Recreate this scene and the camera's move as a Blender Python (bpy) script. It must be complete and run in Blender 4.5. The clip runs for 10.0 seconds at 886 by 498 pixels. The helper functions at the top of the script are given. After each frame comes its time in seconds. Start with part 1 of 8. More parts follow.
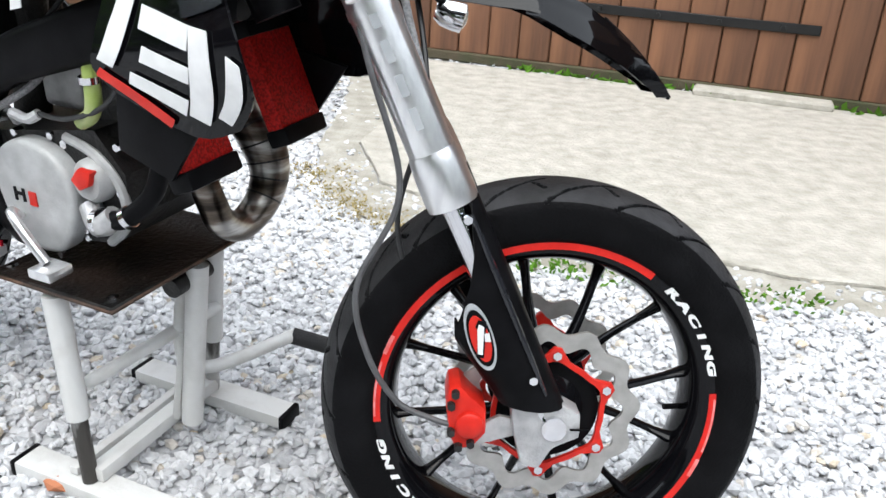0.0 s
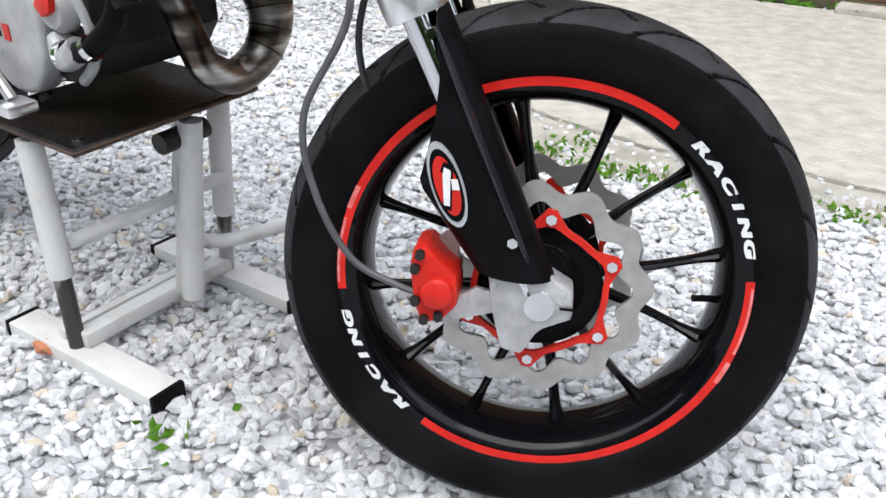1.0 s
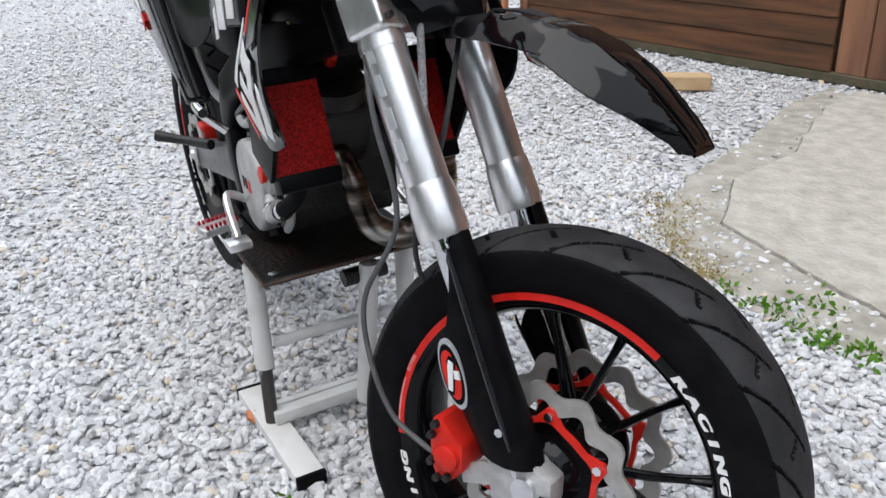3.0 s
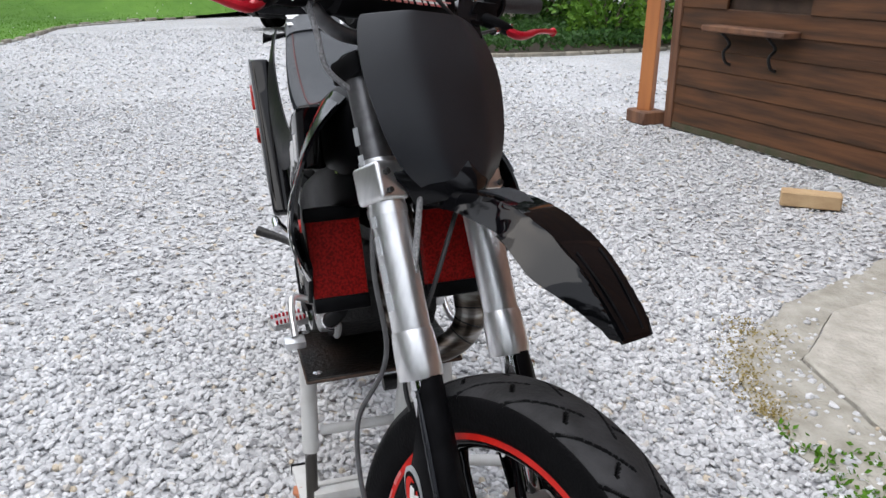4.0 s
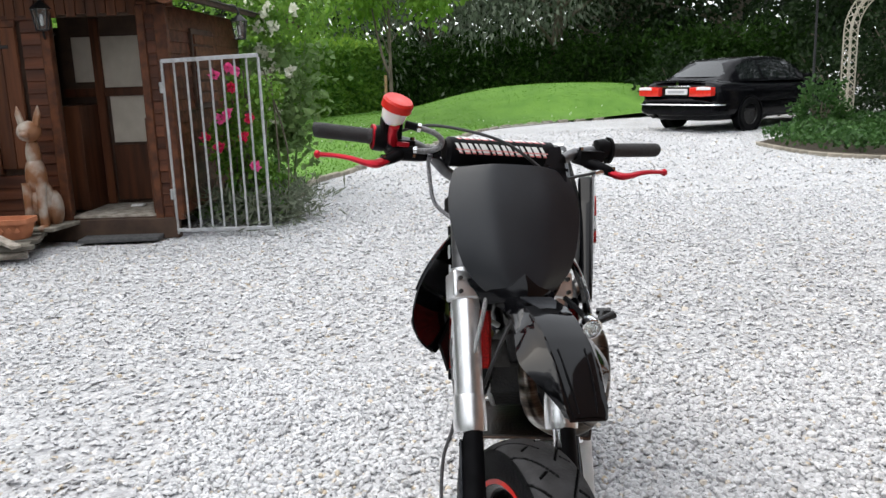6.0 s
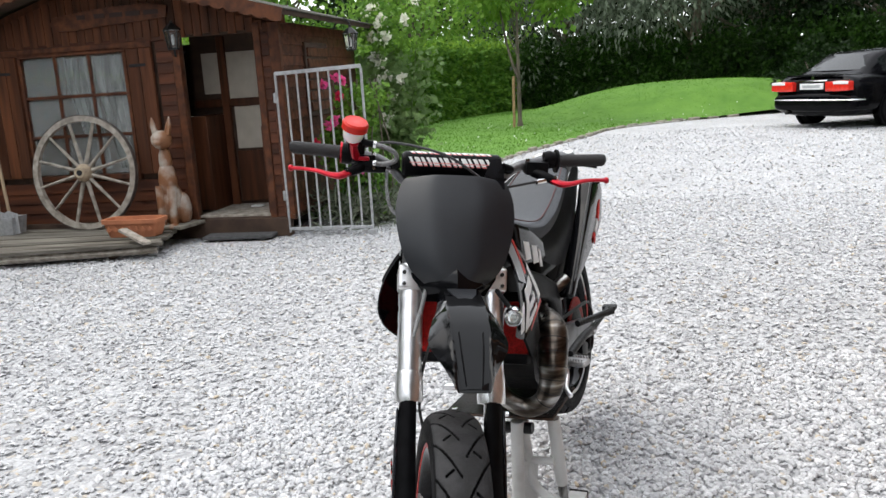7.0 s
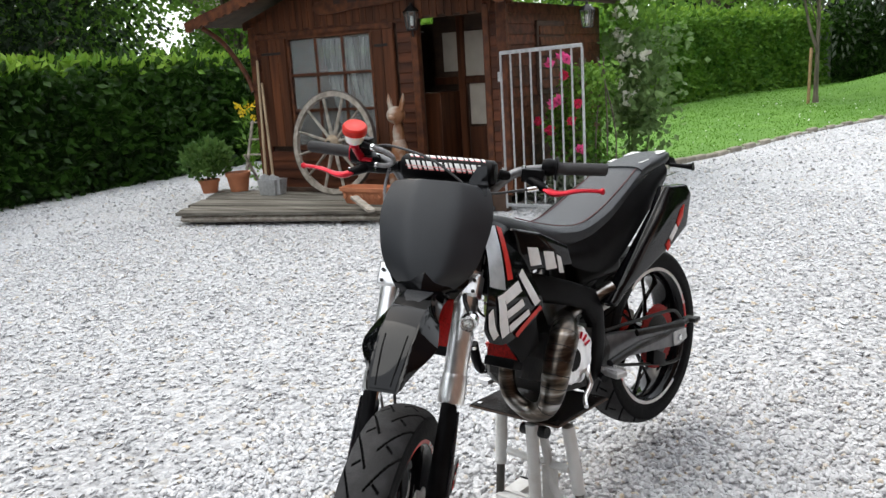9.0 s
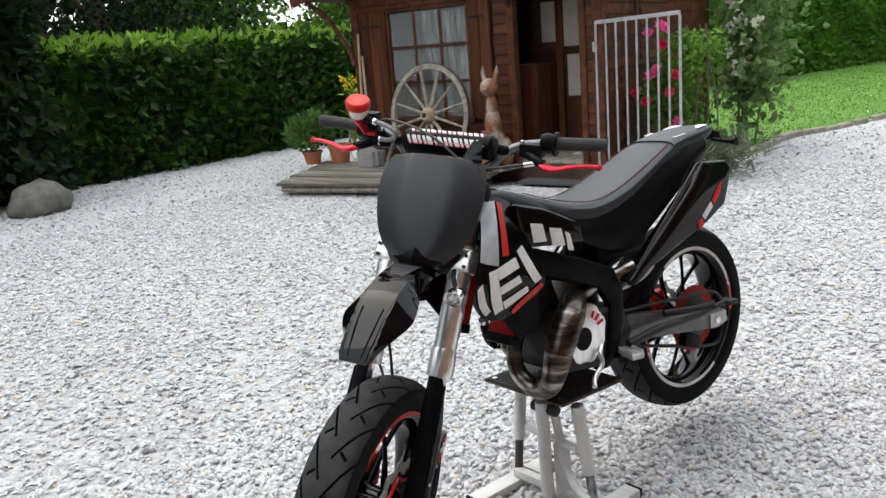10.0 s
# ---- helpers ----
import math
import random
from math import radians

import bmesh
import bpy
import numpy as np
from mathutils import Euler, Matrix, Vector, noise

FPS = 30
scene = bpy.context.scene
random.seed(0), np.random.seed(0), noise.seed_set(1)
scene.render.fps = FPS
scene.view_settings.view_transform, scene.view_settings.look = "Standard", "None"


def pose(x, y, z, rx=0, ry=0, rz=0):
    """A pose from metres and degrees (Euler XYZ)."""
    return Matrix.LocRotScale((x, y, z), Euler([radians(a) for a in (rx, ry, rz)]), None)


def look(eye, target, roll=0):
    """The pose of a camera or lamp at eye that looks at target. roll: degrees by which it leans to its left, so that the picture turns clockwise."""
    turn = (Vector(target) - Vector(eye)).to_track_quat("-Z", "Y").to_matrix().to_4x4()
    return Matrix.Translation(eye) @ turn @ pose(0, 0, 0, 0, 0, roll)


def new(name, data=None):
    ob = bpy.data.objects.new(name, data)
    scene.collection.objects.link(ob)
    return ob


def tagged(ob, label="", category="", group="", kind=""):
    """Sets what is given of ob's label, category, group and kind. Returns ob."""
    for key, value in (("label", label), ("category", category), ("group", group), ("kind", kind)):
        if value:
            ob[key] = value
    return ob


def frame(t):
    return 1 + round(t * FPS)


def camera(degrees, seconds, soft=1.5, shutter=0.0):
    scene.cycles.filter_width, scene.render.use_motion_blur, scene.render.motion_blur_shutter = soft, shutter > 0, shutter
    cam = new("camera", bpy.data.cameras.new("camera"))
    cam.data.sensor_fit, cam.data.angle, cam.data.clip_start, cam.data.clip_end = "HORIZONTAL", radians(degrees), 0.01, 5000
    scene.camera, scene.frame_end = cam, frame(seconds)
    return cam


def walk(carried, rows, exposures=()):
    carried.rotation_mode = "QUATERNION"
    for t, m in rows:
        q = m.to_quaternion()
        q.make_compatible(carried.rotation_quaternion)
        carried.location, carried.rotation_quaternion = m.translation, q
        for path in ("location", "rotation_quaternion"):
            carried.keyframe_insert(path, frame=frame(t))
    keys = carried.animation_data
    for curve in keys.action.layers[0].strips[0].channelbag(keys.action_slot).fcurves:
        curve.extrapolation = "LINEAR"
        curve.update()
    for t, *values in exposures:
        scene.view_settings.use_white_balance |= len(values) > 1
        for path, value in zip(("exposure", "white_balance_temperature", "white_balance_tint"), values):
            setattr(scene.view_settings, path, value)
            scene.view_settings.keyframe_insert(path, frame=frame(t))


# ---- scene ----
cam = camera(56.0, 10.0)
PATH = [
    (0, (0.0790, -0.9306, 0.8843), (-0.2945, 0.6701, 0.1506), 3.41),
    (0.5, (0.1222, -0.7897, 0.7584), (-0.3850, 0.7348, -0.0531), 3.98),
    (1, (0.2175, -0.7775, 0.7222), (-0.4060, 0.6850, -0.1219), 2.08),
    (1.5, (0.3177, -0.7281, 0.7253), (-0.3800, 0.6812, -0.1506), -0.05),
    (2, (0.3958, -0.6813, 0.7419), (-0.4037, 0.6384, -0.1850), 1.46),
    (2.5, (0.4298, -0.6546, 0.8278), (-0.5658, 0.5495, -0.0660), -0.56),
    (3, (0.5681, -0.6331, 0.9122), (-0.7232, 0.4018, 0.2040), -1.62),
    (3.2, (0.6195, -0.6261, 0.9466), (-0.7305, 0.3689, 0.2929), -2.39),
    (4.3, (0.8181, -0.4636, 1.0826), (-0.7624, 0.2183, 0.5561), 0.87),
    (4.5, (0.8431, -0.4313, 1.0837), (-0.7860, 0.1711, 0.6114), 0.06),
    (5, (0.9541, -0.3206, 1.1132), (-0.7698, 0.0041, 0.7100), -1.17),
    (5.5, (1.1087, -0.2251, 1.1454), (-0.6486, -0.0510, 0.7971), -3.41),
    (6, (1.2727, -0.0898, 1.1813), (-0.4874, -0.1340, 0.8072), -2.03),
    (6.2, (1.3948, -0.0275, 1.1943), (-0.3656, -0.1088, 0.8274), -4.17),
    (7.3, (1.4911, 0.4572, 1.2165), (-0.2140, 0.0238, 0.8357), -3.21),
    (7.5, (1.4895, 0.5257, 1.2221), (-0.2028, 0.0569, 0.8265), -3.79),
    (8, (1.5324, 0.7287, 1.2813), (-0.1240, 0.1344, 0.9027), -3.57),
    (8.5, (1.4171, 0.8667, 1.2730), (-0.1666, 0.0911, 0.9119), -3.83),
    (9, (1.2878, 0.9976, 1.2564), (-0.2002, 0.0611, 0.8708), -3.65),
    (9.5, (1.1761, 1.0801, 1.2112), (-0.2443, 0.0485, 0.8131), -3.68),
    (10, (1.1208, 1.2353, 1.2431), (-0.1987, 0.0873, 0.8174), -4.50),
]
walk(cam, [(t, look(eye, target, roll)) for t, eye, target, roll in PATH],
     [(0.0, 0.68, 6450, 6), (1.0, 0.53, 6450, 8), (2.0, 0.37, 6450, 8), (2.5, 0.16, 6450, 8), (4.5, 0.08, 6600, 10), (5.0, 0.14, 6700, 9), (6.0, 0.3, 6750, 8), (7.5, 0.33, 6750, 8), (8.0, 0.38, 6750, 8), (9.0, 0.38, 6750, 7), (9.5, 0.33, 6750, 7), (10.0, 0.34, 6750, 7)])

# ---- world, sun ----
world = bpy.data.worlds.new("overcast")
scene.world = world
world.use_nodes = True
wn = world.node_tree
wn.nodes.clear()
sky = wn.nodes.new("ShaderNodeTexSky")
sky.sky_type, sky.sun_disc = "NISHITA", False
sky.sun_elevation, sky.sun_rotation = radians(58), radians(200)
sky.air_density, sky.dust_density, sky.ozone_density = 1.0, 4.0, 1.0
mixw = wn.nodes.new("ShaderNodeMixRGB")
mixw.inputs[0].default_value = 0.75
mixw.inputs[2].default_value = (9.0, 9.4, 10.2, 1)
bgw = wn.nodes.new("ShaderNodeBackground")
bgw.inputs["Strength"].default_value = 0.2
outw = wn.nodes.new("ShaderNodeOutputWorld")
wn.links.new(sky.outputs[0], mixw.inputs[1])
wn.links.new(mixw.outputs[0], bgw.inputs["Color"])
wn.links.new(bgw.outputs[0], outw.inputs["Surface"])
sun = new("sun", bpy.data.lights.new("sun", "SUN"))
sun.data.energy, sun.data.angle, sun.data.color = 1.3, radians(50), (1.0, 0.98, 0.96)
sun.matrix_world = look((0.5, -1.2, 3.0), (0, 0, 0))


# ---- materials ----
def mat(name, col, rough=0.5, metal=0.0, col2=None, scale=20.0, bump=0.0, bscale=60.0, detail=6.0, coat=0.0, spec=0.5, stretch=(1, 1, 1), mix=(0.35, 0.65), rvar=0.0, rand=0.0):
    """A surface with two tones of noise, fine relief and uneven gloss."""
    m = bpy.data.materials.new(name)
    m.use_nodes = True
    nt = m.node_tree
    b = nt.nodes["Principled BSDF"]
    b.inputs["Roughness"].default_value = rough
    b.inputs["Metallic"].default_value = metal
    b.inputs["Coat Weight"].default_value = coat
    b.inputs["Specular IOR Level"].default_value = spec
    b.inputs["Base Color"].default_value = (*col, 1)
    tc = nt.nodes.new("ShaderNodeTexCoord")
    mp = nt.nodes.new("ShaderNodeMapping")
    mp.inputs["Scale"].default_value = stretch
    nt.links.new(tc.outputs["Object"], mp.inputs["Vector"])
    col2 = col2 or tuple(c * 0.75 for c in col)
    n1 = nt.nodes.new("ShaderNodeTexNoise")
    n1.inputs["Scale"].default_value, n1.inputs["Detail"].default_value = scale, detail
    nt.links.new(mp.outputs[0], n1.inputs["Vector"])
    ramp = nt.nodes.new("ShaderNodeValToRGB")
    ramp.color_ramp.elements[0].position, ramp.color_ramp.elements[1].position = mix
    ramp.color_ramp.elements[0].color, ramp.color_ramp.elements[1].color = (*col, 1), (*col2, 1)
    nt.links.new(n1.outputs["Fac"], ramp.inputs[0])
    last = ramp.outputs[0]
    if rand:
        oi = nt.nodes.new("ShaderNodeObjectInfo")
        hs = nt.nodes.new("ShaderNodeHueSaturation")
        ma = nt.nodes.new("ShaderNodeMapRange")
        ma.inputs["To Min"].default_value, ma.inputs["To Max"].default_value = 1 - rand, 1 + rand
        nt.links.new(oi.outputs["Random"], ma.inputs["Value"])
        nt.links.new(ma.outputs[0], hs.inputs["Value"])
        nt.links.new(last, hs.inputs["Color"])
        last = hs.outputs[0]
    nt.links.new(last, b.inputs["Base Color"])
    if rvar:
        mr = nt.nodes.new("ShaderNodeMapRange")
        mr.inputs["To Min"].default_value, mr.inputs["To Max"].default_value = max(0.02, rough - rvar), min(1, rough + rvar)
        nt.links.new(n1.outputs["Fac"], mr.inputs["Value"])
        nt.links.new(mr.outputs[0], b.inputs["Roughness"])
    if bump:
        n2 = nt.nodes.new("ShaderNodeTexNoise")
        n2.inputs["Scale"].default_value, n2.inputs["Detail"].default_value = bscale, 8
        nt.links.new(mp.outputs[0], n2.inputs["Vector"])
        bp = nt.nodes.new("ShaderNodeBump")
        bp.inputs["Strength"].default_value, bp.inputs["Distance"].default_value = bump, 0.01
        nt.links.new(n2.outputs["Fac"], bp.inputs["Height"])
        nt.links.new(bp.outputs[0], b.inputs["Normal"])
    return m


# ---- shape helpers ----
def finish(bm, material, smooth=38):
    me = bpy.data.meshes.new("mesh")
    bmesh.ops.recalc_face_normals(bm, faces=bm.faces)
    bm.to_mesh(me)
    bm.free()
    me.materials.append(material)
    if smooth:
        me.shade_smooth()
        me.set_sharp_from_angle(angle=radians(smooth))
    return me


def thing(name, bm, material, label="", category="", kind="", group="", smooth=38):
    me = finish(bm, material, smooth)
    me.name = name
    return tagged(new(name, me), label, category, group, kind)


def part(name, bm, material, parent, label="", smooth=38):
    me = finish(bm, material, smooth)
    me.name = name
    ob = new(name, me)
    ob.parent = parent
    return tagged(ob, label)


def empty(name, label, category, group=""):
    return tagged(new(name), label, category, group)


def box(x0, x1, y0, y1, z0, z1, bevel=0.0, seg=2, m=None):
    bm = bmesh.new()
    bmesh.ops.create_cube(bm, size=1)
    for v in bm.verts:
        v.co = ((x0 + x1) / 2 + v.co.x * (x1 - x0), (y0 + y1) / 2 + v.co.y * (y1 - y0), (z0 + z1) / 2 + v.co.z * (z1 - z0))
    if bevel:
        bmesh.ops.bevel(bm, geom=bm.edges[:], offset=bevel, segments=seg, affect="EDGES", profile=0.6)
    if m:
        bm.transform(m)
    return bm


def smooth_path(pts, n=6):
    """Catmull-Rom through the points."""
    pts = [Vector(p) for p in pts]
    out = []
    for i in range(len(pts) - 1):
        p0, p1, p2, p3 = pts[max(i - 1, 0)], pts[i], pts[i + 1], pts[min(i + 2, len(pts) - 1)]
        for k in range(n):
            t = k / n
            out.append(0.5 * ((2 * p1) + (p2 - p0) * t + (2 * p0 - 5 * p1 + 4 * p2 - p3) * t * t + (3 * p1 - p0 - 3 * p2 + p3) * t ** 3))
    out.append(pts[-1])
    return out


def sweep(bm, pts, radii, seg=12, flat=1.0, cap=True):
    """A tube along the points; flat squashes it across."""
    pts = [Vector(p) for p in pts]
    if not hasattr(radii, "__len__"):
        radii = [radii] * len(pts)
    up, rings = None, []
    for i, p in enumerate(pts):
        d = (pts[min(i + 1, len(pts) - 1)] - pts[max(i - 1, 0)]).normalized()
        if up is None:
            up = d.orthogonal().normalized() if abs(d.z) > 0.95 else d.cross(Vector((0, 0, 1))).normalized()
        up = (up - d * up.dot(d)).normalized()
        side = d.cross(up)
        rings.append([bm.verts.new(p + (up * math.cos(2 * math.pi * k / seg) + side * math.sin(2 * math.pi * k / seg) * flat) * radii[i]) for k in range(seg)])
    for a, b in zip(rings, rings[1:]):
        for k in range(seg):
            bm.faces.new((a[k], a[(k + 1) % seg], b[(k + 1) % seg], b[k]))
    if cap:
        bm.faces.new(rings[0][::-1])
        bm.faces.new(rings[-1])
    return bm


def tube(pts, radius, seg=12, n=6, m=None, flat=1.0):
    bm = bmesh.new()
    if len(pts) > 2 and n > 1:
        rr = radius
        if hasattr(radius, "__len__"):
            rr = [r.x for r in smooth_path([(r, 0, 0) for r in radius], n)]
        sweep(bm, smooth_path(pts, n), rr, seg, flat)
    else:
        sweep(bm, pts, radius, seg, flat)
    if m:
        bm.transform(m)
    return bm


def lathe(profile, n=64, m=None, closed=False):
    """Turns (radius, y) round the y axis."""
    bm = bmesh.new()
    rings = [[bm.verts.new((r * math.cos(2 * math.pi * k / n), y, r * math.sin(2 * math.pi * k / n))) for k in range(n)] for r, y in profile]
    pairs = list(zip(rings, rings[1:])) + ([(rings[-1], rings[0])] if closed else [])
    for a, b in pairs:
        for k in range(n):
            bm.faces.new((a[k], a[(k + 1) % n], b[(k + 1) % n], b[k]))
    if not closed:
        for r in (rings[0], rings[-1]):
            bm.faces.new(r)
    if m:
        bm.transform(m)
    return bm


def prism(outline, y0, y1, bevel=0.0, m=None, seg=2):
    """A flat outline in x and z, pushed from y0 to y1."""
    bm = bmesh.new()
    a = [bm.verts.new((x, y0, z)) for x, z in outline]
    b = [bm.verts.new((x, y1, z)) for x, z in outline]
    n = len(outline)
    bm.faces.new(a)
    bm.faces.new(b[::-1])
    for k in range(n):
        bm.faces.new((a[k], b[k], b[(k + 1) % n], a[(k + 1) % n]))
    bmesh.ops.recalc_face_normals(bm, faces=bm.faces)
    if bevel:
        bmesh.ops.bevel(bm, geom=bm.edges[:], offset=bevel, segments=seg, affect="EDGES", profile=0.6)
    if m:
        bm.transform(m)
    return bm


def shell(rows, thick, m=None, sub=0):
    """A sheet through a grid of points, with thickness."""
    bm = bmesh.new()
    if sub:
        rows = [smooth_path(r, sub) for r in rows]
        rows = list(zip(*[smooth_path(c, sub) for c in zip(*rows)]))
    vs = [[bm.verts.new(p) for p in r] for r in rows]
    for a, b in zip(vs, vs[1:]):
        for k in range(len(a) - 1):
            bm.faces.new((a[k], a[k + 1], b[k + 1], b[k]))
    bmesh.ops.recalc_face_normals(bm, faces=bm.faces)
    if thick:
        bmesh.ops.solidify(bm, geom=bm.faces[:], thickness=thick)
    if m:
        bm.transform(m)
    return bm


def ring_path(rows, closed=True, m=None, cap=True):
    """Joins loops of points into a closed body."""
    bm = bmesh.new()
    vs = [[bm.verts.new(p) for p in r] for r in rows]
    n = len(vs[0])
    for a, b in zip(vs, vs[1:]):
        for k in range(n):
            bm.faces.new((a[k], a[(k + 1) % n], b[(k + 1) % n], b[k]))
    if cap:
        bm.faces.new(vs[0][::-1])
        bm.faces.new(vs[-1])
    if m:
        bm.transform(m)
    return bm


def bolt(p, axis, r=0.006, h=0.006, m=None):
    bm = bmesh.new()
    q = Vector(axis).to_track_quat("Z", "Y").to_matrix().to_4x4()
    bmesh.ops.create_cone(bm, segments=6, radius1=r, radius2=r * 0.9, depth=h, cap_ends=True, matrix=Matrix.Translation(p) @ q)
    if m:
        bm.transform(m)
    return bm


def letter_mesh(ch, size, depth, bold=0.0):
    """One upright letter of the built-in font as a bmesh, in x and y, centred; size is its height."""
    cu = bpy.data.curves.new("letter", "FONT")
    cu.body, cu.size, cu.extrude, cu.align_x = ch, size / 0.7, depth, "CENTER"
    cu.offset, cu.shear = bold, 0.18
    ob = bpy.data.objects.new("letter", cu)
    scene.collection.objects.link(ob)
    dg = bpy.context.evaluated_depsgraph_get()
    me = bpy.data.meshes.new_from_object(ob.evaluated_get(dg))
    bm = bmesh.new()
    bm.from_mesh(me)
    low, high = min(v.co.y for v in bm.verts), max(v.co.y for v in bm.verts)
    for v in bm.verts:
        v.co.y = (v.co.y - low) * size / (high - low)
    bpy.data.objects.remove(ob)
    bpy.data.curves.remove(cu)
    bpy.data.meshes.remove(me)
    return bm


M_BLACK = mat("black_plastic", (0.003, 0.003, 0.0035), 0.38, col2=(0.006, 0.006, 0.007), scale=30, bump=0.05, bscale=400, rvar=0.08, spec=0.07)
M_GLOSS = mat("black_gloss_plastic", (0.003, 0.003, 0.004), 0.06, col2=(0.005, 0.005, 0.006), scale=8, rvar=0.03, spec=0.2)
M_PLATE = mat("satin_black_plate", (0.006, 0.0075, 0.0105), 0.4, col2=(0.011, 0.013, 0.017), scale=14, bump=0.1, bscale=900, rvar=0.07, spec=0.5)
M_FENDER = mat("polished_black_fender", (0.002, 0.002, 0.0025), 0.05, col2=(0.003, 0.003, 0.004), scale=8, rvar=0.02, spec=0.26, bump=0.012, bscale=6)
M_SATIN = mat("satin_dark_plastic", (0.011, 0.012, 0.015), 0.16, col2=(0.016, 0.017, 0.021), scale=20, rvar=0.05, spec=0.5)
M_RUBBER = mat("tyre_rubber", (0.003, 0.003, 0.0035), 0.6, col2=(0.008, 0.008, 0.009), scale=14, bump=0.2, bscale=260, mix=(0.45, 0.75), rvar=0.12, spec=0.08)
# Paler than the sidewall: dust, plus the sky's grey reflection put into the colour.
M_TREAD = mat("dusty_skylit_tread", (0.014, 0.014, 0.015), 0.7, col2=(0.032, 0.032, 0.035), scale=22, bump=0.2, bscale=200, mix=(0.4, 0.7), spec=0.3)
M_GRIP = mat("grip_rubber", (0.02, 0.02, 0.022), 0.65, bump=0.5, bscale=500)
M_ALU = mat("brushed_aluminium", (0.93, 0.93, 0.93), 0.3, 0.95, col2=(0.74, 0.74, 0.75), scale=60, stretch=(1, 1, 0.15), rvar=0.04)
M_CAST = mat("cast_aluminium", (0.6, 0.6, 0.6), 0.45, 0.6, col2=(0.42, 0.42, 0.43), scale=40, bump=0.25, bscale=250, rvar=0.1)
M_CHROME = mat("chrome", (0.8, 0.8, 0.82), 0.1, 1.0, col2=(0.72, 0.72, 0.74), scale=30, rvar=0.04)
M_STEEL = mat("disc_steel", (0.5, 0.49, 0.47), 0.42, 0.7, col2=(0.4, 0.39, 0.37), scale=50, bump=0.08, bscale=500, rvar=0.06)
M_RED = mat("red_anodised", (0.5, 0.006, 0.022), 0.3, 0.55, col2=(0.4, 0.004, 0.016), scale=30, rvar=0.08)
M_REDP = mat("red_paint", (0.62, 0.024, 0.014), 0.38, col2=(0.5, 0.016, 0.01), scale=40, rvar=0.1, spec=0.28)
M_TAPE = mat("red_rim_tape", (0.66, 0.02, 0.013), 0.32, col2=(0.54, 0.014, 0.01), scale=60, spec=0.3)
M_PINK = mat("faded_tape", (0.75, 0.3, 0.3), 0.35, col2=(0.7, 0.12, 0.11), scale=90)
M_WHITE = mat("white_sticker", (0.78, 0.78, 0.78), 0.35, col2=(0.7, 0.7, 0.7), scale=40)
M_SILVERST = mat("silver_sticker", (0.5, 0.52, 0.54), 0.3, 0.3, col2=(0.4, 0.42, 0.44), scale=40)
M_SEAT = mat("seat_vinyl", (0.015, 0.018, 0.023), 0.4, col2=(0.023, 0.026, 0.032), scale=9, bump=0.25, bscale=700, rvar=0.06, spec=0.42)
M_STITCH = mat("red_stitching", (0.12, 0.04, 0.04), 0.7)
M_RAD = mat("red_radiator_mesh", (0.42, 0.01, 0.008), 0.5, col2=(0.17, 0.004, 0.003), scale=260, bump=0.25, bscale=420, mix=(0.4, 0.6), spec=0.15)
M_CASE = mat("grey_engine_case", (0.5, 0.51, 0.51), 0.45, 0.1, col2=(0.36, 0.36, 0.36), scale=22, bump=0.15, bscale=200, rvar=0.1)
M_DARK = mat("dark_engine_metal", (0.008, 0.008, 0.009), 0.5, 0.2, col2=(0.02, 0.019, 0.018), scale=30, bump=0.3, bscale=150)
M_OIL = mat("oily_board", (0.004, 0.004, 0.004), 0.4, col2=(0.014, 0.009, 0.007), scale=12, bump=0.3, bscale=120, rvar=0.12, spec=0.15)
M_RUSTEDGE = mat("worn_board_edge", (0.09, 0.045, 0.025), 0.7, col2=(0.03, 0.02, 0.015), scale=40, bump=0.4, bscale=200)
M_STAND = mat("white_stand_paint", (0.62, 0.62, 0.61), 0.42, col2=(0.48, 0.47, 0.45), scale=14, bump=0.15, bscale=90, mix=(0.5, 0.8), rvar=0.1)
M_WORN = mat("worn_steel_leg", (0.07, 0.065, 0.06), 0.45, 0.6, col2=(0.45, 0.45, 0.44), scale=26, stretch=(1, 1, 0.3), bump=0.3, bscale=120, mix=(0.5, 0.62))
M_BAR = mat("grey_bar_metal", (0.16, 0.16, 0.165), 0.36, 0.7, col2=(0.11, 0.11, 0.115), scale=60, rvar=0.06)
M_SWING = mat("grey_swingarm", (0.13, 0.13, 0.135), 0.35, 0.5, col2=(0.09, 0.09, 0.095), scale=30, bump=0.05, bscale=200, rvar=0.08)
M_GREEN = mat("green_hose", (0.32, 0.42, 0.1), 0.4, col2=(0.4, 0.45, 0.2), scale=30)
M_BRAID = mat("braided_hose", (0.35, 0.35, 0.36), 0.45, 0.6, col2=(0.18, 0.18, 0.19), scale=300, bump=0.5, bscale=900)
M_CABLE = mat("black_cable", (0.02, 0.02, 0.022), 0.45)
M_HOSE = mat("grey_hose", (0.09, 0.09, 0.095), 0.5, col2=(0.06, 0.06, 0.062), scale=50)


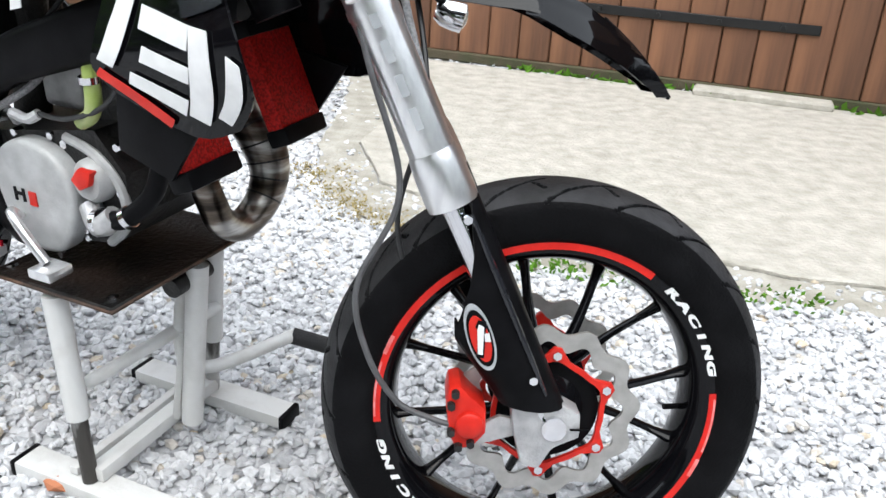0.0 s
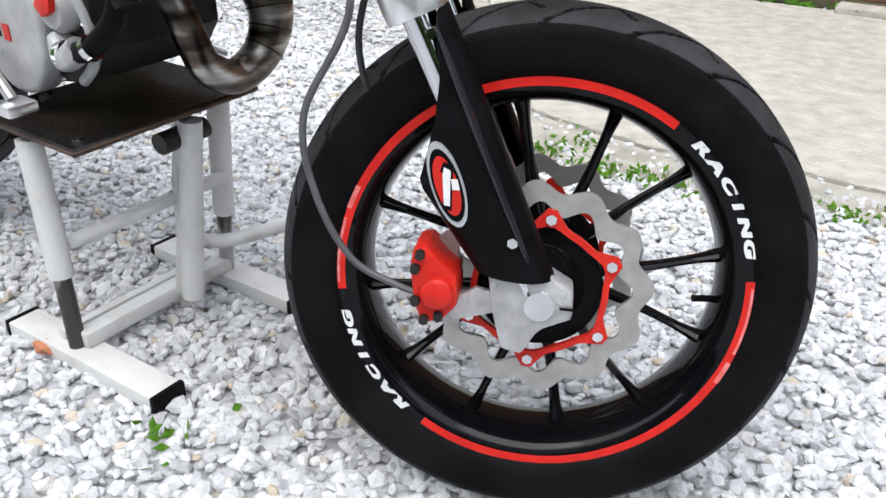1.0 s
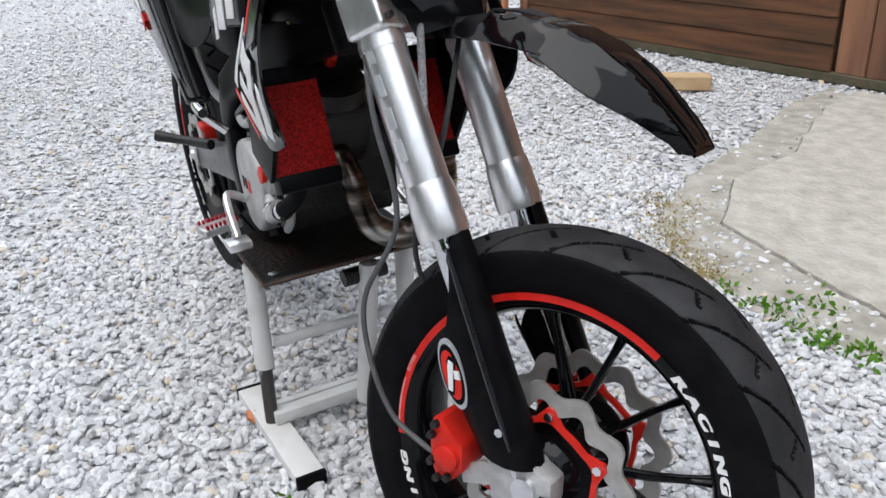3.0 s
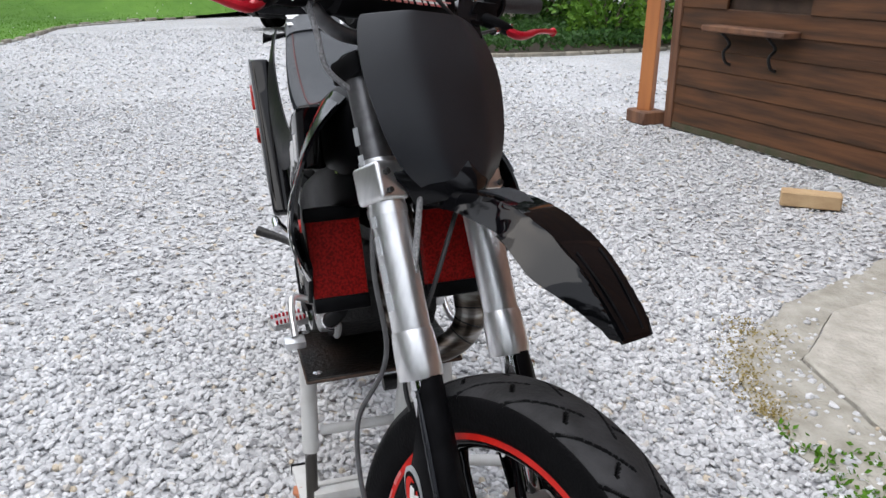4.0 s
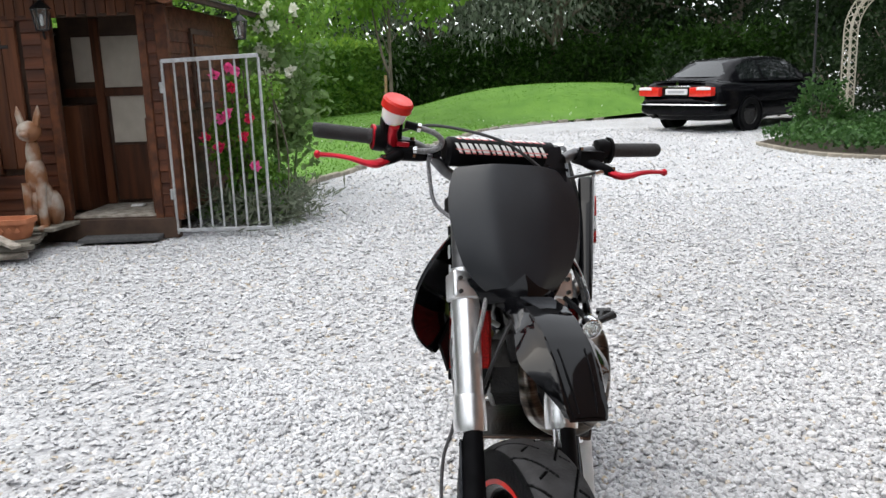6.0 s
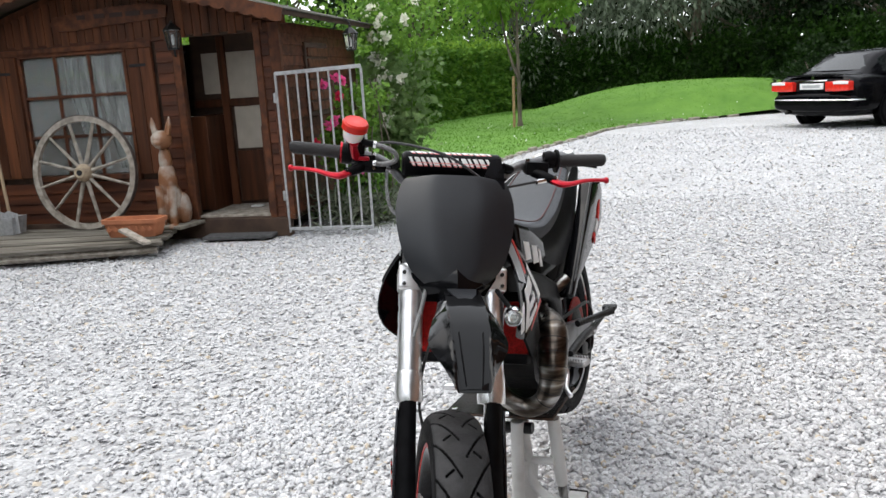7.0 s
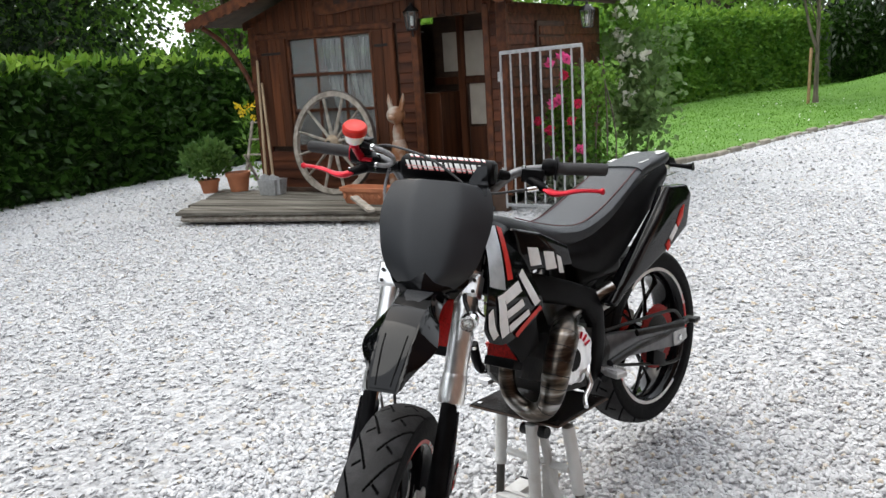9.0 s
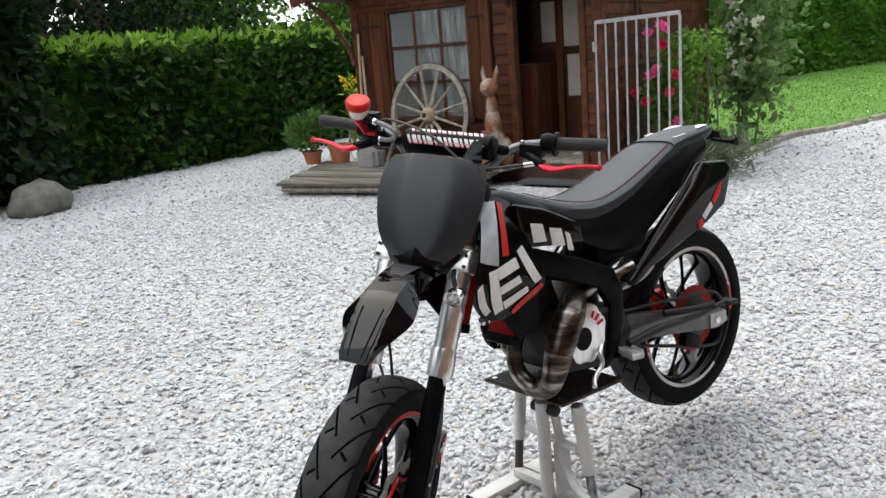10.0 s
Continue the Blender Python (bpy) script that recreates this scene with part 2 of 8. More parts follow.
def pipe_material():
    """Raw steel pipe; its colour bands are heat tint and painted-in reflections."""
    m = mat("tint_and_reflection_steel", (0.5, 0.48, 0.45), 0.3, 1.0, col2=(0.33, 0.29, 0.25), scale=9, bump=0.04, bscale=160, rvar=0.08)
    nt = m.node_tree
    b = nt.nodes["Principled BSDF"]
    tc = nt.nodes.new("ShaderNodeTexCoord")
    wv = nt.nodes.new("ShaderNodeTexNoise")
    wv.inputs["Scale"].default_value, wv.inputs["Detail"].default_value = 1.0, 4.0
    mp = nt.nodes.new("ShaderNodeMapping")
    mp.inputs["Scale"].default_value = (7, 7, 42)
    nt.links.new(tc.outputs["Object"], mp.inputs["Vector"])
    nt.links.new(mp.outputs[0], wv.inputs["Vector"])
    rp = nt.nodes.new("ShaderNodeValToRGB")
    e = rp.color_ramp.elements
    e[0].position, e[0].color = 0.36, (0.035, 0.03, 0.026, 1)
    e[1].position, e[1].color = 0.64, (0.5, 0.49, 0.47, 1)
    k = e.new(0.5)
    k.color = (0.14, 0.115, 0.095, 1)
    nt.links.new(wv.outputs["Fac"], rp.inputs[0])
    nt.links.new(rp.outputs[0], b.inputs["Base Color"])
    return m


M_PIPE = pipe_material()
M_CLEAR = bpy.data.materials.new("frosted_reservoir")
M_CLEAR.use_nodes = True
_b = M_CLEAR.node_tree.nodes["Principled BSDF"]
_b.inputs["Base Color"].default_value = (0.85, 0.8, 0.78, 1)
_b.inputs["Roughness"].default_value = 0.25
_b.inputs["Subsurface Weight"].default_value = 0.3
M_GLASS = bpy.data.materials.new("clear_glass")
M_GLASS.use_nodes = True
_b = M_GLASS.node_tree.nodes["Principled BSDF"]
_b.inputs["Base Color"].default_value = (0.92, 0.95, 0.93, 1)
_b.inputs["Roughness"].default_value = 0.03
_b.inputs["Transmission Weight"].default_value = 0.9


# ---- motorcycle ----
RAKE = radians(26.5)
AXIS = Vector((-math.sin(RAKE), 0, math.cos(RAKE)))
FM = Matrix.Translation((0, 0, 0.295)) @ Matrix.Rotation(radians(18), 4, AXIS)
FU = pose(-0.0267, 0.0103, 0.0354, 1.04, 1.84, 0.36) @ Matrix.Scale(0.8787, 4) @ FM
BF = pose(-0.0429, 0.0283, 0.0353, 2.54, -1.08, -2.11) @ Matrix.Scale(0.8813, 4) @ Matrix.Rotation(radians(-9.5), 4, "Z") @ Matrix.Translation((0, -0.065, 0))
bike = empty("motorcycle", "black supermoto motorcycle with red wheel tapes, raised on a stand", "motorcycle")


def tyre_bm(r_out, half, m, grooves=20):
    """A road tyre with curved cut grooves."""
    n = 720
    k0 = r_out / 0.284
    side = [(0.2145, 0.86), (0.222, 0.97), (0.235, 1.0), (0.25, 0.98)]
    crown, r0 = 84, 0.25 * k0
    prof = [(r * k0, -w * half) for r, w in side]
    prof += [(r0 + (r_out - r0) * math.sin(math.pi * k / crown) ** 0.72, -0.98 * half * math.cos(math.pi * k / crown)) for k in range(1, crown)]
    prof += [(r * k0, w * half) for r, w in side[::-1]]
    prof += [(0.205 * k0, 0.5 * half), (0.205 * k0, -0.5 * half)]
    bm = bmesh.new()
    rings, cutv = [], set()
    for r, y in prof:
        ring = []
        for k in range(n):
            a = 2 * math.pi * k / n
            rr = r
            if r > r0 + 0.3 * (r_out - r0):
                u = y / half
                ph = (a * grooves / (2 * math.pi) + (0.5 if u > 0 else 0.0)) % 1.0
                v = abs(u)
                curve = 0.15 + 1.25 * v
                d1 = abs(((ph - curve + 0.5) % 1.0) - 0.5)
                d2 = abs(((ph - 0.62 + 0.5 * v + 0.5) % 1.0) - 0.5)
                deep = 0.0
                if 0.08 < v < 0.94:
                    deep = max(0.0, min(1.0, (0.04 - d1) / 0.016))
                if 0.33 < v < 0.62:
                    deep = max(deep, min(1.0, (0.034 - d2) / 0.014))
                rr -= 0.0055 * deep
                if deep > 0.75:
                    cutv.add((len(rings), k))
            ring.append(bm.verts.new((rr * math.cos(a), y, rr * math.sin(a))))
        rings.append(ring)
    lim = r0 + 0.42 * (r_out - r0)
    for i, (a, b) in enumerate(zip(rings, rings[1:] + rings[:1])):
        j = (i + 1) % len(rings)
        worn = prof[i][0] > lim and prof[j][0] > lim
        for k in range(n):
            k1 = (k + 1) % n
            f = bm.faces.new((a[k], a[k1], b[k1], b[k]))
            # Groove floors keep the darker rubber, which paints in their shade.
            if worn and not ({(i, k), (i, k1), (j, k), (j, k1)} & cutv):
                f.material_index = 1
    bm.transform(m)
    return bm


def arc_strip(r0, r1, a0, a1, y0, y1, m, n=40):
    """A flat band on a circle's arc, angles in degrees."""
    rows = []
    for k in range(n + 1):
        a = radians(a0 + (a1 - a0) * k / n)
        c, s = math.cos(a), math.sin(a)
        rows.append([(r0 * c, y0, r0 * s), (r1 * c, y0, r1 * s), (r1 * c, y1, r1 * s), (r0 * c, y1, r0 * s)])
    return ring_path(rows, m=m)


def rotor_bm(r_in, r_out, waves, thick, m):
    """A wave brake disc with cut-outs at its inner edge."""
    n = 240
    rows = []
    for k in range(n + 1):
        a = 2 * math.pi * k / n
        ro = r_out - 0.006 + 0.006 * math.sin(waves * a)
        ri = r_in + 0.004 + 0.007 * math.sin(waves * a + 0.5)
        c, s = math.cos(a), math.sin(a)
        rows.append([(ri * c, -thick / 2, ri * s), (ro * c, -thick / 2, ro * s), (ro * c, thick / 2, ro * s), (ri * c, thick / 2, ri * s)])
    return ring_path(rows, m=m, cap=False)


def wheel(name, m, half, tape_white, label):
    rs = 0.214
    prof = [(0.2175, -half), (0.2055, -half), (0.197, -half * 0.88), (0.19, -half * 0.6), (0.185, 0), (0.19, half * 0.6), (0.197, half * 0.88), (0.2055, half), (0.2175, half), (0.21, half * 0.6), (0.205, 0), (0.21, -half * 0.6)]
    rim = part(name, lathe(prof, 128, m, closed=True), M_GLOSS, bike, label)
    part("tyre", tyre_bm(0.284, half + 0.008, m), M_RUBBER, rim, "black road tyre with cut tread grooves").data.materials.append(M_TREAD)
    part("hub", lathe([(0.018, -0.07), (0.03, -0.07), (0.034, -0.058), (0.046, -0.05), (0.05, -0.04), (0.04, -0.02), (0.04, 0.02), (0.05, 0.04), (0.046, 0.05), (0.034, 0.058), (0.03, 0.07), (0.018, 0.07)], 40, m), M_GLOSS, rim)
    for k in range(12):
        a = radians(12 + 30 * k)
        lean = 0.10 if k % 2 else -0.10
        c0, c1 = a - lean * 0.8, a
        p0 = Vector((0.04 * math.cos(c0), 0.026 * (1 if k % 2 else -1), 0.04 * math.sin(c0)))
        p1 = Vector((0.12 * math.cos(a), 0.016 * (1 if k % 2 else -1), 0.12 * math.sin(a)))
        p2 = Vector((0.196 * math.cos(c1), 0, 0.196 * math.sin(c1)))
        part("spoke", tube([p0, p0.lerp(p1, 0.5), p1, p1.lerp(p2, 0.6), p2], [0.013, 0.0095, 0.0075, 0.0075, 0.013], 10, 4, m, flat=0.7), M_GLOSS, rim)
    part("valve_stem", tube([(0.192, 0.002, -0.012), (0.165, -0.004, -0.012)], 0.004, 8, m=m), M_BLACK, rim)
    for s in (-1, 1):
        y0, y1 = s * (half - 0.0005), s * (half + 0.0012)
        for base in (0, 180):
            part("rim_tape", arc_strip(rs - 0.0072, rs + 0.0035, base - 122, base - 21, y0, y1, m), M_TAPE if not tape_white else M_WHITE, rim)
            part("rim_tape", arc_strip(rs - 0.0072, rs + 0.0035, base - 21, base + 8, y0, y1, m), M_TAPE, rim)
            part("tape_stripe", arc_strip(rs - 0.0015, rs + 0.001, base - 14, base + 6, s * half, y1 + s * 0.0006, m), M_PINK, rim, "faded pink stripe on the tape")
            part("tape_print", arc_strip(rs - 0.003, rs + 0.002, base - 24, base - 17, s * half, y1 + s * 0.0006, m), M_PINK, rim, "small unreadable print on the tape")
            for i, ch in enumerate("RACING"):
                a = radians(base + (49.5 - i * 6.3)) if s < 0 else radians(180 - base - 49.5 + i * 6.3)
                bm = letter_mesh(ch, 0.0112, 0.0005, 0.001)
                # letters stand with their heads outward, read from outside the wheel
                turn = Matrix.Rotation(math.pi / 2, 4, "X") if s < 0 else Matrix.Rotation(math.pi, 4, "Z") @ Matrix.Rotation(math.pi / 2, 4, "X")
                bm.transform(Matrix.Translation((0, s * (half + 0.0012), 0)) @ Matrix.Rotation(-(a - math.pi / 2), 4, "Y") @ Matrix.Translation((0, 0, 0.2062)) @ turn @ Matrix.Scale(1.7, 4, (1, 0, 0)))
                bm.transform(m)
                part("letter", bm, M_WHITE, rim, "", 0)
    return rim


WC = Matrix.Translation((0.003, 0, -0.017))
FW = FM @ WC
front = wheel("front_wheel", FW, 0.047, False, "black cast front wheel with red rim tapes")
for s in (-1, 1):
    dm = FW @ Matrix.Translation((0, s * 0.058, 0))
    disc = part("brake_disc", rotor_bm(0.084, 0.116, 12, 0.0045, dm), M_STEEL, front, "wavy steel brake disc")
    star = []
    for k in range(60):
        a = 2 * math.pi * k / 60
        star.append(a)
    rows = []
    for a in star + [2 * math.pi]:
        w = 0.5 + 0.5 * math.cos(6 * (a - radians(27)))
        r0, r1 = 0.064 + 0.006 * w ** 2, 0.0705 + 0.019 * w ** 4
        c, q = math.cos(a), math.sin(a)
        rows.append([(r0 * c, -0.003, r0 * q), (r1 * c, -0.003, r1 * q), (r1 * c, 0.003, r1 * q), (r0 * c, 0.003, r0 * q)])
    part("disc_carrier", ring_path(rows, m=dm @ Matrix.Translation((0, s * 0.002, 0)), cap=False), M_REDP, front, "red disc carrier")
    for k in range(6):
        a = radians(27 + 60 * k)
        part("disc_bolt", bolt((0.078 * math.cos(a), s * 0.006, 0.078 * math.sin(a)), (0, s, 0), 0.0065, 0.005, dm), M_CHROME, front)
    part("hub_flange", lathe([(0.02, -0.003), (0.066, -0.003), (0.066, 0.003), (0.02, 0.003)], 36, dm @ Matrix.Translation((0, -s * 0.012, 0))), M_BLACK, front)

for s in (-1, 1):
    ax = Vector((-0.012, s * 0.088 + 0.004, 0))
    up = (FM.inverted() @ FU @ (Vector((-0.009, s * 0.1, 0)) + AXIS * 0.612) - ax) / 0.612
    at = lambda q: ax + up * q
    leg = part("fork_leg", tube([at(0.335), at(0.645)], 0.0262, 28, m=FM), M_ALU, bike, "brushed aluminium upper fork tube")
    part("upper_tube", tube([at(0.64), at(0.81)], 0.021, 24, m=FM), M_BAR, leg, "dark fork tube behind the plate")
    part("collar", tube([at(0.312), at(0.327), at(0.37), at(0.385)], [0.0295, 0.0305, 0.029, 0.0268], 28, 2, FM), M_ALU, leg)
    part("ring", tube([at(0.56), at(0.572)], 0.0276, 28, m=FM), M_ALU, leg)
    part("stanchion", tube([at(-0.02), at(0.33)], 0.0165, 20, m=FM), M_CHROME, leg, "chrome fork stanchion")
    for k in range(7):
        q = 0.43 + 0.042 * k
        c = at(q) + Vector((0.0, s * 0.0264, 0))
        part("marking", box(-0.0045, 0.0045, -0.0008, 0.0008, -0.012, 0.012, m=FM @ Matrix.Translation(c + Vector((-0.001, 0, 0))) @ Matrix.Rotation(-RAKE, 4, "Y")), M_SILVERST, leg, "faded grey print on the tube", 0)
    # guard: a plastic shell wrapped round the outside of the stanchion
    rows = []
    for i in range(15):
        v = i / 14
        row = []
        for k in range(13):
            th = radians(-125 + 250 * k / 12)
            u = math.sin(th)  # +1 to the front
            top = 0.33 - 0.11 * max(0, 0.8 - u) ** 1.2
            q = 0.012 + (top - 0.012) * v
            back = 0.055 * (1 - abs(q - 0.13) / 0.26) + 0.016
            rx = 0.034 if u > 0 else max(0.022, back)
            c = at(q)
            row.append(c + Vector((rx * u, s * (0.031 - 0.006 * v) * math.cos(th), 0)))
        rows.append(row)
    guard = part("fork_guard", shell(rows, 0.003, FM), M_BLACK, bike, "black plastic fork guard")
    edge = [at(q) + Vector((0.016, s * (0.0295 - 0.006 * q / 0.33), 0)) for q in (0.04, 0.1, 0.17, 0.24, 0.305)]
    part("guard_ridge", tube(edge, [0.002, 0.0035, 0.004, 0.004, 0.002], 8, 4, FM), M_SATIN, guard, "worn paler ridge along the guard")
    # oval sticker on its outside
    sc = at(0.125) + Vector((-0.033, s * 0.0245, 0))
    for nm, rr, mt, off in (("sticker_rim", 1.0, M_SILVERST, 0.0), ("sticker_field", 0.86, M_BLACK, 0.0012), ("sticker_mark", 0.7, M_REDP, 0.0024)):
        ell = [(0.0152 * rr * math.cos(2 * math.pi * k / 28), 0.043 * rr * math.sin(2 * math.pi * k / 28)) for k in range(28)]
        part(nm, prism(ell, s * off, s * (off + 0.0045), m=FM @ Matrix.Translation(sc + Vector((0, -s * 0.0005, 0))) @ Matrix.Rotation(-radians(21), 4, "Y") @ Matrix.Rotation(-s * radians(4), 4, "X")), mt, guard, "oval logo sticker" if nm == "sticker_rim" else "")
    sm_ = FM @ Matrix.Translation(sc + Vector((0, -s * 0.0005, 0))) @ Matrix.Rotation(-radians(21), 4, "Y") @ Matrix.Rotation(-s * radians(4), 4, "X")
    for q, mt, off in (([(-0.011, -0.02), (-0.003, -0.024), (0.012, 0.018), (0.004, 0.024), (-0.002, 0.016), (0.003, 0.012)], M_BLACK, 0.0032), ([(-0.008, -0.016), (-0.003, -0.019), (0.008, 0.014), (0.003, 0.019), (-0.0005, 0.012)], M_WHITE, 0.0042), ([(0.006, 0.006), (0.0115, 0.004), (0.0105, -0.006), (0.004, -0.004)], M_WHITE, 0.0042)):
        part("sticker_mark", prism(q, s * off, s * (off + 0.0045), m=sm_), mt, guard)
    for p in ((-0.028, 0.049), (-0.118, 0.235)):
        part("guard_bolt", bolt((p[0], s * 0.116 + 0.004, p[1]), (0, s, 0), 0.006, 0.006, FM), M_CHROME, guard)
    foot = [(-0.052, 0.024), (-0.012, 0.03), (0.022, 0.008), (0.036, 0.002), (0.038, -0.03), (0.02, -0.038), (0.006, -0.046), (-0.008, -0.074), (-0.03, -0.07), (-0.042, -0.03)]
    ft = part("axle_foot", prism(foot, s * 0.068 + 0.004, s * 0.104 + 0.004, 0.006, FM), M_CAST, bike, "cast aluminium fork foot")
    part("axle_nut", lathe([(0.0, -0.004), (0.015, -0.004), (0.015, 0.004), (0.012, 0.006), (0.0, 0.006)], 24, FM @ Matrix.Translation((0.004, s * 0.107 + 0.004, -0.016))), M_CHROME, ft)
    part("clamp_slit", box(0.024, 0.047, s * 0.105 + 0.0025, s * 0.105 + 0.0055, -0.0185, -0.0165, m=FM), M_BLACK, ft)
    # lower clamp block with two bolts
    cl = part("clamp_block", box(-0.03, 0.024, -0.024, 0.024, -0.026, 0.026, 0.006, 3, FM @ Matrix.Translation(at(0.612) + Vector((0.008, s * 0.006, 0))) @ Matrix.Rotation(-RAKE, 4, "Y")), M_ALU, bike, "machined aluminium fork clamp")
    for dz in (-0.014, 0.014):
        part("clamp_bolt", bolt(at(0.612 + dz) + Vector((0.035, s * 0.018, 0.01)), (math.cos(RAKE), 0, math.sin(RAKE)), 0.0045, 0.006, FM), M_DARK, cl)
    part("clamp_block", box(-0.03, 0.03, -0.025, 0.025, -0.016, 0.016, 0.005, 2, FM @ Matrix.Translation(at(0.79)) @ Matrix.Rotation(-RAKE, 4, "Y")), M_BLACK, bike)

for q, nm in ((0.612, "lower_yoke"), (0.795, "upper_yoke")):
    c = Vector((-0.009, 0, 0)) + AXIS * q
    part(nm, box(-0.05, 0.02, -0.085, 0.085, -0.016, 0.016, 0.005, 2, FU @ Matrix.Translation(c) @ Matrix.Rotation(-RAKE, 4, "Y")), M_ALU if q < 0.7 else M_BLACK, bike)

# caliper with its bracket
cal = part("brake_caliper", prism([(-0.124, 0.03), (-0.11, 0.034), (-0.092, 0.016), (-0.078, 0.006), (-0.076, -0.026), (-0.09, -0.044), (-0.11, -0.05), (-0.12, -0.03), (-0.126, 0.008)], -0.105, -0.045, 0.006, FM), M_REDP, bike, "red brake caliper")
part("piston_cover", lathe([(0.0, -0.007), (0.012, -0.007), (0.016, -0.004), (0.017, 0.006), (0.0, 0.006)], 28, FM @ Matrix.Translation((-0.097, -0.107, -0.014))), M_REDP, cal)
for p in ((-0.116, 0.025), (-0.12, 0.01), (-0.108, -0.043), (-0.094, -0.038), (-0.118, -0.024)):
    part("caliper_bolt", bolt((p[0], -0.108, p[1]), (0, -1, 0), 0.0055, 0.01, FM), M_DARK, cal)
part("caliper_bracket", prism([(-0.09, -0.03), (-0.06, -0.012), (-0.036, -0.016), (-0.036, -0.036), (-0.085, -0.052)], -0.086, -0.078, 0.002, FM), M_CAST, bike)
part("brake_hose", tube([(-0.30, -0.06, 0.60), (-0.235, -0.11, 0.40), (-0.194, -0.1, 0.26), (-0.236, -0.1, 0.15), (-0.222, -0.1, 0.07), (-0.185, -0.1, 0.01), (-0.14, -0.1, -0.012), (-0.118, -0.1, -0.018)], 0.0036, 8, 8, FM), M_HOSE, bike, "grey brake hose")
part("speed_cable", tube([(-0.2, 0.02, 0.52), (-0.17, -0.05, 0.36), (-0.195, -0.06, 0.22), (-0.17, -0.03, 0.12)], 0.0035, 8, 8, FM), M_CABLE, bike)
part("hose_clip", tube([(-0.215, -0.06, 0.55), (-0.2, -0.066, 0.46), (-0.172, -0.088, 0.37), (-0.165, -0.098, 0.33)], 0.0045, 8, 6, FM), M_BRAID, bike, "braided brake line")

# number plate
pc = Vector((-0.205, 0.002, 0.583))
nrm = Vector((math.cos(RAKE), 0, math.sin(RAKE)))
prof = [(-0.035, 0.05), (-0.03, 0.062), (0.0, 0.098), (0.03, 0.119), (0.075, 0.135), (0.14, 0.147), (0.19, 0.145), (0.225, 0.136), (0.243, 0.126), (0.247, 0.118)]
rows = []
for v, hw in [(p.x, p.y) for p in smooth_path([(a, b, 0) for a, b in prof], 4)]:
    row = []
    for k in range(33):
        u = -1 + k / 16
        d = abs(u) - 0.45
        fold = 0.03 * (d + math.sqrt(d * d + 0.012))
        bow = 0.01 * (1 - ((v - 0.1) / 0.15) ** 2)
        row.append(pc + AXIS * (v - (0.012 * (1 - abs(u)) if v < -0.03 else 0)) + Vector((0, u * hw, 0)) + nrm * (bow - fold))
    rows.append(row)
plate = part("number_plate", shell(rows, 0.003, FU), M_PLATE, bike, "blank satin-black front number plate", 38)
part("lower_lip", shell([[pc + AXIS * v + Vector((0, u * hw, 0)) + nrm * (0.004 - 0.06 * abs(u) ** 1.5 + d) for u in (-1, -0.7, -0.4, 0, 0.4, 0.7, 1)] for v, hw, d in ((0.01, 0.112, 0.002), (-0.018, 0.092, 0.012), (-0.045, 0.075, 0.006))], 0.003, FU), M_GLOSS, plate)
for s in (1,):
    tab = [(0.062, 0.232), (0.09, 0.298), (0.114, 0.302), (0.122, 0.262), (0.124, 0.222), (0.1, 0.218)]
    bm = bmesh.new()
    vs = [bm.verts.new(pc + AXIS * v + Vector((0, s * u, 0)) + nrm * -0.022) for u, v in tab]
    bm.faces.new(vs)
    bmesh.ops.solidify(bm, geom=bm.faces[:], thickness=0.005)
    bm.transform(FU)
    part("top_tab", bm, M_SATIN, plate, "grey plastic top tab with cut-outs")
    for tri in (((0.104, 0.262), (0.12, 0.28), (0.124, 0.262)), ((0.098, 0.25), (0.127, 0.25), (0.127, 0.243), (0.1, 0.243))):
        bm = bmesh.new()
        bm.faces.new([bm.verts.new(pc + AXIS * v + Vector((0, u, 0)) + nrm * -0.0175) for u, v in tri])
        bmesh.ops.solidify(bm, geom=bm.faces[:], thickness=0.001)
        bm.transform(FU)
        part("tab_cutout", bm, M_BLACK, plate)

# front fender
rows = []
line = [(-0.24, 0.535, 0.05, 0.02), (-0.17, 0.55, 0.054, 0.026), (-0.11, 0.556, 0.06, 0.034), (-0.05, 0.548, 0.072, 0.03), (0.0, 0.532, 0.084, 0.033), (0.03, 0.517, 0.088, 0.031), (0.058, 0.499, 0.08, 0.025), (0.09, 0.472, 0.061, 0.015), (0.118, 0.446, 0.046, 0.007), (0.136, 0.426, 0.038, 0.003)]
xs, ws = smooth_path([(a, b, 0) for a, b, c, d in line], 5), smooth_path([(c, d, 0) for a, b, c, d in line], 5)
for (x, z, _), (hw, dr, _) in zip(xs, ws):
    row = []
    for k in range(33):
        u = -1 + k / 16
        a = abs(u)
        flat = min(0.98, 0.042 / hw)
        drop = 0.0 if a < flat else ((a - flat) / (1 - flat)) ** 1.15
        ridge = 0.004 * max(0, 1 - abs(a - flat) / 0.12)
        row.append((x - 0.02 * drop * (1 if x > -0.05 else 0.3), 0.008 + u * hw, z - dr * drop + ridge))
    rows.append(row)
fender = part("front_fender", shell(rows, 0.003, FU, 0), M_FENDER, bike, "glossy black front fender")
for s in (-1, 1):
    part("crease", tube([(0.035, 0.008 + s * 0.026, 0.5205), (0.07, 0.008 + s * 0.024, 0.4955), (0.1, 0.008 + s * 0.021, 0.4695), (0.13, 0.008 + s * 0.017, 0.438)], 0.0016, 6, 6, FU), M_BLACK, fender)
rows = [[(-0.15, 0.008 + 0.034 * u, 0.5625), (-0.115, 0.008 + 0.03 * u, 0.5635), (-0.085, 0.008 + 0.016 * u, 0.558)] for u in (-1, 0, 1)]
part("fender_panel", shell(rows, 0.003, FU), M_PLATE, fender)

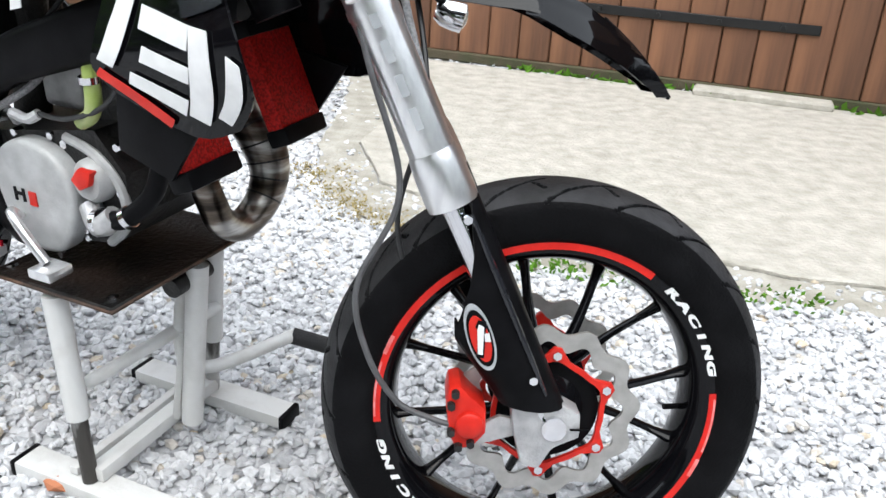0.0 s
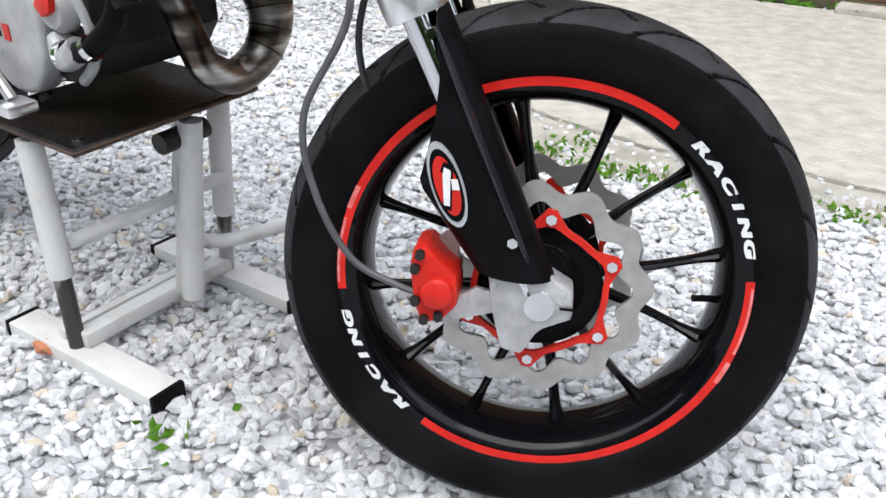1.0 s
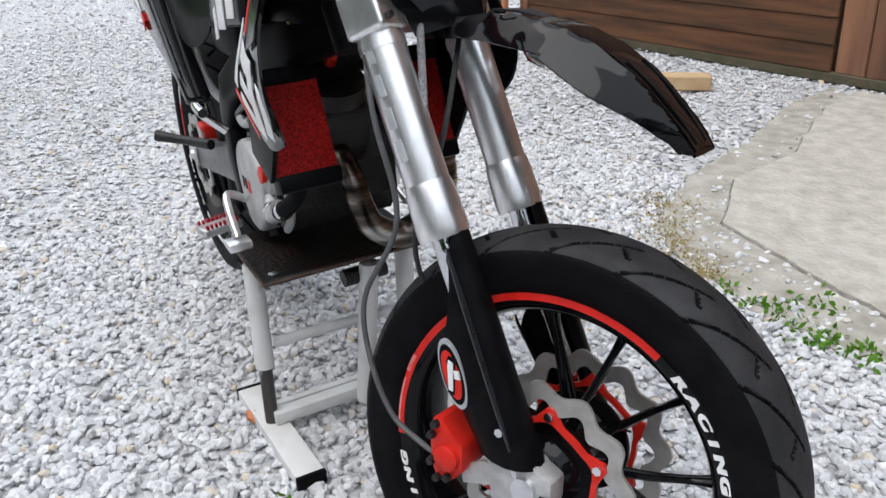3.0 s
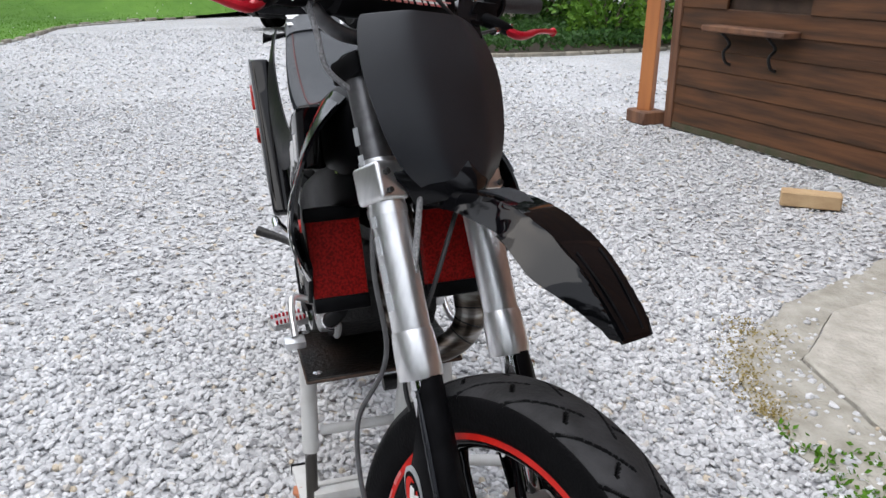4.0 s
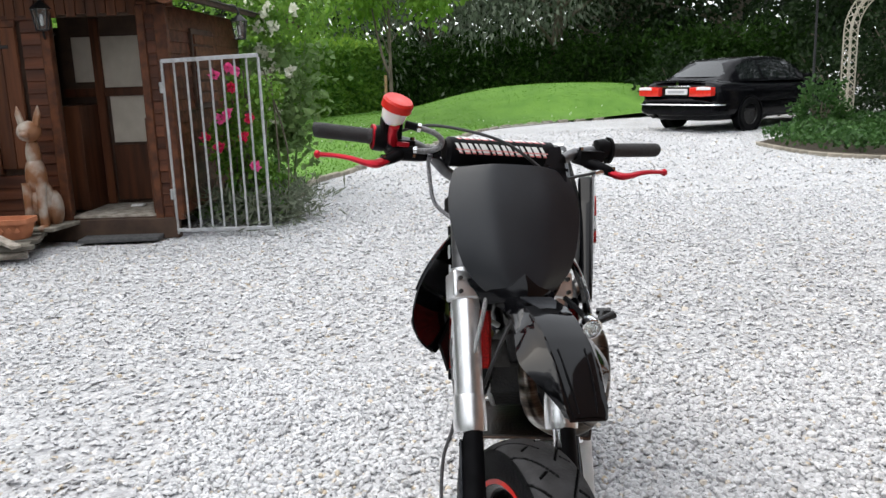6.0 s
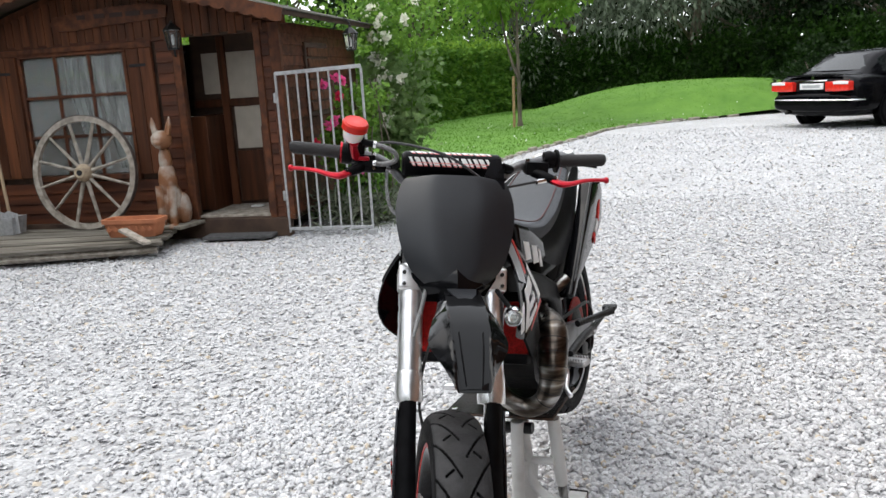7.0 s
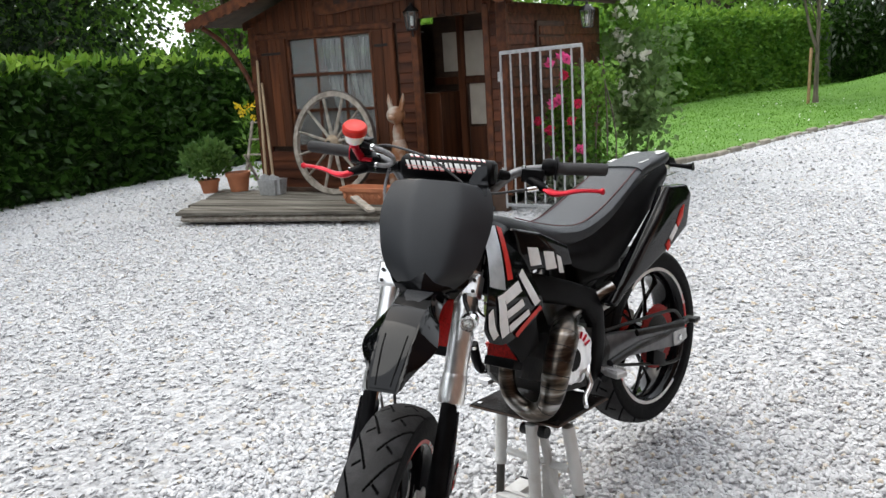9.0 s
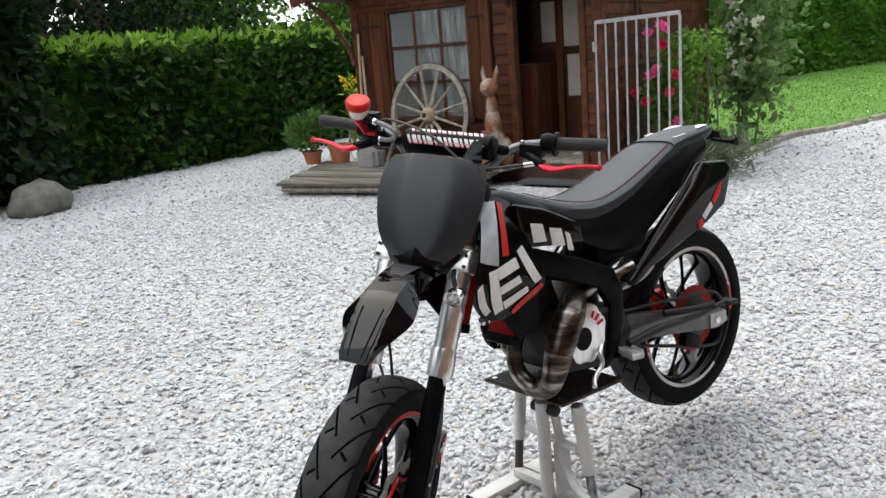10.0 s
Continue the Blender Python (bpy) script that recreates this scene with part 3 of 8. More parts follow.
# satin centre strip between the two creases
strip_rows = []
for x, z, hw in smooth_path([(p[0], p[1], p[2]) for p in ((-0.1, 0.5585, 0.043, 0), (-0.05, 0.5515, 0.042, 0), (0.0, 0.5355, 0.04, 0), (0.03, 0.5205, 0.039, 0), (0.058, 0.5025, 0.037, 0), (0.09, 0.4755, 0.034, 0), (0.118, 0.4495, 0.031, 0), (0.134, 0.4315, 0.029, 0))], 5):
    strip_rows.append([(x, 0.008 + u * hw, z + 0.0015 * (1 - u * u)) for u in (-1, -0.5, 0, 0.5, 1)])
part("centre_strip", shell(strip_rows, 0.002, FU), M_FENDER, fender, "polished flat centre strip")

# small round lamp
lampc = Vector((-0.148, 0.134, 0.5))
lm = FU @ Matrix.Translation(lampc) @ Matrix.Rotation(radians(-90), 4, "Z") @ Matrix.Rotation(radians(-10), 4, "X")
lamp = part("front_lamp", lathe([(0.0, -0.03), (0.012, -0.03), (0.02, -0.018), (0.0225, 0.0), (0.0225, 0.012), (0.0195, 0.013), (0.0, 0.004)], 28, lm), M_CHROME, bike, "small chrome front lamp")
part("lens", lathe([(0.0, 0.008), (0.0195, 0.0085), (0.017, 0.0145), (0.009, 0.018), (0.0, 0.019)], 28, lm), M_GLASS, lamp, "clear glass lens")
part("lamp_bracket", tube([lampc + Vector((-0.01, 0, 0.01)), lampc + Vector((-0.04, -0.02, 0.03)), lampc + Vector((-0.07, -0.03, 0.04))], 0.006, 8, m=FU), M_BLACK, lamp)

# handlebar
hb = [(-0.458, -0.4, 0.838), (-0.456, -0.27, 0.83), (-0.448, -0.195, 0.82), (-0.44, -0.155, 0.8), (-0.426, -0.118, 0.766), (-0.42, -0.085, 0.753), (-0.418, -0.04, 0.75), (-0.418, 0.04, 0.75), (-0.42, 0.085, 0.753), (-0.426, 0.118, 0.766), (-0.44, 0.155, 0.8), (-0.448, 0.195, 0.82), (-0.456, 0.27, 0.83), (-0.458, 0.392, 0.836)]
bars = part("handlebar", tube(hb, 0.0125, 14, 6, FU), M_BAR, bike, "grey metal handlebar")
for s in (-1, 1):
    gp = [(-0.4575, s * 0.285, 0.8315), (-0.458, s * 0.3, 0.8325), (-0.458, s * 0.395, 0.838), (-0.4585, s * 0.408, 0.8385)]
    part("grip", tube(gp, [0.019, 0.0165, 0.0165, 0.0155], 20, 3, FU), M_GRIP, bars, "black rubber grip")
    part("grip_flange", lathe([(0.012, -0.003), (0.027 if s < 0 else 0.031, -0.003), (0.027 if s < 0 else 0.031, 0.003), (0.012, 0.003)], 24, FU @ Matrix.Translation((-0.457, s * 0.282, 0.831))), M_RED if s < 0 else M_BLACK, bars)
    part("perch", box(-0.03, 0.025, -0.03, 0.03, -0.016, 0.02, 0.006, 2, FU @ Matrix.Translation((-0.44, s * 0.225, 0.812))), M_BLACK, bars)
    part("lever_mount", tube([(-0.43, s * 0.215, 0.805), (-0.405, s * 0.245, 0.795), (-0.395, s * 0.27, 0.787)], [0.014, 0.013, 0.011], 10, 4, FU), M_BLACK, bars)
    lv = [(-0.4, s * 0.262, 0.788), (-0.388, s * 0.285, 0.781), (-0.386, s * 0.31, 0.783), (-0.392, s * 0.34, 0.79), (-0.4, s * 0.375, 0.793), (-0.404, s * 0.405, 0.793)]
    lever = part("lever", tube(lv, [0.014, 0.015, 0.0115, 0.0095, 0.0085, 0.009], 10, 5, FU, flat=0.6), M_RED, bars, "red anodised lever")
    part("lever_ball", lathe([(0.0, -0.008), (0.007, -0.005), (0.009, 0.0), (0.007, 0.005), (0.0, 0.008)], 14, FU @ Matrix.Translation((-0.404, s * 0.407, 0.793))), M_RED, bars)
    part("pinch_bolt", bolt((-0.428, s * 0.2, 0.834), (0, 0, 1), 0.006, 0.008, FU), M_CHROME, bars)
pad = part("bar_pad", tube([(-0.425, -0.128, 0.812), (-0.425, -0.12, 0.812), (-0.425, 0.12, 0.812), (-0.425, 0.128, 0.812)], [0.026, 0.033, 0.033, 0.026], 28, 1, FU), M_BLACK, bike, "black foam bar pad with white lettering bars")
x = -0.108
for k, w in enumerate((0.007, 0.012, 0.008, 0.007, 0.014, 0.007, 0.011, 0.008, 0.008, 0.013, 0.007, 0.01, 0.012, 0.007)):
    for ang in (0.42, 1.5):
        for d0, d1, mt, nm in ((-0.3, 0.3, M_WHITE, "white block of a brand mark"), (-0.4, -0.3, M_PINK, "pink shade under the mark")):
            rows = [[(-0.425 + 0.0338 * math.cos(ang + d), yy - 0.016 * d, 0.812 + 0.0338 * math.sin(ang + d)) for d in (d0, d0 + (d1 - d0) / 2, d1)] for yy in (x, x + w)]
            part("pad_mark", shell(rows, 0.0008, FU), mt, pad, nm)
    x += w + (0.0045 if k % 2 else 0.0065)
part("pad_stripe", shell([[(-0.425 + 0.0336 * math.cos(0.28 + d), yy, 0.812 + 0.0336 * math.sin(0.28 + d)) for d in (-0.03, 0.03)] for yy in (-0.11, 0.11)], 0.0006, FU), M_PINK, pad)
for s in (-1, 1):
    part("pad_clamp", tube([(-0.425, s * 0.135, 0.812), (-0.43, s * 0.15, 0.808), (-0.436, s * 0.155, 0.806)], 0.013, 10, 2, FU), M_BLACK, bars)
    part("bar_riser", tube([(-0.40, s * 0.045, 0.71), (-0.418, s * 0.045, 0.757)], 0.017, 12, m=FU), M_BLACK, bars)

# brake reservoir
cp = Vector((-0.385, -0.251, 0.9))
cm = FU @ Matrix.Translation(cp) @ Matrix.Rotation(radians(22), 4, "Y") @ Matrix.Rotation(radians(80), 4, "X")
cup = part("brake_reservoir", lathe([(0.0, -0.036), (0.014, -0.036), (0.024, -0.026), (0.0265, -0.012), (0.0265, 0.002), (0.0, 0.002)], 28, cm), M_CLEAR, bike, "frosted brake fluid reservoir with a red cap")
part("cap", lathe([(0.0, 0.021), (0.029, 0.021), (0.033, 0.016), (0.033, 0.0), (0.0, 0.0)], 32, cm), M_REDP, cup, "red screw cap")
part("reservoir_bracket", tube([cp + Vector((0.0, 0.0, -0.036)), cp + Vector((-0.02, 0.0, -0.055)), cp + Vector((-0.045, 0.01, -0.085))], [0.011, 0.01, 0.012], 10, 4, FU), M_RED, cup)
hose = [cp + Vector(v) for v in ((0.0, 0.03, -0.034), (0.002, 0.055, -0.038), (0.0, 0.085, -0.046), (-0.005, 0.105, -0.06), (-0.012, 0.104, -0.077), (-0.02, 0.08, -0.088), (-0.028, 0.05, -0.089))]
braid = part("reservoir_hose", tube(hose, 0.0062, 10, 8, FU), M_BRAID, bike, "braided reservoir hose")
part("hose_fitting", tube([hose[0] - Vector((0, 0.008, -0.002)), hose[0].lerp(hose[1], 0.7)], 0.0085, 12, m=FU), M_BLACK, braid, "black hose fitting")
part("hose_ring", tube([hose[0].lerp(hose[1], 0.7), hose[0].lerp(hose[1], 1.0)], 0.0095, 12, m=FU), M_CHROME, braid, "bright clamp ring")
part("hose_ring", tube([hose[-1].lerp(hose[-2], 0.25), hose[-1]], 0.0088, 12, m=FU), M_CHROME, braid, "bright clamp ring")
part("hose_fitting", tube([hose[-1], hose[-1] + Vector((-0.006, -0.028, -0.002))], 0.0095, 12, m=FU), M_BLACK, braid, "black hose fitting")
master = part("master_cylinder", tube([(-0.425, -0.255, 0.8), (-0.424, -0.235, 0.803), (-0.422, -0.19, 0.8), (-0.42, -0.168, 0.798)], [0.014, 0.017, 0.014, 0.01], 14, 4, FU), M_BLACK, bike, "black brake master cylinder")
part("banjo_bolt", tube([(-0.42, -0.17, 0.798), (-0.418, -0.156, 0.797)], 0.0085, 6, m=FU), M_CHROME, master)
part("cylinder_cap", box(-0.012, 0.012, -0.014, 0.014, -0.004, 0.006, 0.003, 2, FU @ Matrix.Translation((-0.418, -0.225, 0.822))), M_RED, master, "red clamp cap")
for yy in (-0.235, -0.2):
    part("cylinder_bolt", bolt((-0.404, yy, 0.8), (1, 0, 0.2), 0.0045, 0.005, FU), M_CHROME, master)
part("lever_pivot", bolt((-0.395, -0.268, 0.797), (0, 0, 1), 0.0075, 0.006, FU), M_CHROME, bars)
part("lever_pivot", bolt((-0.395, 0.268, 0.797), (0, 0, 1), 0.0075, 0.006, FU), M_CHROME, bars)
part("cable_adjuster", tube([(-0.402, 0.25, 0.789), (-0.388, 0.218, 0.783)], 0.0075, 10, m=FU), M_CHROME, bars, "bright cable adjuster")
part("throttle_housing", lathe([(0.012, -0.022), (0.027, -0.02), (0.029, 0.0), (0.025, 0.02), (0.012, 0.022)], 20, FU @ Matrix.Translation((-0.455, -0.262, 0.829))), M_BLACK, bars)
part("switch_block", box(-0.02, 0.024, -0.022, 0.022, -0.015, 0.034, 0.006, 2, FU @ Matrix.Translation((-0.45, -0.245, 0.842))), M_BLACK, bars)
part("switch_block", lathe([(0.0, -0.02), (0.02, -0.016), (0.024, 0.0), (0.02, 0.016), (0.0, 0.02)], 16, FU @ Matrix.Translation((-0.45, 0.262, 0.835))), M_BLACK, bars)
part("throttle_cable", tube([(-0.44, -0.235, 0.845), (-0.4, -0.16, 0.868), (-0.35, -0.03, 0.85), (-0.33, 0.06, 0.8)], 0.0034, 8, 8, FU), M_CABLE, bike, "black throttle cable")
part("clutch_cable", tube([(-0.4, 0.255, 0.79), (-0.37, 0.16, 0.775), (-0.34, 0.08, 0.76), (-0.32, 0.03, 0.7)], 0.0036, 8, 8, FU), M_CABLE, bike, "black clutch cable")
part("master_hose", tube([(-0.42, -0.165, 0.8), (-0.385, -0.165, 0.75), (-0.37, -0.15, 0.7), (-0.34, -0.09, 0.66)], 0.0045, 8, 6, FU), M_BRAID, bike, "braided brake line")

# ---- motorcycle body ----
rear_m = pose(-1.192, 0.154, 0.38, 2.5, 0, -11.6)
rear = wheel("rear_wheel", rear_m, 0.056, True, "black cast rear wheel with white and red rim tapes")
rd = rear_m @ Matrix.Translation((0, -0.066, 0))
part("brake_disc", rotor_bm(0.066, 0.098, 10, 0.004, rd), M_STEEL, rear, "wavy steel rear disc")
sp = []
for k in range(144):
    a = 2 * math.pi * k / 144
    r = 0.098 + (0.004 if k % 4 < 2 else 0)
    sp.append((r * math.cos(a), r * math.sin(a)))
part("sprocket", prism(sp, 0.064, 0.069, 0, rear_m), M_RAD, rear, "dull red rear sprocket")
part("sprocket_centre", lathe([(0.02, 0.06), (0.07, 0.0695), (0.062, 0.073), (0.02, 0.075)], 32, rear_m), M_DARK, rear)
part("rear_caliper", box(-0.03, 0.03, -0.03, 0.03, -0.035, 0.035, 0.01, 3, BF @ Matrix.Translation((-1.25, -0.085, 0.47))), M_REDP, bike, "red rear brake caliper")

for s in (-1, 1):
    o = -0.01
    # swingarm leg
    arm = [(-0.80, 0.535), (-0.95, 0.525), (-1.2, 0.475), (-1.4, 0.43), (-1.42, 0.385), (-1.36, 0.37), (-1.15, 0.405), (-0.9, 0.445), (-0.80, 0.46)]
    part("swingarm", prism(arm, s * 0.078 + o, s * 0.108 + o, 0.006, BF), M_SWING, bike, "dark grey alloy swingarm")
    part("rear_axle_nut", bolt((-1.34, s * 0.115 + o, 0.405), (0, s, 0), 0.014, 0.014, BF), M_CHROME, bike)
    part("axle_plate", prism([(-1.40, 0.425), (-1.31, 0.43), (-1.31, 0.38), (-1.40, 0.385)], s * 0.108 + o, s * 0.113 + o, 0.002, BF), M_CAST, bike)
    # frame beam: head, side beam, upright
    rows = []
    for x, z, y, h, w in ((-0.34, 0.835, 0.035, 0.05, 0.018), (-0.42, 0.81, 0.075, 0.052, 0.02), (-0.55, 0.765, 0.1, 0.05, 0.02), (-0.70, 0.715, 0.108, 0.045, 0.02), (-0.79, 0.675, 0.108, 0.042, 0.02), (-0.83, 0.61, 0.108, 0.036, 0.02), (-0.825, 0.53, 0.108, 0.034, 0.02), (-0.80, 0.44, 0.108, 0.03, 0.02), (-0.77, 0.40, 0.1, 0.026, 0.018)):
        up = Vector((0.3, 0, 1)).normalized() if x > -0.75 else (Vector((-0.8, 0, 0.6)).normalized() if z > 0.6 else Vector((-1, 0, 0.1)).normalized())
        c = Vector((x, s * y + o, z))
        sd = Vector((0, 1, 0))
        rows.append([c + up * h * math.copysign(abs(math.cos(t)) ** 0.5, math.cos(t)) + sd * w * math.copysign(abs(math.sin(t)) ** 0.5, math.sin(t)) for t in [2 * math.pi * k / 16 for k in range(16)]])
    part("frame_beam", ring_path(rows, m=BF), M_BLACK, bike, "black frame beam")
    # radiator
    rm = BF @ Matrix.Translation((-0.41, s * 0.106 + o, 0.672)) @ Matrix.Rotation(-RAKE * 0.8, 4, "Y")
    rad = part("radiator", box(-0.016, 0.016, -0.05, 0.05, -0.075, 0.075, 0.006, 2, rm), M_RAD, bike, "radiator behind red mesh")
    for z0 in (-0.083, 0.083):
        part("radiator_tank", box(-0.02, 0.02, -0.052, 0.052, z0 - 0.014, z0 + 0.014, 0.006, 2, rm), M_BLACK, rad)
    # shroud
    g = [[(-0.35, 0.075, 0.975), (-0.4, 0.09, 0.98), (-0.455, 0.098, 0.955)],
         [(-0.315, 0.13, 0.93), (-0.37, 0.135, 0.92), (-0.46, 0.125, 0.895)],
         [(-0.265, 0.178, 0.86), (-0.345, 0.17, 0.845), (-0.475, 0.146, 0.83)],
         [(-0.232, 0.196, 0.79), (-0.33, 0.188, 0.775), (-0.49, 0.162, 0.77)],
         [(-0.226, 0.187, 0.735), (-0.325, 0.182, 0.72), (-0.495, 0.166, 0.735)],
         [(-0.262, 0.168, 0.69), (-0.33, 0.172, 0.672), (-0.46, 0.166, 0.708)]]
    g = [[Vector((x, s * y + o, z)) for x, y, z in r] for r in g]
    gs = list(zip(*[smooth_path(c, 4) for c in zip(*[smooth_path(r, 4) for r in g])]))
    shroud = part("radiator_shroud", shell(g, 0.004, BF, 4), M_GLOSS, bike, "glossy black radiator shroud with white and red graphics")

    def decal(nm, uv, mt, off=0.0022, lab=""):
        """A sticker piece on the shroud, its corners as (across, down) shares."""
        def at_uv(u, v):
            i, j = min(int(v * 20), 19), min(int(u * 8), 7)
            a, b = v * 20 - i, u * 8 - j
            p = gs[i][j].lerp(gs[i][j + 1], b).lerp(gs[i + 1][j].lerp(gs[i + 1][j + 1], b), a)
            return p + Vector((0.002, s * 0.0052, 0.0))
        n = 9
        a, b, c, d = uv
        rows = []
        for i in range(n + 1):
            t = i / n
            l = (a[0] + (d[0] - a[0]) * t, a[1] + (d[1] - a[1]) * t)
            r = (b[0] + (c[0] - b[0]) * t, b[1] + (c[1] - b[1]) * t)
            rows.append([at_uv(l[0] + (r[0] - l[0]) * q / n, l[1] + (r[1] - l[1]) * q / n) for q in range(n + 1)])
        part(nm, shell(rows, 0.001, BF), mt, shroud, lab)

    decal("graphic", ((0.0, 0.05), (0.5, 0.05), (0.42, 0.48), (0.02, 0.45)), M_SILVERST if s > 0 else M_SATIN, lab="silver-grey graphic panel" if s > 0 else "")
    decal("graphic", ((0.55, 0.05), (0.66, 0.06), (0.6, 0.42), (0.5, 0.42)), M_REDP, lab="red graphic stripe")
    decal("graphic", ((0.25, 0.52), (0.38, 0.5), (0.5, 0.86), (0.36, 0.9)), M_WHITE, lab="white piece of a brand mark")
    decal("graphic", ((0.38, 0.5), (0.68, 0.44), (0.7, 0.52), (0.42, 0.58)), M_WHITE)
    decal("graphic", ((0.43, 0.64), (0.68, 0.58), (0.7, 0.65), (0.46, 0.71)), M_WHITE)
    decal("graphic", ((0.49, 0.79), (0.75, 0.72), (0.77, 0.8), (0.52, 0.87)), M_WHITE)
    decal("graphic", ((0.03, 0.64), (0.14, 0.6), (0.3, 0.86), (0.16, 0.92)), M_WHITE)
    decal("graphic", ((0.72, 0.4), (0.82, 0.36), (0.94, 0.7), (0.84, 0.73)), M_WHITE)
    decal("graphic", ((0.6, 0.92), (0.92, 0.76), (0.98, 0.84), (0.64, 1.0)), M_REDP, lab="red graphic piece")
    # lower grey spoiler under the shroud
    part("shroud_spoiler", prism([(-0.32, 0.69), (-0.46, 0.715), (-0.47, 0.63), (-0.385, 0.6)], s * 0.158 + o, s * 0.166 + o, 0.002, BF), M_BLACK, bike)
    # tank side with white mark
    part("tank_side", prism([(-0.44, 0.955), (-0.55, 0.925), (-0.68, 0.865), (-0.70, 0.80), (-0.46, 0.83)], s * 0.1 + o, s * (0.135 if s > 0 else 0.152) + o, 0.014, BF, 3), M_GLOSS, bike)
    for q, w in ((-0.485, 0.045), (-0.555, 0.045), (-0.615, 0.018)):
        part("graphic", prism([(q, 0.895 - (q + 0.485) * -0.35), (q - w, 0.885 - (q + 0.485) * -0.35), (q - w - 0.012, 0.835 - (q + 0.485) * -0.35), (q - 0.008, 0.84 - (q + 0.485) * -0.35)], s * (0.1345 if s > 0 else 0.1515) + o, s * (0.1365 if s > 0 else 0.1535) + o, 0.0006, BF), M_WHITE, bike, "white piece of a brand mark")
    # side panel below the seat
    pan = [[(-0.62, 0.105, 0.865), (-0.78, 0.112, 0.86), (-0.95, 0.112, 0.915), (-1.15, 0.1, 0.985), (-1.36, 0.07, 1.03)],
           [(-0.66, 0.12, 0.83), (-0.80, 0.13, 0.81), (-0.96, 0.132, 0.85), (-1.14, 0.12, 0.925), (-1.36, 0.085, 1.0)],
           [(-0.72, 0.118, 0.79), (-0.82, 0.125, 0.755), (-0.93, 0.13, 0.76), (-1.12, 0.12, 0.86), (-1.34, 0.085, 0.965)]]
    part("side_panel", shell([[Vector((x, s * (y + (0.03 if s < 0 else 0.0)) + o, z)) for x, y, z in r] for r in pan], 0.004, BF, 4), M_BLACK, bike, "black side panel under the seat")
    # tail silencer panel
    wide = 0.022 if s < 0 else 0.0
    mf = [(-0.84, 0.665), (-0.90, 0.72), (-1.10, 0.905), (-1.16, 0.975), (-1.28, 0.965), (-1.31, 0.93), (-1.29, 0.82), (-1.2, 0.775), (-0.93, 0.685), (-0.87, 0.645)]
    mf = [(x - 0.07 * min(1, max(0, (z - 0.65) / 0.25)), z - 0.012) for x, z in mf]
    muf = part("tail_silencer", prism(mf, s * (0.115 + wide) + o, s * (0.165 + wide) + o, 0.012, BF, 3), M_GLOSS, bike, "black tail silencer cover with a red and white mark")
    part("silencer_band", prism([(-1.185, 0.963), (-1.215, 0.968), (-0.90, 0.70), (-0.87, 0.69)], s * (0.163 + wide) + o, s * (0.168 + wide) + o, 0.002, BF), M_PLATE, muf)
    part("silencer_mark", prism([(-1.290, 0.873), (-1.317, 0.888), (-1.305, 0.850), (-1.270, 0.818), (-1.260, 0.833)], s * (0.165 + wide) + o, s * (0.1675 + wide) + o, 0.0005, BF), M_REDP, muf, "red piece of a mark")
    part("silencer_mark", prism([(-1.255, 0.830), (-1.265, 0.814), (-1.220, 0.778), (-1.207, 0.793)], s * (0.165 + wide) + o, s * (0.1675 + wide) + o, 0.0005, BF), M_WHITE, muf, "white piece of a mark")
    part("silencer_mark", prism([(-1.205, 0.788), (-1.213, 0.763), (-1.190, 0.750), (-1.180, 0.773)], s * (0.165 + wide) + o, s * (0.1675 + wide) + o, 0.0005, BF), M_REDP, muf, "red round mark")
    part("subframe_strut", tube([(-0.86, s * 0.1 + o, 0.62), (-0.97, s * 0.11 + o, 0.64), (-1.03, s * 0.115 + o, 0.69), (-1.06, s * 0.115 + o, 0.74)], 0.009, 10, 5, BF), M_CAST, bike, "grey tube strut")
    # rider's peg
    pg = part("foot_peg", box(-0.022, 0.022, 0, 0.085, -0.009, 0.009, 0.003, 1, BF @ Matrix.Translation((-0.84 if s > 0 else -0.81, (0.12 if s > 0 else -0.14) + o, 0.438 if s > 0 else 0.396)) @ Matrix.Rotation(0 if s > 0 else math.pi, 4, "Z") @ Matrix.Rotation(radians(-14 if s > 0 else 14), 4, "Z")), M_CAST, bike, "ribbed metal foot peg")
    for k in range(8):
        for e in (-0.019, 0.019):
            part("peg_tooth", box(e - 0.003, e + 0.003, 0.008 + 0.0095 * k, 0.0125 + 0.0095 * k, 0.008, 0.017, 0, m=BF @ Matrix.Translation((-0.84 if s > 0 else -0.81, (0.12 if s > 0 else -0.14) + o, 0.438 if s > 0 else 0.396)) @ Matrix.Rotation(0 if s > 0 else math.pi, 4, "Z") @ Matrix.Rotation(radians(-14 if s > 0 else 14), 4, "Z")), M_RED if s < 0 else M_CAST, pg, "", 0)
    part("peg_bracket", tube([(-0.83, s * 0.11 + o, 0.43), (-0.82, s * 0.14 + o, 0.42)], 0.017, 10, m=BF), M_BLACK, bike)
    part("passenger_peg", tube([(-1.05, s * 0.12 + o, 0.5), (-1.15, s * 0.17 + o, 0.5), (-1.19, s * 0.215 + o, 0.51)], [0.012, 0.011, 0.014], 10, 3, BF), M_DARK, bike)

# steering head
part("steering_head", tube([(-0.30, -0.04, 0.80), (-0.345, -0.045, 0.90), (-0.42, -0.05, 1.03)], 0.032, 16, 1, BF), M_BLACK, bike)

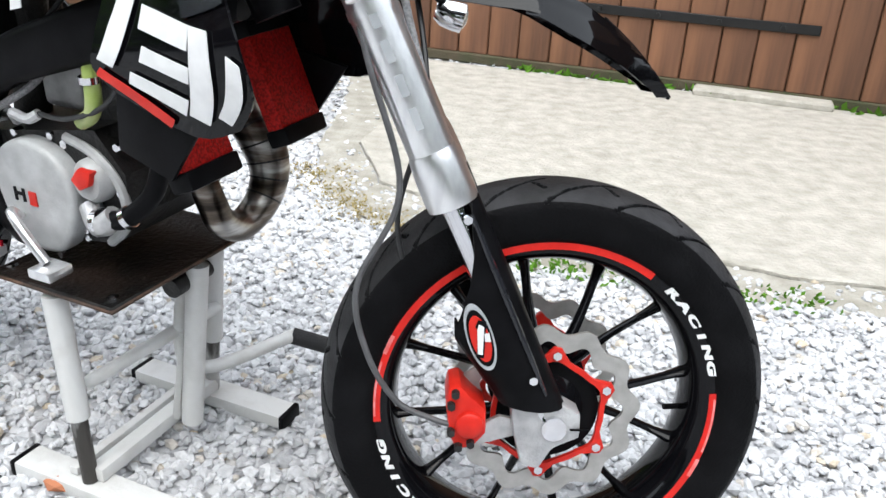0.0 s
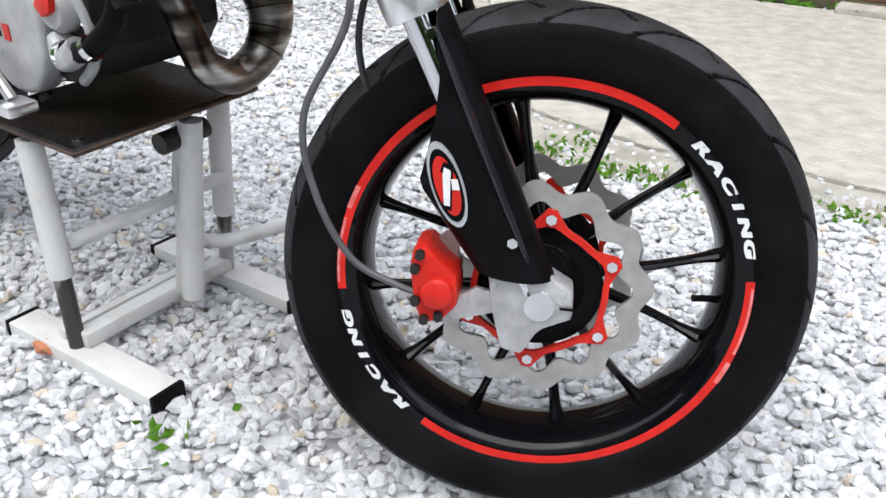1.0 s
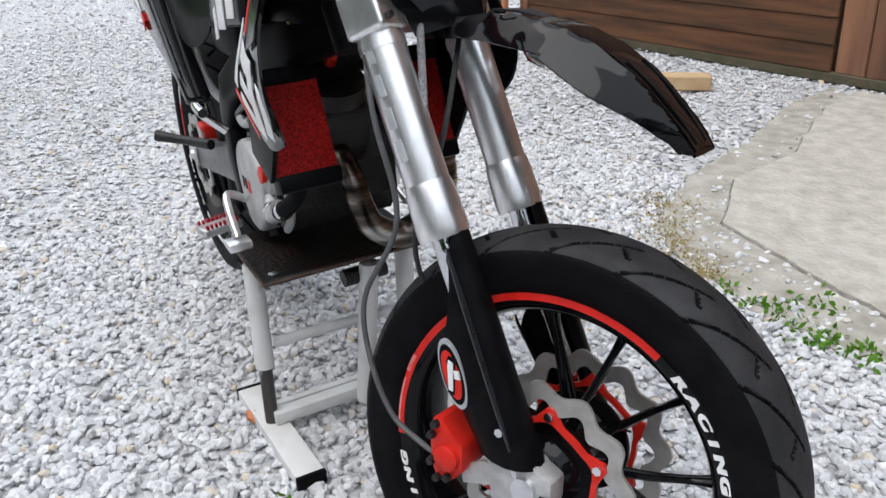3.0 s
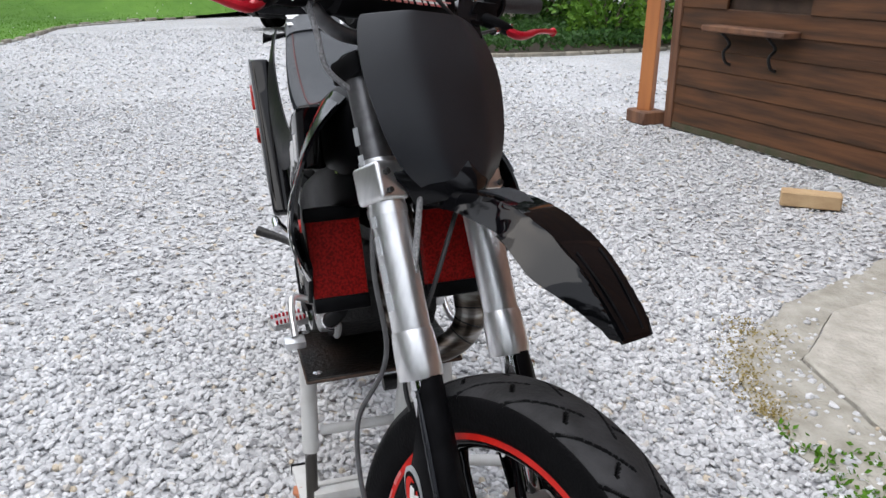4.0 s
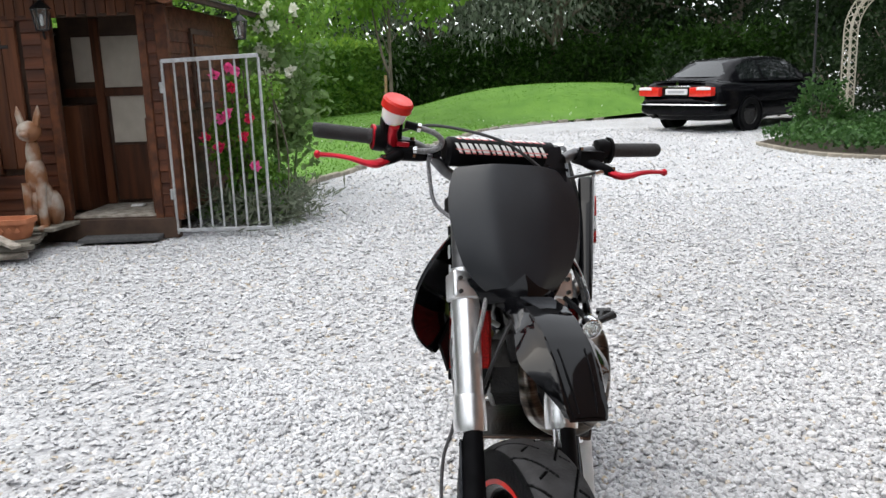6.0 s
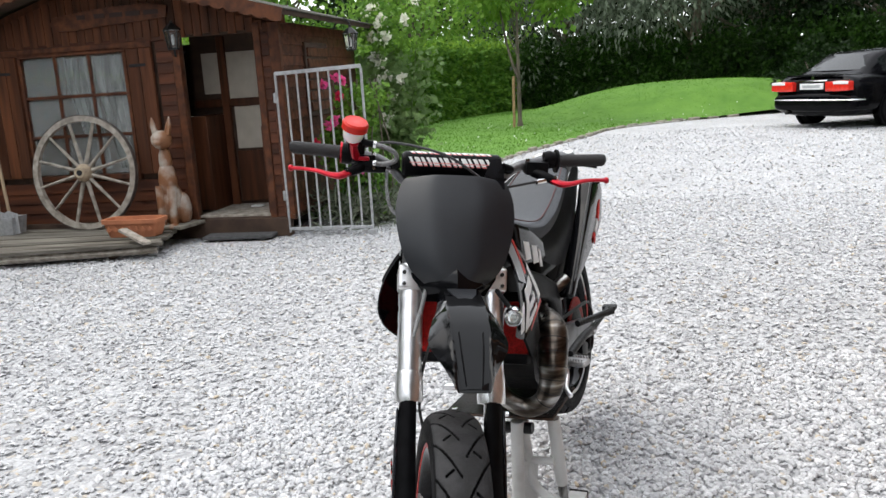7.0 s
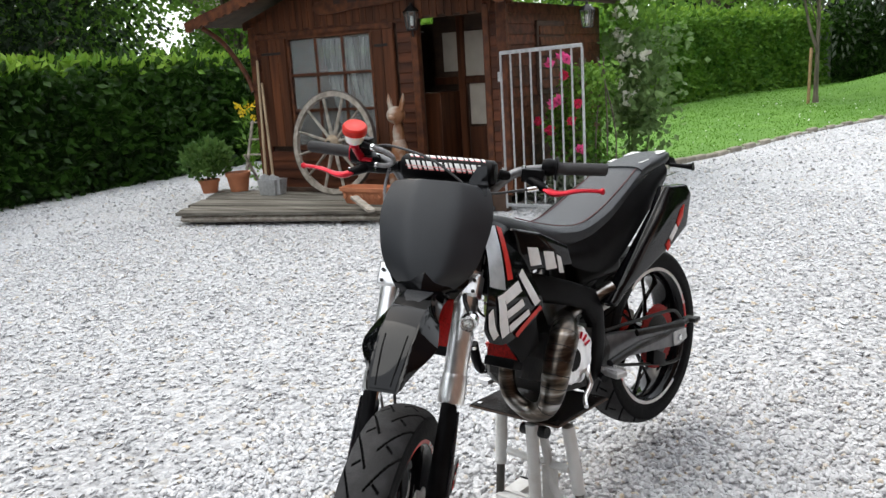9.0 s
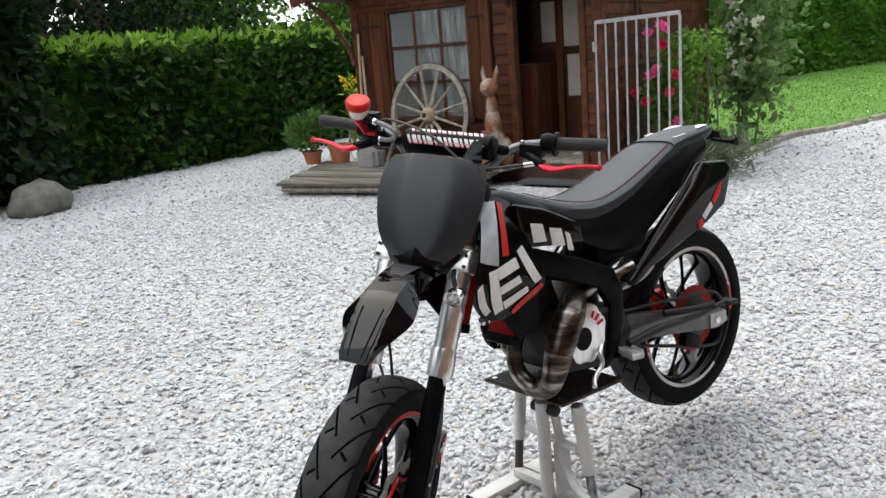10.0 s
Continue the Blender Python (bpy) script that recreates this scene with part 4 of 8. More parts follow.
# tank and seat
def body_rows(line, half_k=0.5, n=20, pw=0.62, o=-0.01):
    """Rounded cross-sections along x: (x, top, bottom, half width)."""
    rows = []
    for x, zt, zb, hw in line:
        zc, hh = (zt + zb) / 2, (zt - zb) / 2
        rows.append([Vector((x, o + hw * math.copysign(abs(math.cos(t)) ** pw, math.cos(t)), zc + hh * math.copysign(abs(math.sin(t)) ** pw, math.sin(t)))) for t in [2 * math.pi * k / n for k in range(n)]])
    cols = list(zip(*rows))
    cols = [smooth_path(c, 5) for c in cols]
    return list(zip(*cols))


part("fuel_tank", ring_path(body_rows([(-0.30, 0.95, 0.87, 0.05), (-0.34, 0.985, 0.84, 0.08), (-0.42, 0.992, 0.80, 0.105), (-0.50, 0.975, 0.80, 0.112), (-0.58, 0.94, 0.82, 0.105), (-0.62, 0.92, 0.83, 0.095)]), m=BF), M_BLACK, bike, "black plastic fuel tank")
part("tank_cap", lathe([(0.0, 0.0), (0.028, 0.0), (0.03, 0.012), (0.022, 0.02), (0.0, 0.022)], 24, BF @ Matrix.Translation((-0.43, -0.01, 0.99)) @ Matrix.Rotation(radians(90), 4, "X")), M_BLACK, bike)
seat = part("seat", ring_path(body_rows([(-0.475, 0.985, 0.94, 0.035), (-0.52, 0.972, 0.9, 0.06), (-0.60, 0.945, 0.855, 0.085), (-0.70, 0.915, 0.84, 0.105), (-0.80, 0.908, 0.835, 0.115), (-0.92, 0.935, 0.87, 0.118), (-1.04, 0.98, 0.915, 0.11), (-1.14, 1.02, 0.955, 0.098), (-1.2, 1.035, 0.98, 0.09)]), m=BF), M_SEAT, bike, "long black vinyl motocross seat")
for s in (-1, 1):
    part("seat_seam", tube([(-0.55, s * 0.045 - 0.01, 0.9625), (-0.66, s * 0.075 - 0.01, 0.926), (-0.78, s * 0.09 - 0.01, 0.9055), (-0.9, s * 0.09 - 0.01, 0.925), (-1.04, s * 0.086 - 0.01, 0.976), (-1.17, s * 0.075 - 0.01, 1.027)], 0.0018, 6, 6, BF), M_STITCH, seat, "red-brown seam stitching")
part("tail", ring_path(body_rows([(-1.18, 1.036, 0.98, 0.092), (-1.26, 1.052, 0.99, 0.085), (-1.36, 1.062, 1.005, 0.075), (-1.42, 1.062, 1.02, 0.062), (-1.45, 1.055, 1.03, 0.045)]), m=BF), M_PLATE, bike, "grey-black tail cowl with white graphics")
for x0, w, y0 in ((-1.22, 0.05, 0.05), (-1.29, 0.045, 0.035), (-1.35, 0.05, 0.045), (-1.24, 0.04, -0.06), (-1.33, 0.06, -0.05)):
    rows = [[(x0 - w * i / 3, y0 - 0.01 + q * 0.018, 1.034 + (-(x0 - w * i / 3) - 1.2) * 0.125 + 0.006) for q in (-1, 0, 1)] for i in range(4)]
    part("tail_graphic", shell(rows, 0.001, BF), M_WHITE, bike, "white piece of a tail graphic")
part("tail_light", prism([(-1.44, 1.045), (-1.5, 1.03), (-1.52, 1.0), (-1.47, 1.005)], -0.05, 0.03, 0.006, BF), M_BLACK, bike, "dark tail light")
for s in (-1, 1):
    part("rear_indicator", tube([(-1.44, s * 0.05 - 0.01, 1.01), (-1.46, s * 0.11 - 0.01, 1.0), (-1.465, s * 0.13 - 0.01, 1.0)], [0.006, 0.009, 0.016], 10, 2, BF), M_BLACK, bike)

# engine
eng = part("crankcase", ring_path([[Vector((x, y, z)) for x, z in [(-0.53, 0.44), (-0.49, 0.49), (-0.49, 0.56), (-0.54, 0.62), (-0.66, 0.60), (-0.80, 0.58), (-0.84, 0.50), (-0.82, 0.43), (-0.70, 0.415)]] for y in (-0.12, -0.1, 0.07, 0.09)], m=BF), M_DARK, bike, "dark grimy engine crankcase")
cover = [(0.085 * math.cos(t) * (1 + 0.06 * math.sin(3 * t)), 0.098 * math.sin(t) * (1 + 0.05 * math.cos(2 * t))) for t in [2 * math.pi * k / 36 for k in range(36)]]
part("clutch_cover", prism(cover, -0.15, -0.11, 0.012, BF @ Matrix.Translation((-0.66, 0, 0.5)), 3), M_CASE, eng, "worn grey clutch cover")
for x0, z0, x1, z1, mt in ((-0.7, 0.49, -0.695, 0.512, M_BLACK), (-0.682, 0.49, -0.677, 0.512, M_BLACK), (-0.695, 0.5, -0.682, 0.505, M_BLACK), (-0.668, 0.487, -0.652, 0.51, M_REDP)):
    part("cover_mark", box(x0, x1, -0.1518, -0.15, z0, z1, m=BF), mt, eng, "dark and red piece of a maker's mark", 0)
for k in range(7):
    a = 2 * math.pi * k / 7 + 0.3
    part("cover_bolt", bolt((-0.66 + 0.092 * math.cos(a), -0.12, 0.5 + 0.106 * math.sin(a)), (0, -1, 0), 0.007, 0.016, BF), M_CHROME, eng)
part("pump_cover", lathe([(0.0, -0.03), (0.026, -0.03), (0.034, -0.02), (0.036, 0.02), (0.0, 0.02)], 24, BF @ Matrix.Translation((-0.545, -0.115, 0.545))), M_CASE, eng)
part("red_plug", prism([(-0.565, 0.55), (-0.548, 0.57), (-0.522, 0.568), (-0.53, 0.545), (-0.55, 0.535)], -0.155, -0.14, 0.003, BF), M_REDP, eng, "red metal plug")
part("water_fitting", tube([(-0.56, -0.13, 0.50), (-0.53, -0.145, 0.48), (-0.5, -0.14, 0.5)], 0.018, 12, 4, BF), M_CAST, eng)
part("water_hose", tube([(-0.53, -0.14, 0.49), (-0.48, -0.14, 0.50), (-0.44, -0.12, 0.54), (-0.42, -0.11, 0.6)], 0.015, 12, 5, BF), M_BLACK, eng, "black rubber coolant hose")
part("breather_hose", tube([(-0.56, -0.12, 0.63), (-0.52, -0.13, 0.66), (-0.52, -0.12, 0.75), (-0.5, -0.1, 0.82)], 0.012, 12, 5, BF), M_GREEN, eng, "green rubber hose")
part("breather_hose", tube([(-0.40, -0.1, 0.79), (-0.36, -0.11, 0.84), (-0.37, -0.09, 0.9)], 0.01, 12, 5, BF), M_GREEN, eng, "green rubber hose")
for c, r, ax in (((-0.53, -0.142, 0.485), 0.0215, (1, 0, 0.2)), ((-0.475, -0.139, 0.503), 0.0175, (0.8, 0.2, 0.5)), ((-0.42, -0.112, 0.59), 0.0175, (0.1, 0, 1)), ((-0.52, -0.13, 0.7), 0.0145, (0, 0, 1))):
    q = Vector(ax).to_track_quat("Y", "Z").to_matrix().to_4x4()
    part("hose_clamp", lathe([(r - 0.003, -0.005), (r, -0.005), (r, 0.005), (r - 0.003, 0.005)], 20, BF @ Matrix.Translation(c) @ q, closed=True), M_CHROME, eng, "bright hose clamp")
for p, r in (((-0.5, -0.115, 0.6), 0.007), ((-0.6, -0.122, 0.59), 0.008), ((-0.545, -0.125, 0.49), 0.006), ((-0.58, -0.125, 0.455), 0.007), ((-0.78, -0.122, 0.56), 0.008), ((-0.5, -0.122, 0.53), 0.006)):
    part("case_bolt", bolt(p, (0, -1, 0), r, 0.012, BF), M_CHROME, eng)
part("case_rib", tube([(-0.6, -0.12, 0.6), (-0.54, -0.125, 0.585), (-0.5, -0.122, 0.54), (-0.5, -0.12, 0.48), (-0.54, -0.12, 0.44)], 0.008, 8, 4, BF), M_CASE, eng, "grey case flange")
part("clutch_cable", tube([(-0.63, -0.135, 0.635), (-0.56, -0.14, 0.64), (-0.48, -0.13, 0.68), (-0.42, -0.1, 0.8)], 0.004, 8, 6, BF), M_CABLE, eng)
part("oil_line", tube([(-0.78, -0.12, 0.6), (-0.72, -0.135, 0.63), (-0.64, -0.12, 0.68), (-0.6, -0.08, 0.75)], 0.006, 8, 6, BF), M_BRAID, eng, "braided oil line")
# cylinder and head
cm2 = BF @ Matrix.Translation((-0.545, -0.01, 0.6)) @ Matrix.Rotation(radians(22), 4, "Y")
part("cylinder", box(-0.055, 0.055, -0.055, 0.055, -0.02, 0.09, 0.012, 3, cm2), M_DARK, eng)
part("cylinder_head", lathe([(0.0, -0.02), (0.06, -0.02), (0.06, 0.012), (0.045, 0.025), (0.0, 0.03)], 32, cm2 @ Matrix.Translation((0, 0, 0.11)) @ Matrix.Rotation(radians(90), 4, "X")), M_DARK, eng)
part("spark_plug_cap", tube([(-0.50, -0.01, 0.74), (-0.48, -0.01, 0.78), (-0.5, -0.02, 0.82)], 0.011, 10, 4, BF), M_REDP, eng)
part("carburettor", box(-0.73, -0.64, -0.045, 0.025, 0.61, 0.70, 0.015, 3, BF), M_CAST, eng)
part("air_boot", tube([(-0.73, -0.01, 0.66), (-0.80, -0.01, 0.68), (-0.88, -0.01, 0.72)], [0.026, 0.03, 0.04], 14, 4, BF), M_BLACK, eng)
part("clutch_arm", tube([(-0.70, -0.12, 0.61), (-0.68, -0.14, 0.63), (-0.65, -0.14, 0.625), (-0.63, -0.135, 0.635)], 0.008, 8, 4, BF), M_CAST, eng)
part("carb_cable", tube([(-0.68, -0.02, 0.70), (-0.66, -0.08, 0.74), (-0.58, -0.1, 0.80), (-0.44, -0.08, 0.92)], 0.004, 8, 6, BF), M_CABLE, eng)
for ob in [eng] + list(eng.children):
    ob.data.transform(BF @ Matrix.Translation((-0.055, 0.015, -0.005)) @ BF.inverted())
# shock and inner tail
part("shock_absorber", tube([(-0.86, -0.01, 0.47), (-0.80, -0.01, 0.78)], 0.03, 16, m=BF), M_DARK, bike)
part("air_box", box(-1.06, -0.80, -0.085, 0.065, 0.70, 0.86, 0.03, 3, BF), M_BLACK, bike)
# ignition cover on the left
cov = []
for k in range(48):
    t = 2 * math.pi * k / 48
    r = 0.084 + (0.006 if (k // 3) % 2 else 0)
    cov.append((r * 0.95 * math.cos(t), r * math.sin(t)))
part("ignition_cover", prism(cov, 0.085, 0.13, 0.006, BF @ Matrix.Translation((-0.66, 0.01, 0.54))), M_ALU, eng, "bright alloy ignition cover")
part("cover_hole", lathe([(0.0, 0.0), (0.032, 0.0), (0.034, 0.008), (0.0, 0.009)], 28, BF @ Matrix.Translation((-0.645, 0.134, 0.53))), M_BLACK, eng)
for k in range(3):
    a = 0.4 + 0.35 * k
    part("cover_slot", tube([(-0.66 - 0.05 * math.cos(a), 0.141, 0.54 + 0.05 * math.sin(a)), (-0.66 - 0.074 * math.cos(a), 0.141, 0.54 + 0.07 * math.sin(a))], 0.004, 6, m=BF), M_RED, eng)
part("sprocket_cover", prism([(-0.70, 0.47), (-0.72, 0.58), (-0.80, 0.57), (-0.84, 0.5), (-0.80, 0.45)], 0.08, 0.105, 0.006, BF), M_DARK, eng)
# exhaust
ex = [(-0.62, -0.005, 0.585), (-0.57, -0.004, 0.582), (-0.528, 0.0, 0.56), (-0.503, 0.004, 0.525), (-0.492, 0.01, 0.482), (-0.493, 0.03, 0.44), (-0.5, 0.084, 0.41), (-0.497, 0.137, 0.43), (-0.495, 0.165, 0.475), (-0.508, 0.172, 0.525), (-0.535, 0.17, 0.575), (-0.575, 0.16, 0.618), (-0.63, 0.125, 0.635), (-0.7, 0.08, 0.64), (-0.8, 0.085, 0.66), (-0.9, 0.12, 0.69)]
er = [0.02, 0.021, 0.022, 0.023, 0.024, 0.025, 0.027, 0.03, 0.034, 0.039, 0.042, 0.042, 0.037, 0.026, 0.02, 0.02]
pipe = part("exhaust_pipe", tube(ex, er, 24, 8, BF), M_PIPE, bike, "raw steel expansion pipe with heat tint and painted reflection bands")
sm, sr = smooth_path(ex, 8), [r.x for r in smooth_path([(r, 0, 0) for r in er], 8)]
# Thin dark rings: weld seams that also paint the dark bands between reflections.
for i in range(58, 96, 5):
    d = (sm[i + 1] - sm[i - 1]).normalized() * 0.0016
    part("weld_seam", tube([sm[i] - d, sm[i] + d], sr[i] + 0.0005, 24, m=BF), M_DARK, pipe)
# pedals
part("brake_pedal", tube([(-0.75, -0.14, 0.46), (-0.71, -0.18, 0.49), (-0.68, -0.19, 0.47), (-0.64, -0.19, 0.425)], 0.008, 10, 5, BF), M_ALU, bike, "bright brake pedal")
part("pedal_pad", box(-0.655, -0.61, -0.215, -0.17, 0.408, 0.424, 0.004, 2, BF), M_ALU, bike)
part("kick_starter", tube([(-0.76, -0.15, 0.60), (-0.765, -0.19, 0.64), (-0.755, -0.2, 0.66), (-0.70, -0.2, 0.655)], 0.009, 10, 4, BF), M_CHROME, bike, "chrome kick-starter lever")
part("gear_lever", tube([(-0.74, 0.125, 0.50), (-0.70, 0.15, 0.475), (-0.695, 0.16, 0.445), (-0.655, 0.165, 0.415), (-0.63, 0.185, 0.4)], 0.007, 10, 5, BF), M_ALU, bike, "bright gear lever")
part("side_stand", tube([(-0.85, 0.13, 0.455), (-0.99, 0.145, 0.475), (-1.15, 0.15, 0.47), (-1.31, 0.16, 0.485)], [0.014, 0.013, 0.01, 0.009], 12, 4, BF), M_DARK, bike, "folded dark side stand")
part("side_stand_foot", box(-1.34, -1.3, 0.14, 0.19, 0.477, 0.493, 0.004, 2, BF), M_DARK, bike)
# chain
ch = [(-0.80, 0.07, 0.545), (-1.05, 0.07, 0.525), (-1.33, 0.07, 0.5), (-1.40, 0.07, 0.475), (-1.435, 0.07, 0.42), (-1.42, 0.07, 0.35), (-1.36, 0.07, 0.305), (-1.1, 0.07, 0.37), (-0.80, 0.07, 0.455)]
part("chain", tube(ch, 0.006, 6, 8, BF), M_DARK, bike, "dark drive chain")
part("chain_guide", prism([(-1.20, 0.40), (-1.28, 0.36), (-1.27, 0.315), (-1.19, 0.345)], 0.055, 0.085, 0.004, BF), M_BLACK, bike)

# ---- paddock stand ----
stand = empty("paddock_stand", "white steel motorcycle stand with a black top board, scuffed", "stand")
PL = BF @ Matrix.Translation((-0.66, -0.015, -0.012)) @ Matrix.Scale(1.08, 4, (0, 1, 0))
board = part("top_board", box(-0.13, 0.13, -0.155, 0.155, 0.372, 0.384, 0.003, 1, PL), M_OIL, stand, "black oily top board with worn brown edges")
part("board_edge", box(-0.132, 0.132, -0.157, 0.157, 0.374, 0.381, 0.002, 1, PL), M_RUSTEDGE, stand)
for x in (-0.108, 0.108):
    for y in (-0.132, 0.132):
        part("board_bolt", lathe([(0.0, 0.0), (0.009, 0.0), (0.009, 0.004), (0.0, 0.005)], 16, PL @ Matrix.Translation((x, y, 0.3835)) @ Matrix.Rotation(radians(90), 4, "X")), M_CHROME, stand)


def bar(a, b, w, h, bevel=0.003):
    """A square bar from a to b."""
    a, b = Vector(a), Vector(b)
    d = b - a
    return box(-w / 2, w / 2, -h / 2, h / 2, 0, d.length, bevel, 2, Matrix.Translation(a) @ d.to_track_quat("Z", "Y").to_matrix().to_4x4())


for x, y in ((-0.66, -0.112), (-0.635, 0.182)):
    fm = Matrix.Translation((x, y, 0)) @ Matrix.Rotation(radians(-9), 4, "Z")
    foot = part("stand_foot", box(-0.165, 0.165, -0.026, 0.026, 0.0, 0.026, 0.003, 2, fm), M_STAND, stand, "white steel foot bar")
    for e in (-0.165, 0.165):
        part("end_cap", box(e - 0.005, e + 0.005, -0.0275, 0.0275, -0.001, 0.0275, 0.003, 2, fm), M_BLACK, foot, "black rubber end cap")
xa, xb = -0.675, -0.635
part("base_bar", bar((xa, -0.11, 0.04), (xb, 0.18, 0.04), 0.028, 0.026), M_STAND, stand, "white base crossbar, chipped")
part("base_bar", bar((xa - 0.04, -0.11, 0.036), (xb - 0.04, 0.18, 0.036), 0.016, 0.016), M_STAND, stand)
for x, y, tx, ty, nm in ((-0.685, -0.11, -0.71, -0.1, "r"), (-0.635, 0.18, -0.60, 0.155, "l")):
    b0, t0 = Vector((x, y, 0.026)), Vector((tx, ty, 0.366))
    leg = part("inner_leg", tube([b0, b0.lerp(t0, 0.55)], 0.0125, 16), M_WORN, stand, "worn bare steel leg tube")
    part("outer_leg", tube([b0.lerp(t0, 0.36), t0], 0.0175, 18), M_STAND, stand, "white leg tube")
part("outer_leg", tube([(-0.60, 0.05, 0.05), (-0.575, 0.06, 0.366)], 0.0175, 18), M_STAND, stand, "white leg tube")
part("lift_plate", bar((-0.645, 0.075, 0.04), (-0.625, 0.085, 0.22), 0.045, 0.012), M_STAND, stand, "flat white lift plate")
part("cross_tube", tube([(-0.70, -0.08, 0.19), (-0.60, 0.155, 0.23)], 0.0115, 14), M_STAND, stand)
part("pivot", tube([(-0.60, 0.02, 0.335), (-0.585, 0.1, 0.34)], 0.017, 14), M_DARK, stand)
lev = [(-0.60, 0.075, 0.36), (-0.625, 0.08, 0.24), (-0.63, 0.09, 0.15), (-0.61, 0.125, 0.115), (-0.57, 0.165, 0.118), (-0.53, 0.22, 0.125), (-0.505, 0.265, 0.125)]
part("lift_lever", tube(lev, 0.0125, 14, 6), M_STAND, stand, "bent white lift lever")
part("lever_grip", tube([(-0.51, 0.26, 0.1245), (-0.44, 0.276, 0.105)], 0.0165, 14), M_GRIP, stand, "black rubber lever grip")

SM = Matrix.Translation((0.02, 0.03, 0)) @ Matrix.Diagonal((0.97, 0.97, 0.9, 1))
for ob in stand.children_recursive:
    if not ob.name.startswith("board") and not ob.name.startswith("top_board"):
        ob.data.transform(SM)

# ---- ground, gravel, slab ----
rng = np.random.default_rng(7)


def fast_mesh(name, verts, tris, material, smooth=False):
    """A mesh of triangles straight from arrays."""
    me = bpy.data.meshes.new(name)
    nv, nf = len(verts), len(tris)
    me.vertices.add(nv)
    me.vertices.foreach_set("co", np.asarray(verts, dtype=np.float32).ravel())
    me.loops.add(nf * 3)
    me.loops.foreach_set("vertex_index", np.asarray(tris, dtype=np.int32).ravel())
    me.polygons.add(nf)
    me.polygons.foreach_set("loop_start", np.arange(0, nf * 3, 3, dtype=np.int32))
    me.polygons.foreach_set("use_smooth", np.full(nf, smooth))
    me.update(calc_edges=True)
    me.materials.append(material)
    return me


def inside(poly, p):
    """Which points lie within the outline."""
    x, y = p[:, 0], p[:, 1]
    hit = np.zeros(len(p), bool)
    n = len(poly)
    for i in range(n):
        (x0, y0), (x1, y1) = poly[i], poly[(i + 1) % n]
        if y0 == y1:
            continue
        hit ^= ((y0 > y) != (y1 > y)) & (x < (x1 - x0) * (y - y0) / (y1 - y0) + x0)
    return hit


def gravel_material(name, island):
    """Pale grey crushed stone; each stone has its own tone."""
    m = bpy.data.materials.new(name)
    m.use_nodes = True
    nt = m.node_tree
    b = nt.nodes["Principled BSDF"]
    b.inputs["Roughness"].default_value = 0.85
    b.inputs["Specular IOR Level"].default_value = 0.3
    tc = nt.nodes.new("ShaderNodeTexCoord")
    ramp = nt.nodes.new("ShaderNodeValToRGB")
    e = ramp.color_ramp.elements
    e[0].position, e[0].color = 0.0, (0.4, 0.4, 0.415, 1)
    e[1].position, e[1].color = 1.0, (0.65, 0.65, 0.66, 1)
    for p, c in ((0.12, (0.48, 0.485, 0.5)), (0.5, (0.54, 0.545, 0.56)), (0.6, (0.58, 0.585, 0.6)), (0.63, (0.52, 0.44, 0.33)), (0.66, (0.58, 0.585, 0.6)), (0.85, (0.6, 0.605, 0.62))):
        k = e.new(p)
        k.color = (*c, 1)
    vor = None
    if island:
        g = nt.nodes.new("ShaderNodeNewGeometry")
        nt.links.new(g.outputs["Random Per Island"], ramp.inputs[0])
    else:
        vor = nt.nodes.new("ShaderNodeTexVoronoi")
        vor.inputs["Scale"].default_value = 42
        nt.links.new(tc.outputs["Object"], vor.inputs["Vector"])
        sep = nt.nodes.new("ShaderNodeSeparateColor")
        nt.links.new(vor.outputs["Color"], sep.inputs[0])
        nt.links.new(sep.outputs[0], ramp.inputs[0])
    n1 = nt.nodes.new("ShaderNodeTexNoise")
    n1.inputs["Scale"].default_value, n1.inputs["Detail"].default_value = 120 if island else 0.9, 6
    nt.links.new(tc.outputs["Object"], n1.inputs["Vector"])
    mr = nt.nodes.new("ShaderNodeMapRange")
    mr.inputs["From Min"].default_value, mr.inputs["From Max"].default_value = 0.3, 0.7
    # The flat bed is toned down: loose stones' self-shadow put into its colour.
    mr.inputs["To Min"].default_value, mr.inputs["To Max"].default_value = (0.85, 1.12) if island else (0.8, 0.97)
    nt.links.new(n1.outputs["Fac"], mr.inputs["Value"])
    hs = nt.nodes.new("ShaderNodeHueSaturation")
    nt.links.new(mr.outputs[0], hs.inputs["Value"])
    nt.links.new(ramp.outputs[0], hs.inputs["Color"])
    nt.links.new(hs.outputs[0], b.inputs["Base Color"])
    bp = nt.nodes.new("ShaderNodeBump")
    bp.inputs["Strength"].default_value, bp.inputs["Distance"].default_value = 0.35 if island else 1.0, 0.003 if island else 0.02
    if island:
        nt.links.new(n1.outputs["Fac"], bp.inputs["Height"])
    else:
        bp.invert = True
        nt.links.new(vor.outputs["Distance"], bp.inputs["Height"])
    nt.links.new(bp.outputs[0], b.inputs["Normal"])
    return m


M_GRAVEL = gravel_material("crushed_gravel", True)
M_GROUND = gravel_material("gravel_bed", False)
M_CONC = mat("old_concrete", (0.5, 0.475, 0.425), 0.9, col2=(0.34, 0.32, 0.275), scale=16, bump=1.0, bscale=60, detail=14, mix=(0.32, 0.72))
M_CONC2 = mat("rough_concrete", (0.44, 0.42, 0.375), 0.95, col2=(0.25, 0.235, 0.19), scale=12, bump=1.0, bscale=60, detail=10, mix=(0.3, 0.75))

bm = bmesh.new()
bmesh.ops.create_grid(bm, x_segments=2, y_segments=2, size=150, matrix=Matrix.Translation((0, 0, -0.008)))
